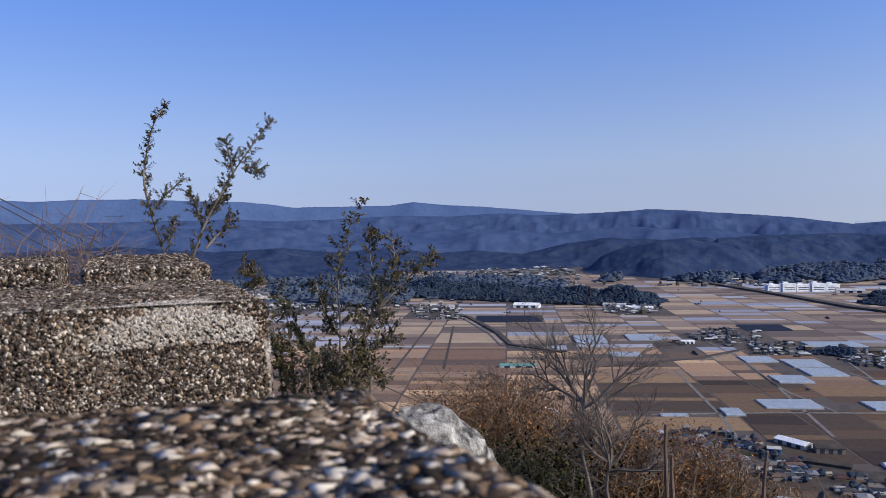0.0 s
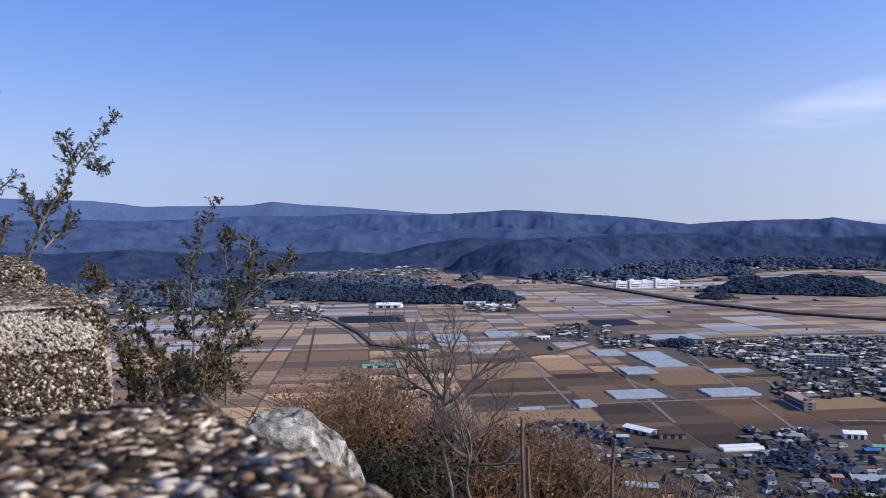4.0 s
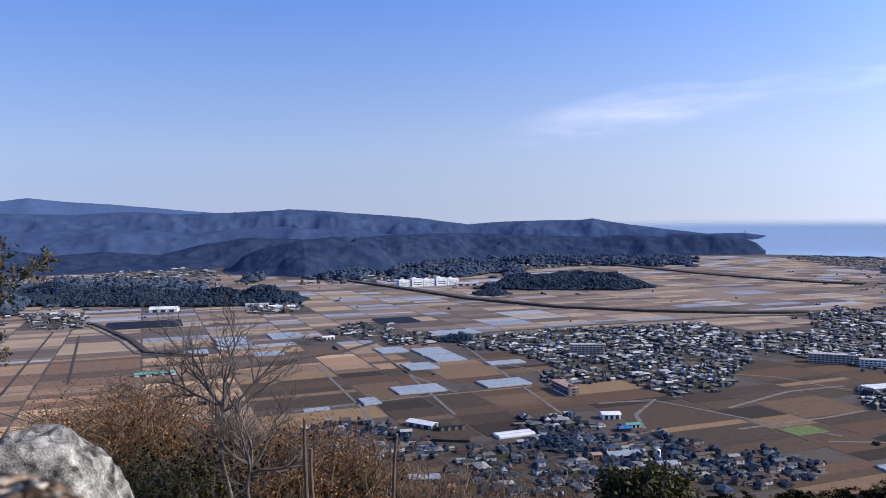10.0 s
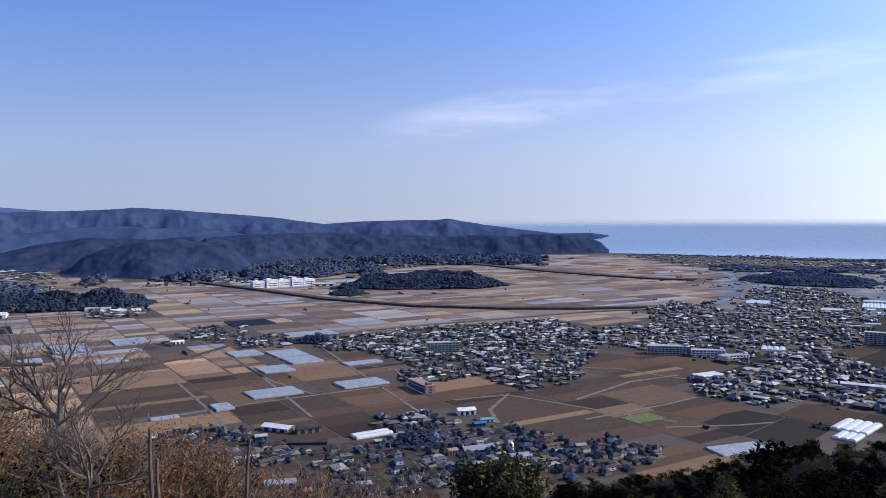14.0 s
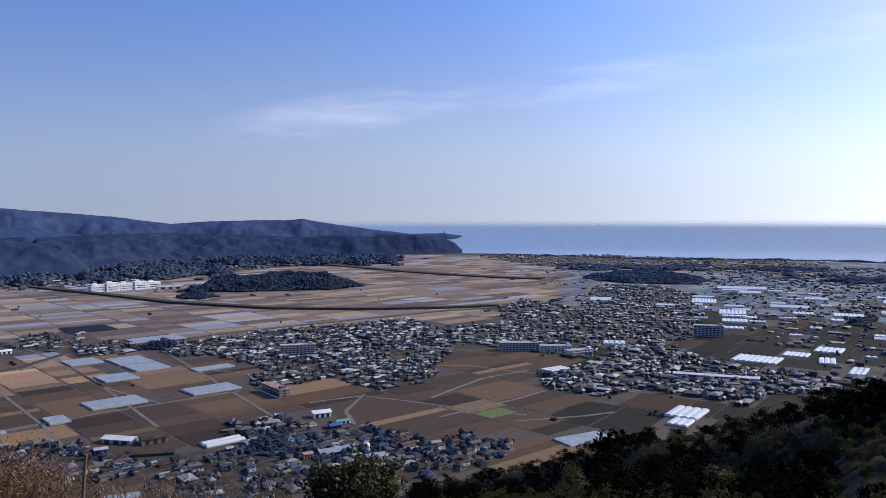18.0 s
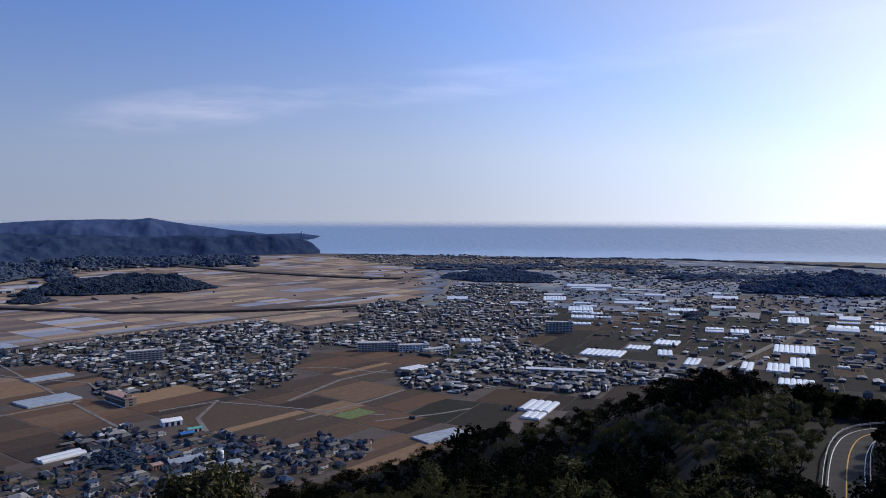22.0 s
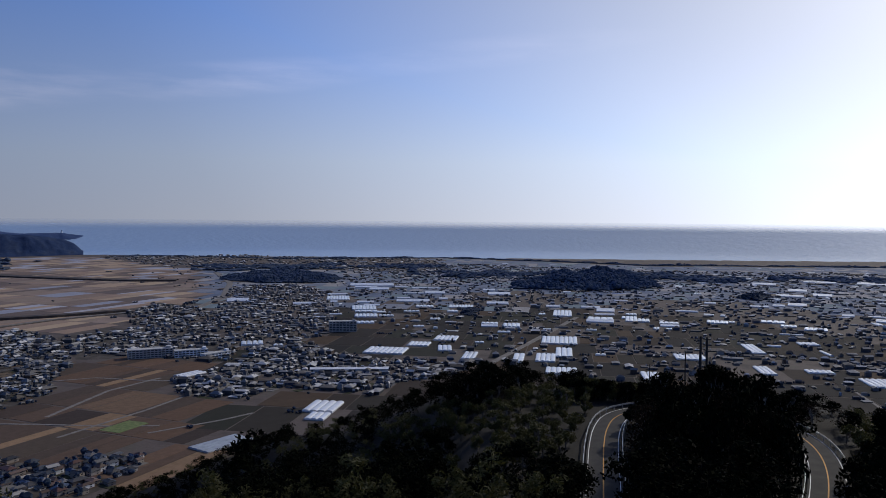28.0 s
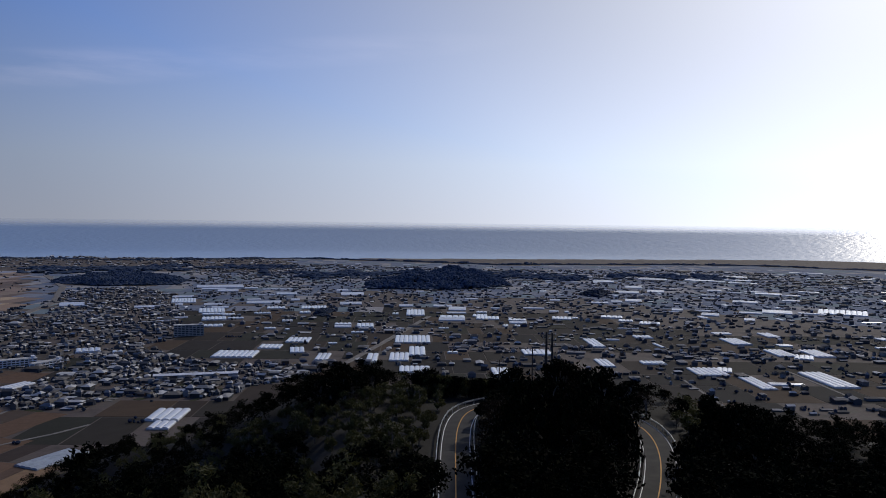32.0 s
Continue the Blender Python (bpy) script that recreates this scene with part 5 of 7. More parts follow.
def grove(poly, high, gap, label, mat=None, ragged=14.0, lumps=70.0, thin=0.0):
    """A wood with an uneven edge: crowns of many sizes close together, higher inwards and in lumps."""
    g = random.Random(len(poly) * 31 + int(high * 10) + int(abs(poly[0][0])))
    xs, ys = [p[0] for p in poly], [p[1] for p in poly]
    edges = [(Vector(a[:2]), Vector(b[:2])) for a, b in zip(poly, list(poly[1:]) + [poly[0]])]
    pieces = []
    x = min(xs) - ragged
    while x < max(xs) + ragged:
        y = min(ys) - ragged
        while y < max(ys) + ragged:
            p = Vector((x + g.uniform(-0.5, 0.5) * gap, y + g.uniform(-0.5, 0.5) * gap))
            y += gap
            sway = ragged * (1.7 * noise.noise((p.x / lumps, p.y / lumps, 3)) + 0.7 * noise.noise((p.x / 23, p.y / 23, 8))) - thin
            within = inside(p, poly)
            if not within and sway < 0:
                continue
            depth = 1e9
            for a, b in edges:
                ab = b - a
                t = max(0.0, min(1.0, (p - a).dot(ab) / max(1e-9, ab.length_squared)))
                depth = min(depth, (p - a - ab * t).length)
            depth = sway + (depth if within else -depth)
            if depth < 0 or g.random() < 0.04:
                continue
            rise = high * min(1.0, 0.3 + 0.7 * depth / (high * 1.9)) * (0.72 + 0.75 * noise.noise((p.x / 80, p.y / 80, 9)) + 0.3 * noise.noise((p.x / 26, p.y / 26, 4)))
            r = gap * g.choice((0.6, 0.75, 0.9, 1.2))
            tall = min(max(rise, 2.0), gap * 1.6) * g.uniform(0.8, 1.5)
            pieces.append(crown_ball((p.x, p.y, max(0.0, rise - tall)), r, tall, g))
        x += gap
    v, f = gather(pieces)
    return tagged(new("grove", mesh_of("grove", v, f, [mat or GROVE], None, False)), label, "wood", kind="stuff")


grove(GROVE_MID, 27, 6.5, "dark wooded knoll in the middle of the far fields")
grove(GROVE_TAIL, 13, 6, "small dark wood beside the knoll")
grove(GROVE_WEST, 32, 7, "long dark wood along the edge of the western fields")
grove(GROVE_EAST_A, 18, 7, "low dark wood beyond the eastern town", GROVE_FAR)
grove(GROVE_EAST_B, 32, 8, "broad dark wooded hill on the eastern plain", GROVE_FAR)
grove(GROVE_EAST_C, 13, 6, "small round wood among greenhouses")
grove(GROVE_SMALL, 7, 3.4, "clump of dark evergreen trees in the village")
grove(GROVE_TOWN, 6.5, 4, "clump of dark trees at the edge of town")
grove(GROVE_EAST_D, 8, 5, "clump of dark trees between greenhouses")
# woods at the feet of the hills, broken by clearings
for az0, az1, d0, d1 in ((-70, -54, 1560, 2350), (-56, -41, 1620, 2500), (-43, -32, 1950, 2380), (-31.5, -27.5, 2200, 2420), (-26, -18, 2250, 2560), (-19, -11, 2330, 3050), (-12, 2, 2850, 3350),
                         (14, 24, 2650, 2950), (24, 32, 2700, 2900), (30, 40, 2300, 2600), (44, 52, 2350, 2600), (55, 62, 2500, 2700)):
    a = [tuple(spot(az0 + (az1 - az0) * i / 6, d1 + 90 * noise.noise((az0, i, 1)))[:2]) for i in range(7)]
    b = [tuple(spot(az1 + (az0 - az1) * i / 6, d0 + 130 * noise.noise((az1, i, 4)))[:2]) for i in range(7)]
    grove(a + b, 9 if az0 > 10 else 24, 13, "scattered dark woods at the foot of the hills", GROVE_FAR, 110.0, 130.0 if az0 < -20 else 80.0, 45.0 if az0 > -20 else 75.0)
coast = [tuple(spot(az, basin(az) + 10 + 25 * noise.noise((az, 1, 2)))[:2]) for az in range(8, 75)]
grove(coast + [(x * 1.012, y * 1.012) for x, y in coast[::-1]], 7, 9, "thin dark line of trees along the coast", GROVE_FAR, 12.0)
# single trees and hedges among the houses and fields
g = random.Random(12)
pieces = []
for d, p, turn, kind in PLOTS:
    for k in range(2 if d < 1100 else 1):
        if g.random() < (0.8 if d < 760 else 0.75):
            a = g.uniform(0, 6.28)
            r = g.uniform(0.8, 1.8) * (g.choice((1.0, 1.2, 1.9)) if d < 760 else 1.0)
            pieces.append(crown_ball((p[0] + 5 * math.cos(a), p[1] + 5 * math.sin(a), 0), r, r * g.uniform(1.3, 2.4), g))
v, f = gather(pieces)
tagged(new("garden_trees", mesh_of("garden_trees", v, f, [GROVE])), "dark garden trees and hedges between houses", "trees", kind="stuff")
pieces = []
for i in range(2300):
    az, d = g.uniform(-70, 75), math.sqrt(g.uniform(600 ** 2, 3000 ** 2))
    p = spot(az, d)
    if d < basin(az) - 60 and free((p.x, p.y), 4) and (az > 12 or g.random() < 0.12):
        turn = radians(37 if az < 14 else 50) + (0 if g.random() < 0.5 else math.pi / 2)
        for k in range(g.choice((1, 1, 2, 4, 7))):
            r = g.uniform(1.2, 2.4)
            pieces.append(crown_ball((p.x + k * 3.6 * math.cos(turn), p.y + k * 3.6 * math.sin(turn), 0), r, r * g.uniform(1.2, 2.2), g))
v, f = gather(pieces)
tagged(new("field_trees", mesh_of("field_trees", v, f, [GROVE])), "dark trees and windbreaks scattered over the plain", "trees", kind="stuff")


def leaf_quads(g, blobs, n, size, flat=0.0, long=1.0):
    """n leaves or leaf clumps on the shells of blobs (centre, radii)."""
    v, f = [], []
    for i in range(n):
        c, r = blobs[g.randrange(len(blobs))]
        d = Vector((g.gauss(0, 1), g.gauss(0, 1), g.gauss(0, 1))).normalized() * g.uniform(0.55, 1.05)
        p = Vector((c[0] + d.x * r[0], c[1] + d.y * r[1], c[2] + d.z * r[2]))
        u = Vector((g.gauss(0, 1), g.gauss(0, 1), g.gauss(0, 1) * (1 - flat))).normalized()
        w = u.cross(Vector((g.gauss(0, 1), g.gauss(0, 1), g.gauss(0, 1)))).normalized()
        s = size * g.uniform(0.6, 1.3)
        n0 = u.cross(w) * s * 0.18
        k = len(v)
        v += [tuple(p - u * s * long), tuple(p + w * s * 0.5 + n0), tuple(p + u * s * long), tuple(p - w * s * 0.5 + n0)]
        f += [(k, k + 1, k + 2), (k, k + 2, k + 3)]
    return v, f


def tube(points, radii, sides=5):
    v, f = [], []
    n = len(points)
    for i, (p, r) in enumerate(zip(points, radii)):
        t = (points[min(n - 1, i + 1)] - points[max(0, i - 1)]).normalized()
        u = t.cross(Vector((0.31, 0.22, 0.92)) if abs(t.z) < 0.9 else Vector((1, 0, 0))).normalized()
        w = t.cross(u)
        for j in range(sides):
            a = 2 * math.pi * j / sides
            q = p + (u * math.cos(a) + w * math.sin(a)) * r
            v.append(tuple(q))
    for i in range(n - 1):
        for j in range(sides):
            k = (j + 1) % sides
            f.append((i * sides + j, i * sides + k, (i + 1) * sides + k, (i + 1) * sides + j))
    f.append(tuple(range((n - 1) * sides, n * sides)))
    return v, f


def tree_type(name, high, wide, mat, clumps, leaves, size, label, category, group, seed, long=1.0):
    g = random.Random(seed)
    base = tagged(new(name), label, category, group)
    bits = [tube([Vector((0, 0, -1.0)), Vector((0.1, 0, high * 0.3)), Vector((0.05, 0.1, high * 0.75))], [high * 0.03, high * 0.024, high * 0.008])]
    blobs = []
    for i in range(clumps):
        a, t = g.uniform(0, 6.28), g.uniform(0.3, 0.98)
        rr = wide * 0.5 * math.sqrt(max(0.1, 1 - (2 * t - 0.9) ** 2 * 0.8)) * g.uniform(0.4, 1.0)
        c = (rr * math.cos(a), rr * math.sin(a), high * t * 0.92)
        s = wide * g.uniform(0.16, 0.26)
        blobs.append((c, (s, s, s * g.uniform(0.6, 0.9))))
        bits.append(tube([Vector((0, 0, high * t * 0.55)), Vector(c) * 0.6 + Vector((0, 0, high * t * 0.3)), Vector(c)], [high * 0.011, high * 0.008, high * 0.003], 4))
    under("trunk", mesh_of("trunk", *bits[0], [BARK]), base)
    v, f = gather(bits[1:])
    tagged(under("limbs", mesh_of("limbs", v, f, [BARK]), base), kind="stuff")
    v, f = leaf_quads(g, blobs, leaves, size, 0.2, long)
    under("crown", mesh_of("crown", v, f, [mat]), base)
    return base


SPUR = "trees on the wooded spur"
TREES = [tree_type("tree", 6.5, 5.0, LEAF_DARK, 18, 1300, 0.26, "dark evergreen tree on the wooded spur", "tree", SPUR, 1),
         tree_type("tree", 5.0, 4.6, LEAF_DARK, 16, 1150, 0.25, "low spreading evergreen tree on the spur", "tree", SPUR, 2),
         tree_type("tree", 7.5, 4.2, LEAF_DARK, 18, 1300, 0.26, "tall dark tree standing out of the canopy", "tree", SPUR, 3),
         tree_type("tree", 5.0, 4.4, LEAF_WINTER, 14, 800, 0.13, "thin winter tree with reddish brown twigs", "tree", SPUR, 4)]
BAMBOO = [tree_type("bamboo_clump", 5.5, 3.2, LEAF_BAMBOO, 14, 1000, 0.17, "yellow-green bamboo clump beside the road", "bamboo", "bamboo clumps by the road", 5, 1.5),
          tree_type("bamboo_clump", 4.2, 3.4, LEAF_BAMBOO, 12, 850, 0.16, "low yellow-green bamboo thicket on the spur", "bamboo", "bamboo clumps by the road", 6, 1.5)]

# the road's bend, as heading and distance
ROAD_LEFT = [(43.2, 92), (43.15, 104), (43.1, 118), (43.1, 130), (43.3, 141), (43.9, 150), (45.2, 156), (47.2, 160), (50, 161), (53, 158), (55.0, 153), (56.4, 146), (57.3, 138), (57.8, 128), (57.9, 116), (57.6, 104), (57.2, 92)]
ROAD_Z = EYE - 37.2


def road_points():
    pts = [spot(a, d) for a, d in ROAD_LEFT]
    out = []
    for i in range(len(pts) - 1):
        p0, p1, p2, p3 = pts[max(0, i - 1)], pts[i], pts[i + 1], pts[min(len(pts) - 1, i + 2)]
        for k in range(6):
            t = k / 6
            out.append(0.5 * (2 * p1 + (p2 - p0) * t + (2 * p0 - 5 * p1 + 4 * p2 - p3) * t * t + (3 * p1 - p0 - 3 * p2 + p3) * t ** 3))
    out.append(pts[-1])
    return out


ROAD_MID = road_points()


def ribbon(name, off0, off1, z, mat, thick, parent=None, label="", skip=None, start=0, stop=None):
    v, f = [], []
    pts = ROAD_MID[start:stop]
    for i, p in enumerate(pts):
        t = (pts[min(len(pts) - 1, i + 1)] - pts[max(0, i - 1)]).normalized()
        n = Vector((-t.y, t.x, 0))
        for o, zz in ((off0, z - thick), (off0, z), (off1, z), (off1, z - thick)):
            q = p + n * o
            v.append((q.x, q.y, ROAD_Z + zz))
    for i in range(len(pts) - 1):
        for j in range(4):
            k = (j + 1) % 4
            f.append((4 * i + j, 4 * i + k, 4 * i + 4 + k, 4 * i + 4 + j))
    f += [(3, 2, 1, 0), tuple(range(len(v) - 4, len(v)))]
    me = mesh_of(name, v, f, [mat])
    if parent:
        return under(name, me, parent, None, label)
    return new(name, me)


road = tagged(ribbon("road", 2.7, -2.7, 0.0, ASPHALT, 1.5), "grey asphalt mountain road in a hairpin bend", "road", kind="structure")
ribbon("edge_line", 2.4, 2.27, 0.012, PAINT_WHITE, 0.03, road, "white edge line")
ribbon("edge_line", -2.27, -2.4, 0.012, PAINT_WHITE, 0.03, road, "white edge line")
ribbon("centre_line", 0.09, -0.09, 0.014, PAINT_ORANGE, 0.03, road, "orange centre line")


def guard_rail(off, label):
    rail = tagged(new("guard_rail"), label, "guard rail", "guard rails along the bend")
    for z in (0.55, 0.72):
        ribbon("beam", off + 0.04, off - 0.04, z + 0.12, RAIL, 0.13, rail)
    post = mesh_of("post", *tube([Vector((0, 0, -0.4)), Vector((0, 0, 0.9))], [0.07, 0.07], 6), [RAIL])
    for i in range(0, len(ROAD_MID) - 1, 2):
        t = (ROAD_MID[i + 1] - ROAD_MID[i]).normalized()
        q = ROAD_MID[i] + Vector((-t.y, t.x, 0)) * (off + (0.1 if off > 0 else -0.1))
        under("post", post, rail, Matrix.Translation((q.x, q.y, ROAD_Z)))


guard_rail(3.0, "galvanised guard rail on the outside of the bend")
guard_rail(-3.0, "galvanised guard rail on the inside of the bend")


def off_road(p, reach):
    return all((q.xy - p.xy).length > reach for q in ROAD_MID[::2])


KNOLL_EL = [(45.5, -11.7), (47.3, -11.0), (49.8, -10.9), (51.7, -10.0), (53.3, -10.1), (55.3, -11.1), (56.6, -11.7)]
g = random.Random(5)
spots, near_spots = [], {}
tries = 0
while tries < 9000:
    tries += 1
    az, d = g.uniform(3, 76), math.sqrt(g.uniform(60 ** 2, 345 ** 2))
    if az < 14 and d < 170:
        continue
    dc = table(CREST_D, max(az, 3))
    if d > dc + 14:
        continue
    p = spot(az, d)
    cell = (int(p.x // 3), int(p.y // 3))
    if any(math.dist(p.xy, q) < 2.9 for i in (-1, 0, 1) for j in (-1, 0, 1) for q in near_spots.get((cell[0] + i, cell[1] + j), ())) or (80 < d < 175 and not off_road(p, 5.2)):
        continue
    near_spots.setdefault(cell, []).append((p.x, p.y))
    p.z = terrain(p.x, p.y) - 0.2
    # nothing may stand in front of the road
    if (41.3 < az < 45.6 or 55.2 < az < 59.6) and d < 100:
        continue
    spots.append(p)
order = sorted(spots, key=lambda p: p.length_squared * 0 + abs(math.hypot(p.x, p.y) - 140))
joined = {0: [], 1: []}
CROWN_OF = {k.name: next(c.data for c in k.children if c.name.startswith("crown")) for k in TREES + BAMBOO}
for i, p in enumerate(order):
    az, d = math.degrees(math.atan2(p.x, p.y)), math.hypot(p.x, p.y)
    inner = 45.5 < az < 56.5 and 96 < d < 156
    by_road = 37.5 < az < 42.3 and 88 < d < 172
    if by_road or (az < 40 and noise.noise((p.x / 22, p.y / 22, 6)) > 0.06) or (58.8 < az < 62 and d > 130 and g.random() < 0.6):
        kind = BAMBOO[g.randrange(2)]
        s = g.uniform(0.65, 1.0)
    else:
        kind = TREES[3] if (inner and g.random() < 0.45) or (d < 125 and az < 40 and g.random() < 0.3) else TREES[g.choice((0, 0, 1, 1, 2, 3))]
        s = g.uniform(0.75, 1.1)
        if inner:
            s = (EYE + d * math.tan(radians(table(KNOLL_EL, az))) - p.z) / 6.6 * g.uniform(0.75, 1.05)
    if not inner:
        if d > 60:
            room = EYE + d * math.tan(radians(table(CREST_EL, max(az, 3)) + 0.15)) - p.z
            s = min(s, max(0.22, room / 6.4))
        if az < 20:
            s *= 0.9
        if 58.3 < az < 65 and 100 < d < 168:
            s = min(1.9, max(s, room / 6.6 * g.uniform(0.8, 1.0)))
    if 42.2 < az < 45.6 and d > 150:
        continue
    m = pose(p.x, p.y, p.z, 0, 0, g.uniform(0, 360)) @ Matrix.Diagonal((min(s * 1.1, 1.5), min(s * 1.1, 1.5), s, 1))
    if i < 400:
        copy_thing(kind, m)
    else:
        crown = CROWN_OF[kind.name]
        k = 1 if kind in BAMBOO else 0
        joined[k].append((crown, m))
# a bank of low bamboo behind the bend
for i in range(90):
    az, d = 40.2 + 6.4 * (i % 30) / 29 + g.uniform(-0.15, 0.15), 164.5 + 4.2 * (i // 30) + g.uniform(-1.5, 1.5)
    p = spot(az, d)
    if not off_road(p, 5.0):
        continue
    p.z = terrain(p.x, p.y) - 0.3
    tall = EYE + d * math.tan(radians(table(CREST_EL, az) - 0.1)) - p.z
    copy_thing(BAMBOO[i % 2] if i % 3 else TREES[1], pose(p.x, p.y, p.z, 0, 0, g.uniform(0, 360)) @ Matrix.Diagonal((0.75, 0.75, max(0.3, tall / 5.2) * g.uniform(0.8, 1.05), 1)))
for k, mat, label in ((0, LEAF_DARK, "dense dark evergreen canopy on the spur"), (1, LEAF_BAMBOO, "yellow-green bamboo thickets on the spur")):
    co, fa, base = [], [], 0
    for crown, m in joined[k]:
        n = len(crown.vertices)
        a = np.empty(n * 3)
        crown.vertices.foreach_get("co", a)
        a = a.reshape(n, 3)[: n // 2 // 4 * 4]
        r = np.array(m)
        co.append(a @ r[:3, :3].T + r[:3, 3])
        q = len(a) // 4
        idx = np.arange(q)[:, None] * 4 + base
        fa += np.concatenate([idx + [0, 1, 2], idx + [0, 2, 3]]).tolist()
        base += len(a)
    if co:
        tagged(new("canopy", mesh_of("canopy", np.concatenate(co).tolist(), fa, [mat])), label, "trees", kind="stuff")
for k, kind in enumerate(TREES + BAMBOO):
    p = spot(33 + k * 0.9, 150 + 5 * (k % 3))
    kind.matrix_basis = pose(p.x, p.y, terrain(p.x, p.y) - 0.2, 0, 0, 40 * k) @ Matrix.Diagonal((0.8, 0.8, 0.8, 1))


# power poles behind the bend
def power_pole(az, d, top_el, thick, arms):
    p = spot(az, d)
    z = terrain(p.x, p.y)
    top = EYE + d * math.tan(radians(top_el))
    base = tagged(new("power_pole"), "tall dark power pole with cross arms above the trees", "pole", "power poles on the spur")
    base.matrix_basis = pose(p.x, p.y, z - 0.5, 0, 0, -az)
    h = top - z + 0.5
    under("shaft", mesh_of("shaft", *tube([Vector((0, 0, 0)), Vector((0, 0, h))], [thick, thick * 0.7], 8), [DARK_ROAD]), base)
    for i in range(arms):
        zz = h - 0.5 - i * 1.1
        arm = under("cross_arm", mesh_of("cross_arm", *box_data(-0.8, 0.8, -0.06, 0.06, zz, zz + 0.12), [DARK_ROAD]), base)
        for x in (-0.7, 0, 0.7):
            under("insulator", mesh_of("insulator", *tube([Vector((x, 0, zz + 0.12)), Vector((x, 0, zz + 0.4))], [0.07, 0.05], 6), [FACTORY_WHITE]), arm)


power_pole(49.63, 168, -8.0, 0.32, 3)
power_pole(50.05, 171, -8.05, 0.30, 3)
power_pole(48.63, 172, -9.2, 0.16, 2)
power_pole(46.22, 176, -10.1, 0.14, 1)

# ---- the lookout: parapet blocks, rock, shrubs, bare tree ----
def sight(az, el, d):
    """The point at that heading and elevation from the camera, d metres away over the ground."""
    p = spot(az, d) + ARM * heading(-34)
    return Vector((p.x, p.y, EYE + d * math.tan(radians(el))))


CONCRETE = material("weathered concrete", [(0.0508, 0.0413, 0.0349), (0.109, 0.0896, 0.0747), (0.218, 0.182, 0.15)], 0.14, 0.95, 0.9, contrast=0.7, fine=14)
PEBBLE = material("exposed pebbles", [(0.156, 0.114, 0.0849), (0.345, 0.276, 0.22), (0.0577, 0.042, 0.0324), (0.23, 0.152, 0.095), (0.0316, 0.0239, 0.0198), (0.545, 0.458, 0.37), (0.105, 0.0812, 0.0632), (0.0786, 0.0533, 0.0379),
                                      (0.0203, 0.0175, 0.0142), (0.62, 0.55, 0.46), (0.0303, 0.0255, 0.0212), (0.044, 0.0305, 0.0237), (0.209, 0.156, 0.117)], 0.2, 0.95, 0.3, "island", 0.6, 0.05, fine=14)
PEBBLE_ONE = material("single exposed pebbles", [(0.176, 0.138, 0.105), (0.298, 0.242, 0.196), (0.0874, 0.0708, 0.0585), (0.219, 0.145, 0.0943), (0.0525, 0.0419, 0.0359), (0.384, 0.323, 0.265), (0.124, 0.0963, 0.0822), (0.194, 0.101, 0.0546)],
                      0.2, 0.95, 0.3, "object", 0.5, 0.05, fine=14)
CRUST = material("pale lichened mortar and lit edge", [(0.42, 0.38, 0.33), (0.55, 0.51, 0.45), (0.3, 0.26, 0.22), (0.48, 0.4, 0.33), (0.2, 0.17, 0.145)], 0.1, 0.95, 0.3, "island", 0.4, 0.05, fine=12)
LIMESTONE = material("grey limestone", [(0.0646, 0.0619, 0.0594), (0.162, 0.155, 0.147), (0.258, 0.248, 0.233), (0.366, 0.351, 0.326)], 0.09, 0.95, 1.0, contrast=0.9, spec=0.05, fine=8)

BARK_DARK = material("dark winter bark", [(0.085, 0.068, 0.057), (0.13, 0.107, 0.09), (0.2, 0.17, 0.146)], 0.3, 0.9, 0.4)
ROW_FOOT = Vector((-0.601, 0.543, EYE))
ROW_ALONG = Vector((-0.903, 0.430, 0))
ROW_IN = Vector((-0.430, -0.903, 0))
TOP = -0.16


def rounded_block(size, radius, cut, g, rough):
    """A block with rounded, crumbled edges, standing on its base."""
    bm = bmesh.new()
    bmesh.ops.create_cube(bm, size=1.0)
    bmesh.ops.subdivide_edges(bm, edges=bm.edges, cuts=cut, use_grid_fill=True)
    for v in bm.verts:
        p = Vector((v.co.x * size[0], v.co.y * size[1], v.co.z * size[2]))
        inner = Vector([max(-s / 2 + radius, min(s / 2 - radius, c)) for c, s in zip(p, size)])
        d = p - inner
        if d.length > 1e-6:
            p = inner + d.normalized() * radius
            n = d.normalized()
            p += n * rough * noise.noise(p * 9 + Vector((g, 0, 0)))
        v.co = p + Vector((0, 0, size[2] / 2))
    return bm


def fast_mesh(name, verts, tris, mat):
    me = bpy.data.meshes.new(name)
    me.vertices.add(len(verts))
    me.vertices.foreach_set("co", verts.astype(np.float32).ravel())
    n = len(tris)
    me.loops.add(3 * n)
    me.loops.foreach_set("vertex_index", tris.astype(np.int32).ravel())
    me.polygons.add(n)
    me.polygons.foreach_set("loop_start", np.arange(0, 3 * n, 3, dtype=np.int32))
    me.update(calc_edges=True)
    me.materials.append(mat)
    return me


STONE = np.array([(0.25, 0.1, 0.8), (1, 0, 0.45), (0.3, 0.95, 0.2), (-0.8, 0.6, 0.5), (-0.8, -0.6, 0.15), (0.3, -0.95, 0.4), (0, 0, -0.7)])
STONE_TRIS = np.array([(0, 1, 2), (0, 2, 3), (0, 3, 4), (0, 4, 5), (0, 5, 1), (6, 2, 1), (6, 3, 2), (6, 4, 3), (6, 5, 4), (6, 1, 5)])


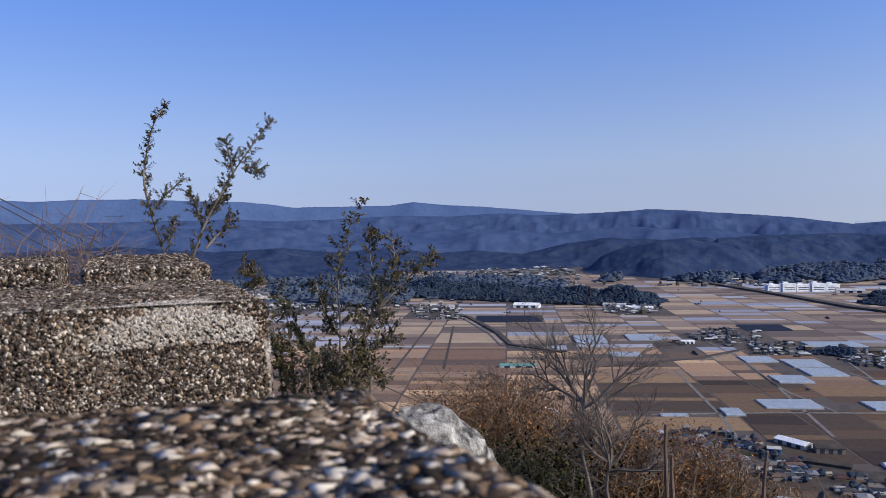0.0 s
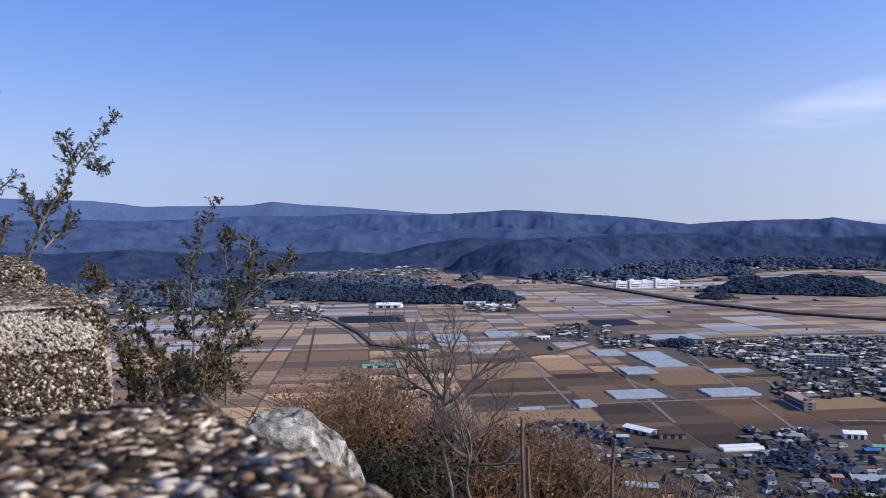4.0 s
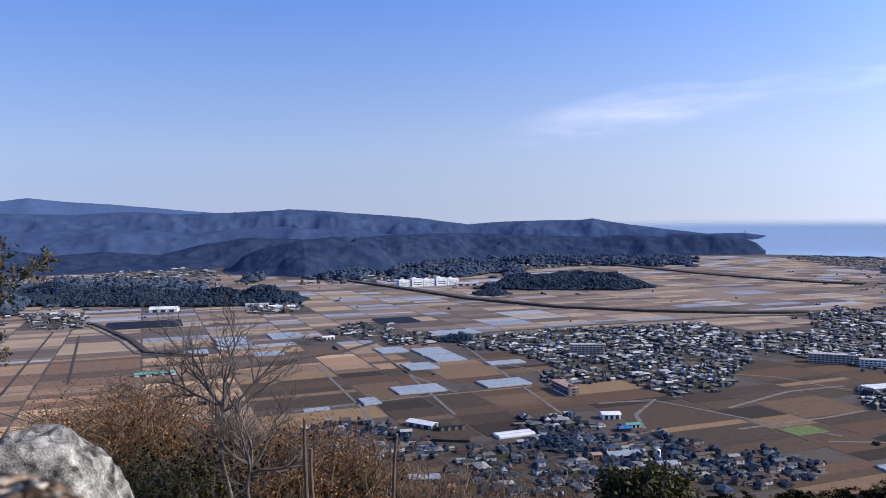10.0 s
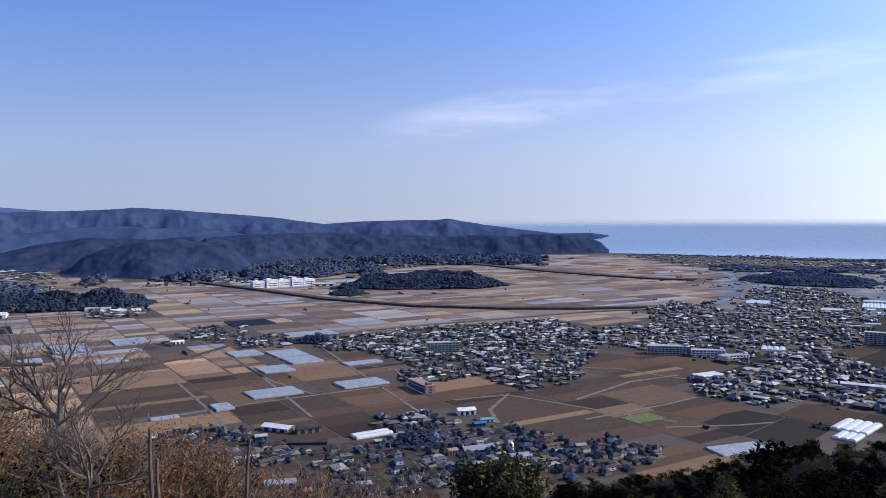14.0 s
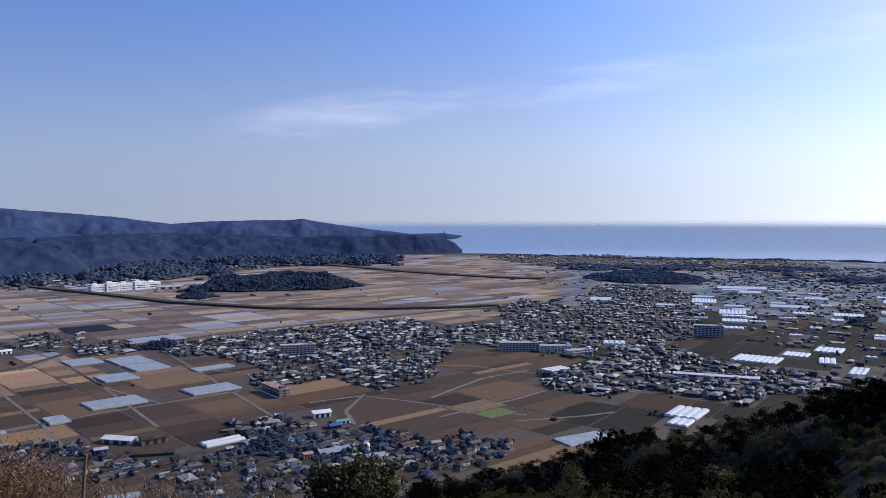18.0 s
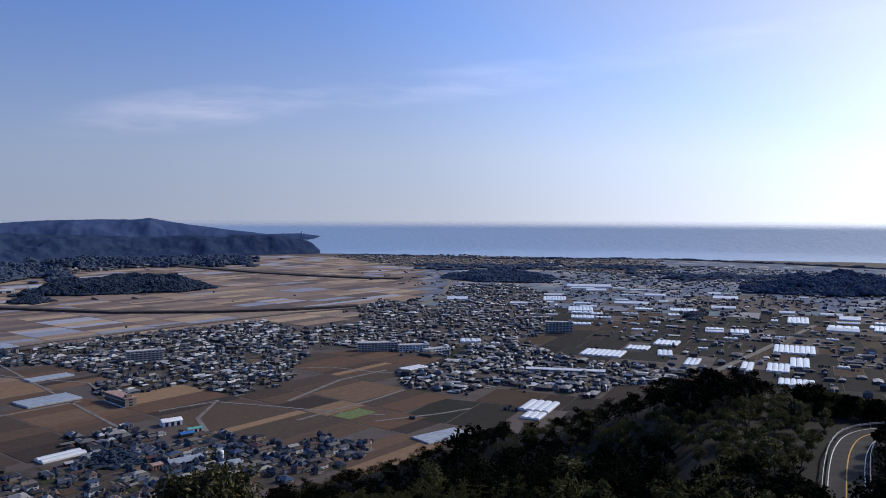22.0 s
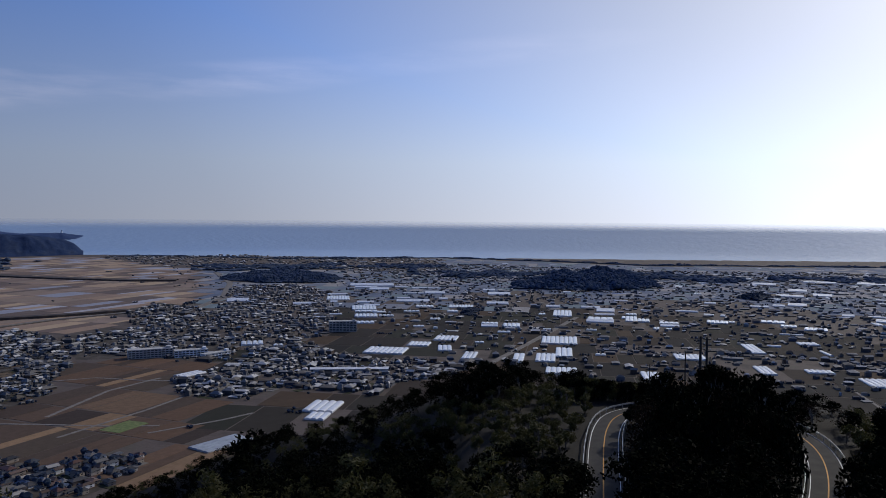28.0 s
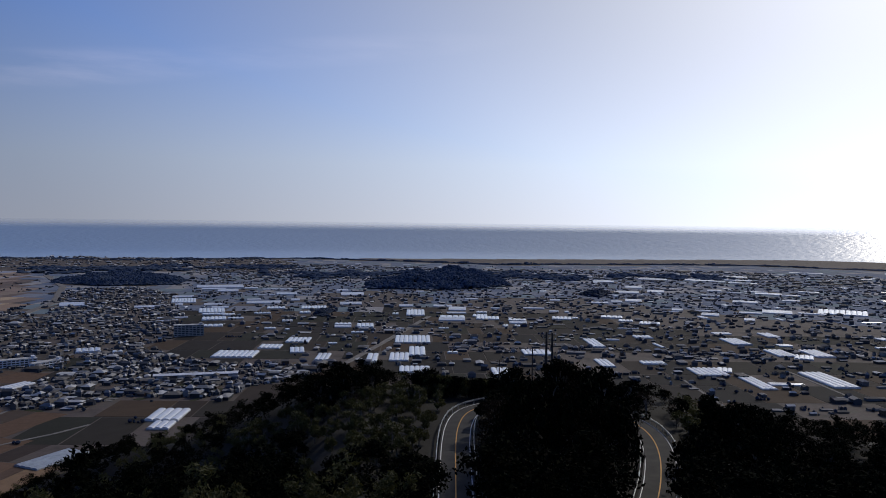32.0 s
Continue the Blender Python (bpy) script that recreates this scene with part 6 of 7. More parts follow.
def parapet_block(s0, s1, inset, width, high, seed, count, span, singles, label, dip=0.0, grain=1.0):
    """One block of the parapet. s0, s1: from where to where along the row; its stones stand proud of the worn cement."""
    g = np.random.default_rng(seed)
    mid = ROW_FOOT + ROW_ALONG * (s0 + s1) / 2 + ROW_IN * (inset + width / 2)
    size = np.array((s1 - s0, width, high))
    base = tagged(new("parapet_block"), label, "concrete block", "blocks of the lookout's parapet")
    rot = Matrix((ROW_ALONG, ROW_IN, (0, 0, 1))).transposed().to_4x4()
    base.matrix_basis = Matrix.Translation((mid.x, mid.y, EYE + TOP + dip - high)) @ rot
    r, rough = 0.028, 0.012
    part("cement", rounded_block(tuple(size), r, 22, seed, rough), CONCRETE, base, smooth=True)
    which = g.random(count)
    p = (g.random((count, 3)) - 0.5) * size
    p[:, 2] = high / 2 - g.random(count) * min(high, 0.36)
    top, front = which < span[0], (which >= span[0]) & (which < span[1])
    side = which >= span[1]
    p[top, 2], p[front, 0], p[side, 1] = high / 2, -size[0] / 2, -width / 2
    n = np.zeros((count, 3))
    n[top, 2], n[front, 0], n[side, 1] = 1, -1, -1
    inner = np.clip(p, -size / 2 + r, size / 2 - r)
    d = p - inner
    length = np.linalg.norm(d, axis=1, keepdims=True)
    n = np.where(length > 1e-6, d / np.maximum(length, 1e-9), n)
    p = inner + n * r
    bump = np.array([noise.noise((x * 9 + seed, y * 9, z * 9)) for x, y, z in p.tolist()])
    p += n * (rough * bump)[:, None]
    big = g.random(count) < 0.2
    s = np.where(big, g.uniform(0.0048, 0.0095, count), g.uniform(0.0018, 0.0048, count)) * grain
    ref = np.where(np.abs(n[:, 2:3]) < 0.8, np.array([[0, 0, 1.0]]), np.array([[1.0, 0, 0]]))
    u = np.cross(n, ref)
    u /= np.linalg.norm(u, axis=1, keepdims=True)
    w = np.cross(n, u)
    turn = g.uniform(0, 2 * np.pi, count)
    c, q = np.cos(turn)[:, None], np.sin(turn)[:, None]
    u, w = u * c + w * q, w * c - u * q
    shape = STONE[None] * g.uniform(0.35, 1.6, (count, 7, 1)) * s[:, None, None]
    stretch = g.uniform(1.0, 1.7, count)[:, None]
    flat = g.uniform(0.2, 0.65, count)[:, None]
    p -= n * (s * g.uniform(-0.25, 0.1, count))[:, None]
    v = p[:, None] + shape[:, :, :1] * stretch[:, None] * u[:, None] + shape[:, :, 1:2] * w[:, None] + shape[:, :, 2:] * flat[:, None] * n[:, None]
    v[:, :, 2] += high / 2
    lone = np.where(big & top)[0][:singles]
    rest = np.setdiff1d(np.arange(count), lone)
    tris = (STONE_TRIS[None] + 7 * np.arange(len(rest))[:, None, None]).reshape(-1, 3)
    tagged(under("pebble_mass", fast_mesh("pebble_mass", v[rest].reshape(-1, 3), tris, PEBBLE), base), kind="stuff")
    for i in lone:
        under("pebble", fast_mesh("pebble", v[i], STONE_TRIS, PEBBLE_ONE), base)
    return base


def crust(block, long, width, high, seed):
    """Pale lichened chips along the block's worn top edge; down its free side they imitate a lit edge."""
    g = np.random.default_rng(seed)
    n = 15000
    down = 0.075 * g.random(n) ** 1.6
    p = np.stack([np.full(n, -long / 2), (g.random(n) - 0.5) * width, high - 0.004 - down], 1)
    out = np.tile(np.array([[-1.0, 0.0, 0.0]]), (n, 1))
    lip = g.random(n) < 0.4
    p[lip, 0] += 0.01 + 0.09 * g.random(lip.sum()) ** 1.5
    p[lip, 2] = high
    out[lip] = (0, 0, 1)
    # pale chips here put the sunlit upright edge into the colour
    lit_corner = g.random(n) < 0.25
    p[lit_corner] = np.stack([np.full(lit_corner.sum(), -long / 2 + 0.006), -width / 2 + 0.006 + 0.03 * g.random(lit_corner.sum()), high - 0.03 - 0.3 * g.random(lit_corner.sum())], 1)
    out[lit_corner] = np.array((-0.7, -0.7, 0)) * np.ones((lit_corner.sum(), 1))
    edge = (~lip) & (~lit_corner) & (down < 0.028)
    p[edge, 0] += 0.028 - np.sqrt(np.maximum(0.0, 0.028 ** 2 - (0.028 - down[edge]) ** 2))
    wear = np.array([noise.noise((y * 7, z * 9, x * 5 + seed)) for x, y, z in p.tolist()])
    keep = wear > -0.28
    p, out = p[keep], out[keep]
    n = len(p)
    s = g.uniform(0.0012, 0.0042, n)
    shape = STONE[None] * g.uniform(0.5, 1.5, (n, 7, 1)) * s[:, None, None]
    turned = shape[:, :, [2, 0, 1]] * np.array([0.5, 1.0, 1.0])
    turned = np.where(np.abs(out[:, None, 2:3]) > 0.5, shape * np.array([1.0, 1.0, 0.5]), turned)
    v = p[:, None] + turned
    tris = (STONE_TRIS[None] + 7 * np.arange(n)[:, None, None]).reshape(-1, 3)
    tagged(under("crust", fast_mesh("crust", v.reshape(-1, 3), tris, CRUST), block, None, "pale lichened crust on the worn edge and painted lit side edge"), kind="stuff")


parapet_block(-1.25, 0.008, -0.018, 0.655, 0.62, 3, 92000, (0.92, 0.92), 240, "weathered pebbly concrete parapet block under the camera", 0.010, 0.82)
worn = parapet_block(0.87, 1.62, -0.085, 0.70, 0.62, 5, 90000, (0.42, 0.86), 40, "grey pebbly concrete parapet block with worn edges", 0.012, 0.44)
crust(worn, 0.75, 0.70, 0.62, 31)
parapet_block(1.88, 2.85, -0.085, 0.39, 0.62, 8, 26000, (0.5, 0.85), 0, "pebbly concrete parapet block further along the row", 0.045, 0.6)
parapet_block(3.29, 4.2, 0.45, 0.60, 0.66, 9, 15000, (0.4, 0.85), 0, "pebbly concrete parapet block at the row's end", 0.0)
wall_mid = ROW_FOOT + ROW_ALONG * 1.45 + ROW_IN * 0.37
wall = tagged(new("parapet_wall"), "low pebbly concrete wall carrying the blocks", "wall", kind="structure")
wall.matrix_basis = Matrix.Translation((wall_mid.x, wall_mid.y, EYE + TOP - 0.60 - 1.1)) @ Matrix((ROW_ALONG, ROW_IN, (0, 0, 1))).transposed().to_4x4()
part("cement", rounded_block((5.9, 0.95, 1.1), 0.04, 14, 2, 0.015), CONCRETE, wall, smooth=True)


def boulder(az, d, top_el, size, seed, label):
    top = sight(az, top_el, d)
    bm = bmesh.new()
    bmesh.ops.create_icosphere(bm, subdivisions=5, radius=1.0)
    cuts = [(Vector((0.86, -0.25, 0.42)).normalized(), 0.80), (Vector((-0.7, 0.2, 0.7)).normalized(), 0.82), (Vector((0.1, 0.05, 1)).normalized(), 0.86), (Vector((-0.1, -0.9, 0.4)).normalized(), 0.78),
            (Vector((0.6, 0.1, 0.8)).normalized(), 0.84), (Vector((0.75, -0.6, 0.1)).normalized(), 0.82)]
    for v in bm.verts:
        p = v.co.copy()
        for n, o in cuts:
            e = p.dot(n) - o
            if e > 0:
                p -= n * e * 0.97
        p += v.co * (0.10 * noise.fractal(v.co * 1.6 + Vector((seed, 0, 0)), 0.9, 2.0, 5) + 0.022 * noise.noise(v.co * 11) - 0.05 * max(0, noise.noise(v.co * 4.5 + Vector((0, seed, 0)))) - 0.03 * max(0.0, 0.22 - abs(noise.noise(v.co * 3.1 + Vector((seed, seed, 0))))) / 0.22 + 0.012 * noise.noise(v.co * 24))
        near = noise.voronoi(v.co * 2.4 + Vector((seed, 0, seed)))[0]
        p -= v.co * (0.055 * max(0.0, 0.10 - (near[1] - near[0])) / 0.10)
        v.co = Vector((p.x * size[0], p.y * size[1], p.z * size[2]))
    high = max(v.co.z for v in bm.verts)
    ob = new("boulder")
    ob.matrix_basis = pose(top.x, top.y, top.z - high, 0, 0, -az)
    tagged(ob, label, "rock")
    part("stone", bm, LIMESTONE, ob, smooth=True)
    return ob


boulder(-43.8, 4.6, -13.3, (0.56, 0.5, 0.62), 3.0, "pale grey limestone boulder below the parapet")


# ---- leafy shrubs ----
def leaf_at(p, along, size, g):
    side = along.cross(Vector((g.gauss(0, 1), g.gauss(0, 1), g.gauss(0, 1)))).normalized()
    a = (along * g.uniform(0.2, 0.8) + side).normalized()
    w = a.cross(along + Vector((0.1, 0.2, 0.3))).normalized()
    n = a.cross(w)
    s = size * g.uniform(0.6, 1.25)
    return [tuple(p), tuple(p + a * s * 0.5 + w * s * 0.24 + n * s * 0.07), tuple(p + a * s), tuple(p + a * s * 0.5 - w * s * 0.24 + n * s * 0.07)], [(0, 1, 2), (0, 2, 3)]


def smooth_line(pts, k=5):
    out = []
    for i in range(len(pts) - 1):
        p0, p1, p2, p3 = pts[max(0, i - 1)], pts[i], pts[i + 1], pts[min(len(pts) - 1, i + 2)]
        for j in range(k):
            t = j / k
            out.append(0.5 * (2 * p1 + (p2 - p0) * t + (2 * p0 - 5 * p1 + 4 * p2 - p3) * t * t + (3 * p1 - p0 - 3 * p2 + p3) * t ** 3))
    out.append(pts[-1])
    return out


def leafy_shrub(stems, d, seed, label, leaf, dense, twig, foot_drop):
    """An upright shrub. stems: lines of heading and elevation, with a depth offset; twigs with small leaves all along."""
    g = random.Random(seed)
    first = sight(*stems[0][1][0], d)
    base = tagged(new("shrub"), label, "shrub")
    foot = Vector((first.x, first.y, terrain(first.x, first.y) - 0.05))
    base.matrix_basis = Matrix.Translation(foot)
    leaves = []
    for off, line, bare in stems:
        pts = smooth_line([sight(a, e, d + off + 0.12 * noise.noise((a, e, seed))) - foot for a, e in line])
        if off >= 0 and foot_drop and line is stems[0][1] or bare < 0:
            pts = [Vector((pts[0].x * 0.5, pts[0].y * 0.5, -0.05))] + pts
        n = len(pts)
        bits = [tube(pts, [0.007 * (1 - 0.8 * i / n) + 0.0012 for i in range(n)], 5)]
        for i in range(1, n):
            f = i / n
            if f < abs(bare):
                continue
            way = (pts[i] - pts[i - 1]).normalized()
            for k in range(dense):
                p = pts[i - 1].lerp(pts[i], g.random())
                if g.random() < 0.55:
                    leaves.append(leaf_at(p, way, leaf, g))
            for k in range(3):
                if g.random() < 0.95:
                    side = (way * 0.6 + way.cross(Vector((g.gauss(0, 1), g.gauss(0, 1), g.gauss(0, 1)))).normalized()).normalized()
                    length = twig * g.uniform(0.35, 1.0) * (1 - 0.55 * f)
                    tip = pts[i] + side * length + Vector((0, 0, 0.12 * length))
                    bits.append(tube([pts[i], pts[i].lerp(tip, 0.5) + Vector((0, 0, 0.01)), tip], [0.0022, 0.0016, 0.0008], 4))
                    for q in range(int(length / leaf * 4.2) + 3):
                        leaves.append(leaf_at(pts[i].lerp(tip, g.uniform(0.15, 1.0)), side, leaf, g))
        v, f = gather(bits)
        under("stem", mesh_of("stem", v, f, [BARK]), base)
    v, f = gather(leaves)
    under("foliage", mesh_of("foliage", v, f, [LEAF_SMALL]), base)


# two tall shoots behind the parapet, and the bushier shrub beside it
leafy_shrub([(0.0, [(-61.1, -3.2), (-62.1, 0.2), (-62.7, 2.9), (-62.6, 4.4), (-62.3, 6.1), (-61.8, 7.5), (-61.2, 8.4)], 0.12),
             (0.05, [(-62.4, 0.9), (-61.5, 2.1), (-60.2, 3.3)], 0.1), (0.0, [(-61.4, -1.6), (-61.0, -0.6), (-60.8, 0.6)], 0.1)],
            5.0, 1, "thin upright shoot with small dark leaves against the sky", 0.017, 4, 0.10, True)
leafy_shrub([(0.0, [(-60.0, -3.2), (-59.0, -0.3), (-57.8, 2.1), (-56.6, 4.1), (-55.4, 5.8), (-54.2, 7.4)], 0.08), (0.05, [(-59.0, 0.1), (-59.3, 1.3), (-59.7, 2.4)], 0.1),
             (-0.05, [(-56.8, 3.7), (-57.0, 4.8), (-57.3, 6.0)], 0.1), (0.0, [(-58.8, -1.5), (-57.7, -0.3), (-56.9, 0.7)], 0.1), (0.1, [(-56.2, 4.1), (-55.5, 4.2), (-54.9, 3.9)], 0.1),
             (0.1, [(-58.6, 0.6), (-57.9, 1.6), (-57.4, 3.0)], 0.1)],
            5.1, 2, "leaning shrub branch with small dark leaves", 0.019, 4, 0.14, True)
EXTRA_STEMS = []
g = random.Random(21)
for i in range(8):
    a0 = -53.6 + 6.2 * i / 7
    a1 = a0 + g.uniform(-1.2, 1.6)
    e1 = g.uniform(-9.5, -5.5)
    EXTRA_STEMS.append((g.uniform(-0.25, 0.25), [(a0, -12.6), ((a0 + a1) / 2 + g.uniform(-0.4, 0.4), (e1 - 12.6) / 2), (a1, e1)], 0.05))
leafy_shrub([(0.0, [(-50.0, -12.4), (-49.5, -8.2), (-49.6, -4.1), (-49.2, -1.3), (-47.8, 1.5)], 0.05), (0.1, [(-49.6, -12.2), (-47.8, -8.3), (-47.0, -5.0), (-47.3, -1.7), (-47.0, -0.9)], 0.05),
             (-0.1, [(-47.8, -8.3), (-46.1, -5.0), (-45.5, -3.0), (-45.6, -1.1)], 0.05), (0.0, [(-47.4, -7.1), (-45.3, -4.7), (-43.6, -3.2), (-42.5, -2.4)], 0.05),
             (0.2, [(-51.2, -12.4), (-51.9, -8.9), (-52.7, -6.9), (-53.9, -4.8)], 0.05), (-0.1, [(-50.4, -12.2), (-51.2, -9.8), (-53.5, -8.1), (-54.1, -8.2)], 0.05),
             (0.1, [(-48.7, -11.6), (-47.2, -8.7), (-45.8, -8.3), (-46.2, -6.7)], 0.05), (0.0, [(-52.8, -12.2), (-53.6, -10.5), (-54.0, -9.6)], 0.05),
             (0.2, [(-54.6, -4.0), (-55.4, -3.7), (-56.2, -3.1)], 0.05), (-0.2, [(-49.8, -10.5), (-48.6, -9.4), (-47.4, -10.4), (-46.4, -11.2)], 0.05),
             (0.15, [(-49.5, -8.2), (-50.6, -6.2), (-51.2, -4.2)], 0.05), (0.0, [(-51.0, -11.8), (-49.0, -10.2), (-48.2, -9.8)], 0.05)] + EXTRA_STEMS,
            5.0, 3, "bushy shrub with small glossy leaves beside the parapet", 0.025, 4, 0.21, True)


# ---- dry bushes and small bare growth on the slope ----
def thicket(az, d, top_el, wide, stems, leafmat, leaves, leafsize, twigmat, label, seed, lean=0.35, inner=0):
    g = random.Random(seed)
    p = spot(az, d)
    z = terrain(p.x, p.y) - 0.1
    high = max(0.6, EYE + d * math.tan(radians(top_el)) - z)
    base = tagged(new("bush"), label, "bush", "bushes on the slope")
    base.matrix_basis = pose(p.x, p.y, z)
    bits, spots_ = [], []
    for i in range(stems):
        a, r = g.uniform(0, 6.28), wide * 0.42 * math.sqrt(g.random())
        foot = Vector((r * 0.8 * math.cos(a), r * 0.8 * math.sin(a), 0))
        b = g.uniform(0, 6.28)
        tip = Vector((foot.x * 1.25 + lean * high * 0.5 * g.random() * math.cos(b), foot.y * 1.25 + lean * high * 0.5 * g.random() * math.sin(b), high * g.uniform(0.5, 1.0)))
        m1 = foot.lerp(tip, 0.4) + Vector((g.gauss(0, 0.06), g.gauss(0, 0.06), 0.05)) * high
        m2 = foot.lerp(tip, 0.75) + Vector((g.gauss(0, 0.06), g.gauss(0, 0.06), 0.03)) * high
        line = smooth_line([foot, m1, m2, tip], 3)
        w = g.uniform(0.005, 0.014) * math.sqrt(high)
        bits.append(tube(line, [w * (1 - 0.85 * k / len(line)) + 0.0015 for k in range(len(line))], 4))
        for k in range(g.randint(2, 4) + (2 if leafsize < 0.02 else 0)):
            q = line[g.randrange(len(line) // 3, len(line))]
            t = q + Vector((g.gauss(0, 1), g.gauss(0, 1), g.uniform(0.1, 1.2))).normalized() * high * g.uniform(0.1, 0.32)
            c = q.lerp(t, 0.5) + Vector((g.gauss(0, 0.02), g.gauss(0, 0.02), 0.02)) * high
            bits.append(tube([q, c, t], [w * 0.4, w * 0.28, 0.0012], 3))
            spots_ += [c, t, q]
            for e in range(2):
                u = c.lerp(t, g.random())
                x = u + Vector((g.gauss(0, 1), g.gauss(0, 1), g.gauss(0.2, 0.8))).normalized() * high * g.uniform(0.04, 0.14)
                bits.append(tube([u, x], [w * 0.22, 0.001], 3))
                spots_.append(x)
    v, f = gather(bits)
    tagged(under("twig_mass", mesh_of("twig_mass", v, f, [twigmat]), base), kind="stuff")
    leaves = int(leaves * 1.5)
    if leaves:
        blobs = [(tuple(q), (0.10 * high, 0.10 * high, 0.08 * high)) for q in spots_]
        v, f = leaf_quads(g, blobs, leaves, leafsize, 0.2, 1.0)
        under("foliage", mesh_of("foliage", v, f, [leafmat]), base)
    # dark filler leaves imitate the shade inside the bush
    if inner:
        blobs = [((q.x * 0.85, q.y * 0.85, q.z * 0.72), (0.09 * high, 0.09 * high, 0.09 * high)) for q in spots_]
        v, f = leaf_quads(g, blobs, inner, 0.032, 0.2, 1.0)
        under("inner_leaves", mesh_of("inner_leaves", v, f, [LEAF_INNER]), base, None, "inner leaves coloured dark for the shade inside the bush")
    return base


n = 0
for az, d, el, wide, stems, leaves, kind in (
        (-42.0, 11.0, -13.3, 1.1, 60, 1300, "brown"), (-40.0, 10.6, -12.4, 1.4, 90, 2400, "brown"), (-37.9, 11.2, -12.0, 1.5, 100, 3000, "brown"), (-36.0, 11.6, -12.6, 1.4, 90, 2400, "brown"),
        (-34.2, 10.2, -14.2, 1.5, 80, 2000, "brown"), (-37.5, 9.2, -16.2, 1.4, 60, 2400, "green"), (-35.0, 9.0, -16.8, 1.3, 50, 2000, "green"), (-32.6, 9.5, -15.8, 1.2, 60, 1400, "dark"),
        (-30.6, 9.8, -16.0, 1.4, 70, 1600, "dark"), (-28.4, 9.6, -15.7, 1.4, 80, 1500, "russet"), (-26.8, 10.2, -15.2, 1.3, 80, 1700, "russet"), (-25.2, 10.4, -15.3, 1.3, 80, 1700, "russet"),
        (-23.4, 10.0, -16.2, 1.2, 60, 900, "russet"), (-21.5, 12.0, -16.6, 1.5, 50, 300, "bare"), (-19.0, 12.5, -17.2, 1.5, 50, 200, "bare"), (-16.4, 13.0, -17.6, 1.6, 50, 200, "bare"), (-13.8, 13.0, -18.0, 1.6, 45, 160, "bare"),
        (-11.0, 13.2, -18.2, 1.5, 45, 160, "bare"), (-8.0, 13.5, -18.4, 1.5, 40, 160, "bare"), (-3.0, 13.0, -18.0, 0.6, 40, 1500, "leafy"), (-1.5, 13.0, -17.2, 0.7, 50, 2300, "leafy"), (0.2, 13.2, -17.8, 0.6, 36, 1500, "leafy"),
        (-44.5, 12.0, -13.6, 1.2, 40, 200, "bare"), (-68.2, 12.0, -1.0, 1.2, 40, 0, "red"), (-66.2, 11.5, -0.9, 1.0, 40, 0, "red"), (-64.8, 12.0, -1.9, 0.8, 30, 0, "red"), (-69.8, 12.4, -1.8, 0.9, 30, 0, "red")):
    n += 1
    leafmat, size, twigs, label = {"brown": (LEAF_BROWN, 0.017, TWIG_STRAW, "tangled dry brown bush on the slope"), "green": (LEAF_OLIVE, 0.026, BARK, "low green bush under the brown one"),
                                   "dark": (LEAF_DARK, 0.03, TWIG_STRAW, "dark evergreen bush with dry twigs"), "russet": (LEAF_BROWN, 0.017, TWIG_STRAW, "russet dry bush with pale twigs"),
                                   "bare": (LEAF_BROWN, 0.02, TWIG_STRAW, "sparse pale winter twigs on the slope"), "leafy": (LEAF_OLIVE, 0.05, BARK, "olive green leafy bush top"),
                                   "red": (None, 0, BARK_RED, "bare reddish twigs behind the parapet")}[kind]
    if size == 0.017:
        stems, leaves = int(stems * 1.9), int(leaves * 2.4)
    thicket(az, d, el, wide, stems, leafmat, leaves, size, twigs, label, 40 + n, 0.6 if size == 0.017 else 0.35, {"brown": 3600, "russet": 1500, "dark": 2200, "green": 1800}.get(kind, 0))


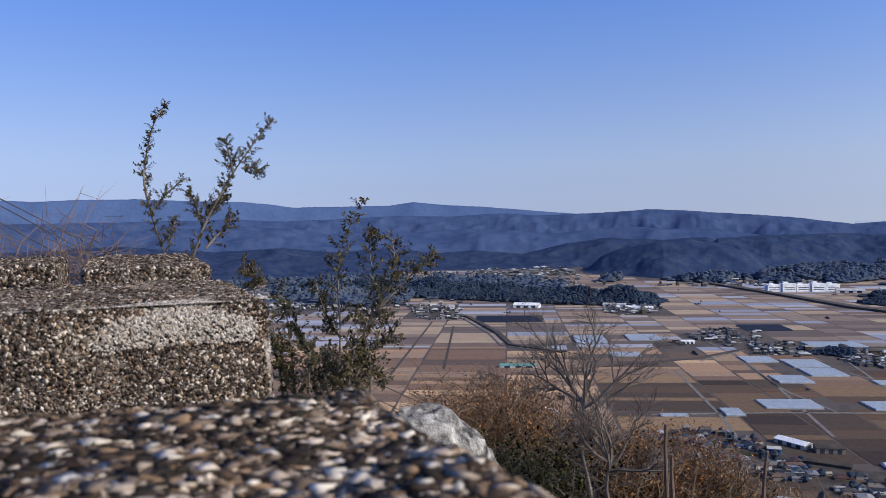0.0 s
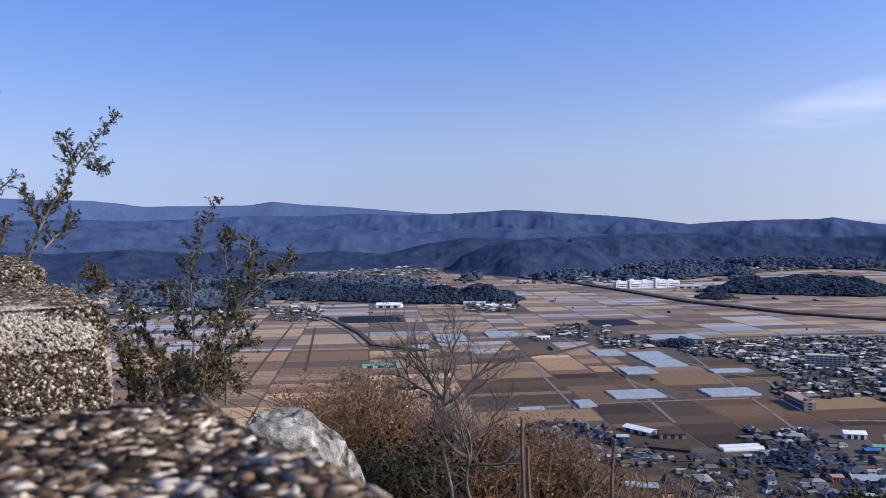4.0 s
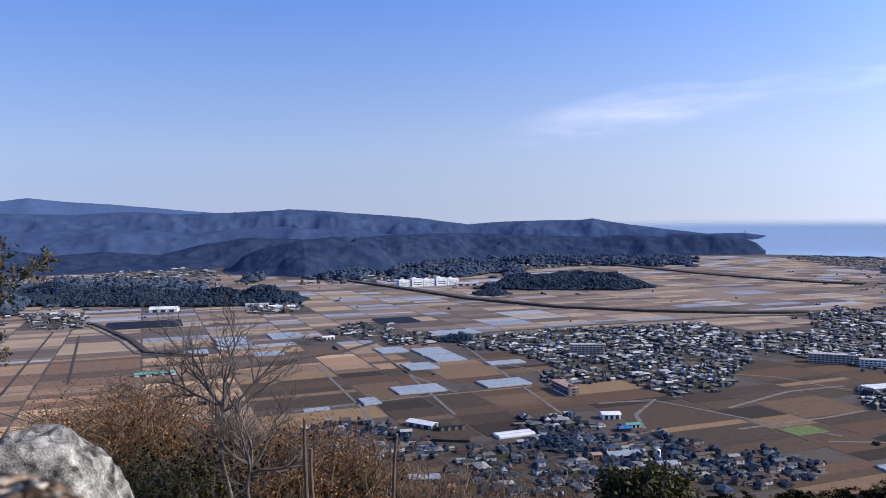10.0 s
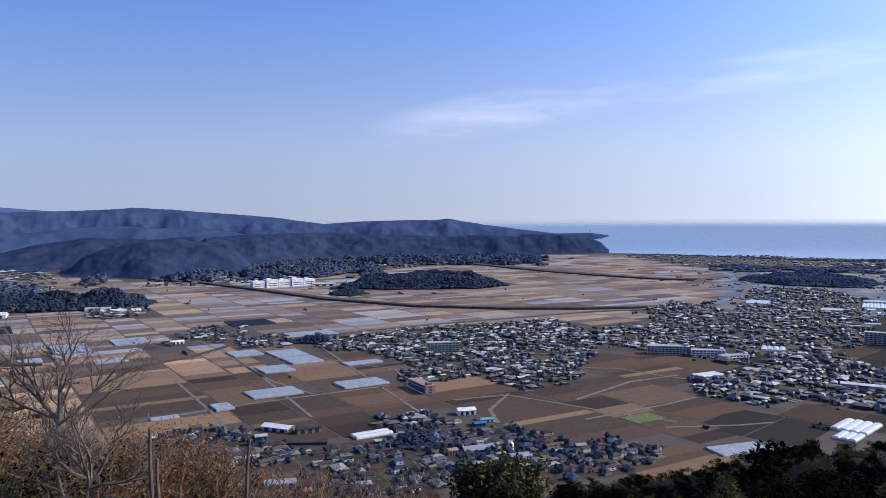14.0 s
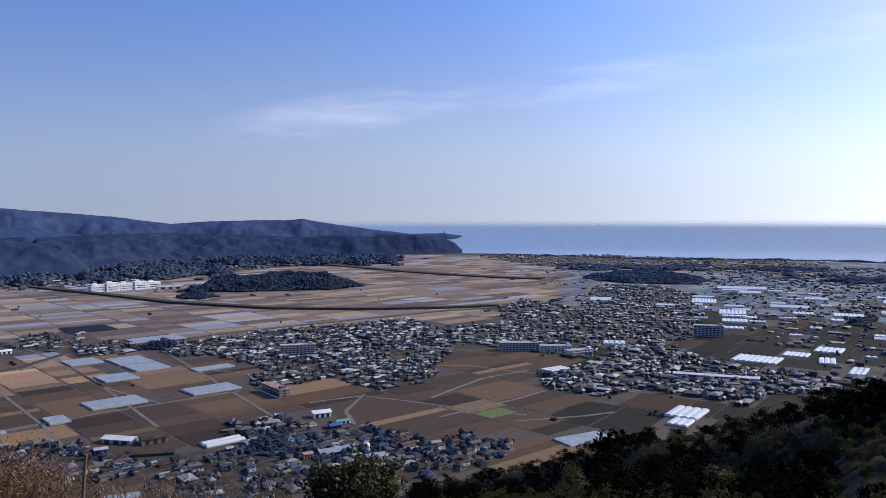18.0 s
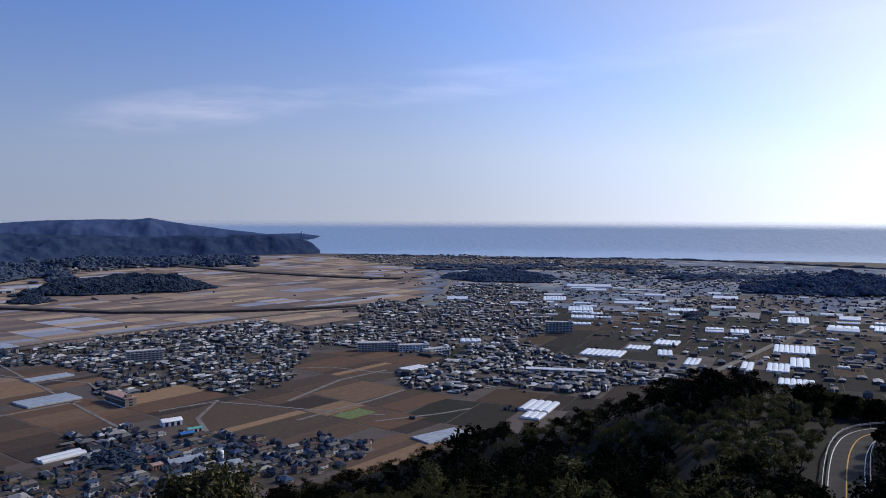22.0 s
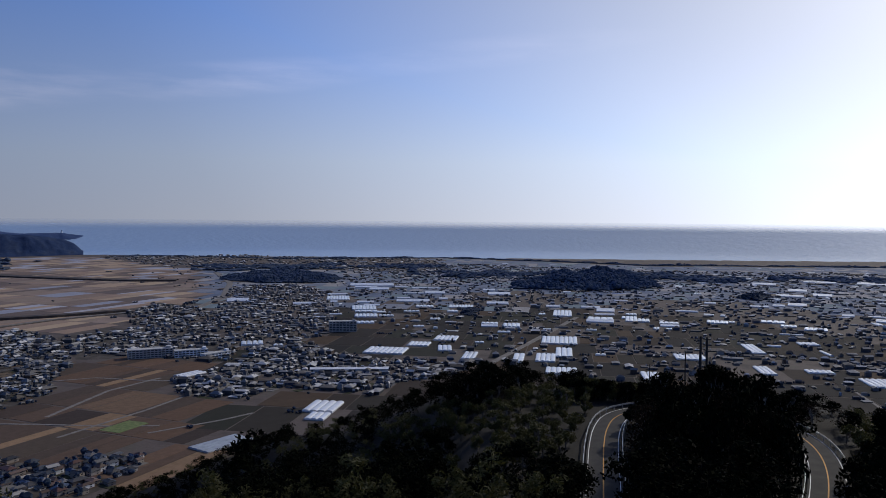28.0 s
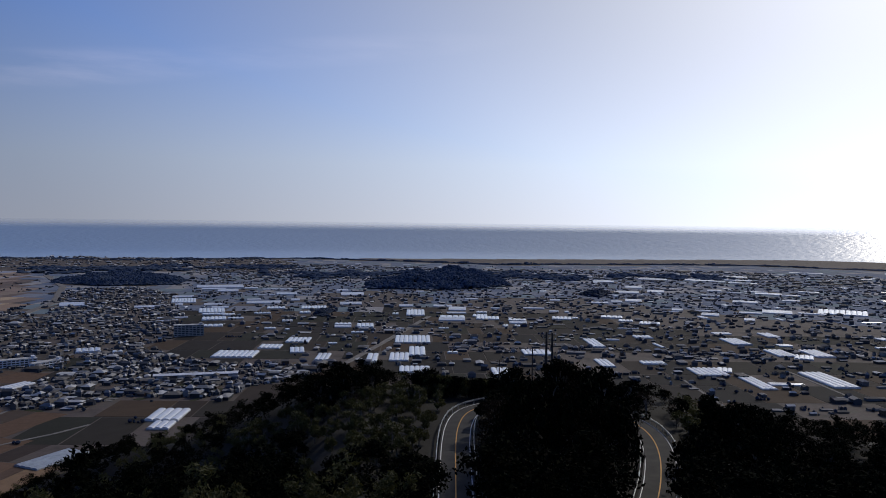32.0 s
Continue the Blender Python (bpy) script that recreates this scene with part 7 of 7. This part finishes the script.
def bare_tree(az, d, fork_el, top_el, seed, label, reach=2.4):
    g = random.Random(seed)
    p = spot(az, d)
    z = terrain(p.x, p.y) - 0.3
    base = tagged(new("bare_tree"), label, "tree")
    base.matrix_basis = pose(p.x, p.y, z)
    fork = EYE + d * math.tan(radians(fork_el)) - z
    top = EYE + d * math.tan(radians(top_el)) - z
    across = Vector((math.cos(radians(az)), -math.sin(radians(az)), 0))
    k0 = d / 30
    trunk = smooth_line([Vector((0, 0, 0)), across * 0.25 * k0 + Vector((0, 0, fork * 0.4)), across * -0.15 * k0 + Vector((0, 0, fork * 0.75)), Vector((0, 0, fork))], 5)
    v, f = tube(trunk, [k0 * (0.085 - 0.03 * i / len(trunk)) for i in range(len(trunk))], 8)
    under("trunk", mesh_of("trunk", v, f, [BARK]), base)

    def grow(bits, p, way, length, r, level):
        pts = [p]
        w = way.copy()
        steps = 5
        for i in range(steps):
            w = (w + Vector((g.gauss(0, 0.16), g.gauss(0, 0.16), g.gauss(0.06, 0.1)))).normalized()
            pts.append(pts[-1] + w * length / steps)
        bits.append(tube(pts, [r * (1 - 0.6 * i / steps) for i in range(steps + 1)], 5 if level < 2 else 3))
        if level < 4:
            for i in range(2, steps + 1):
                for k in range(2 if level else 2):
                    if g.random() < 0.6:
                        side = w.cross(Vector((g.gauss(0, 1), g.gauss(0, 1), g.gauss(0, 1)))).normalized()
                        grow(bits, pts[i], (w * 0.75 + side * g.uniform(0.5, 1.0)).normalized(), length * g.uniform(0.4, 0.62), r * 0.46, level + 1)

    limbs = [(-1.0, 0.75, 1.1), (-0.5, 1.0, 1.0), (-0.1, 1.0, 0.9), (0.4, 1.0, 1.0), (1.0, 0.75, 1.1), (1.0, 0.25, 1.15), (-1.0, 0.3, 0.9)]
    for i, (s, up, k) in enumerate(limbs):
        bits = []
        start = trunk[-1 - (i % 3)]
        way = (across * s + Vector((0, 0, up)) + Vector((g.gauss(0, 0.3), g.gauss(0, 0.3), 0))).normalized()
        grow(bits, start, way, (top - fork) * 0.95 * k, 0.075 * k0, 0)
        v, f = gather(bits)
        under("limb", mesh_of("limb", v, f, [BARK_DARK]), base)
    bits = []
    for i in range(9):
        q = trunk[g.randrange(5, len(trunk) - 3)]
        grow(bits, q, (across * g.choice((-1, 1)) + Vector((0, 0, g.uniform(0.3, 1.0)))).normalized(), k0 * g.uniform(0.8, 2.2), 0.03 * k0, 2)
    v, f = gather(bits)
    tagged(under("twig_mass", mesh_of("twig_mass", v, f, [BARK_DARK]), base), kind="stuff")
    return base


bare_tree(-31.7, 8.6, -12.8, -8.2, 4, "bare grey winter tree with spreading branches")
bare_tree(-29.9, 8.2, -16.8, -13.4, 9, "small bare tree with pale forked stems")
bare_tree(-37.2, 34, -13.8, -11.2, 6, "slender bare tree behind the brown bushes")


def dead_stem(az, d, el, lean, seed):
    g = random.Random(seed)
    top = sight(az, el, d)
    z = terrain(top.x, top.y) - 0.2
    base = tagged(new("dead_stem"), "broken dead stem standing on the slope", "stem", "dead stems on the slope")
    base.matrix_basis = pose(top.x, top.y, z)
    h = top.z - z
    across = Vector((math.cos(radians(az)), -math.sin(radians(az)), 0))
    pts = smooth_line([across * lean + Vector((0, 0, 0)), across * lean * 0.6 + Vector((0.01, 0.0, h * 0.4)), across * lean * 0.2 + Vector((-0.01, 0.01, h * 0.8)), Vector((0, 0, h))], 4)
    v, f = tube(pts, [0.021 - 0.008 * i / len(pts) + g.uniform(-0.002, 0.002) for i in range(len(pts))], 7)
    under("shaft", mesh_of("shaft", v, f, [BARK_RED]), base)
    v, f = tube([pts[-4], pts[-4] + across * 0.05 + Vector((0, 0, 0.10))], [0.008, 0.003], 4)
    under("snag", mesh_of("snag", v, f, [BARK]), base)


dead_stem(-26.0, 7.0, -14.2, 0.0, 1)
dead_stem(-19.3, 7.5, -15.5, -0.1, 2)
dead_stem(-25.6, 7.4, -16.2, 0.02, 3)

# cables running down from the lookout
for a0, e0, a1, e1 in ((-71.24, 2.07, -41.30, -14.00), (-71.26, 1.64, -45.45, -13.28), (-71.29, 0.56, -47.94, -13.12)):
    p, q = sight(a0, e0, 20), sight(a1, e1, 24)
    p, q = p + (p - q) * 0.1, q + (q - p) * 0.06
    line = [p.lerp(q, i / 16) - Vector((0, 0, 0.12 * math.sin(math.pi * i / 16))) for i in range(17)]
    tagged(new("cable", mesh_of("cable", *tube(line, [0.013] * len(line), 6), [CABLE])), "black overhead cable running down past the parapet", "cable", "overhead cables")
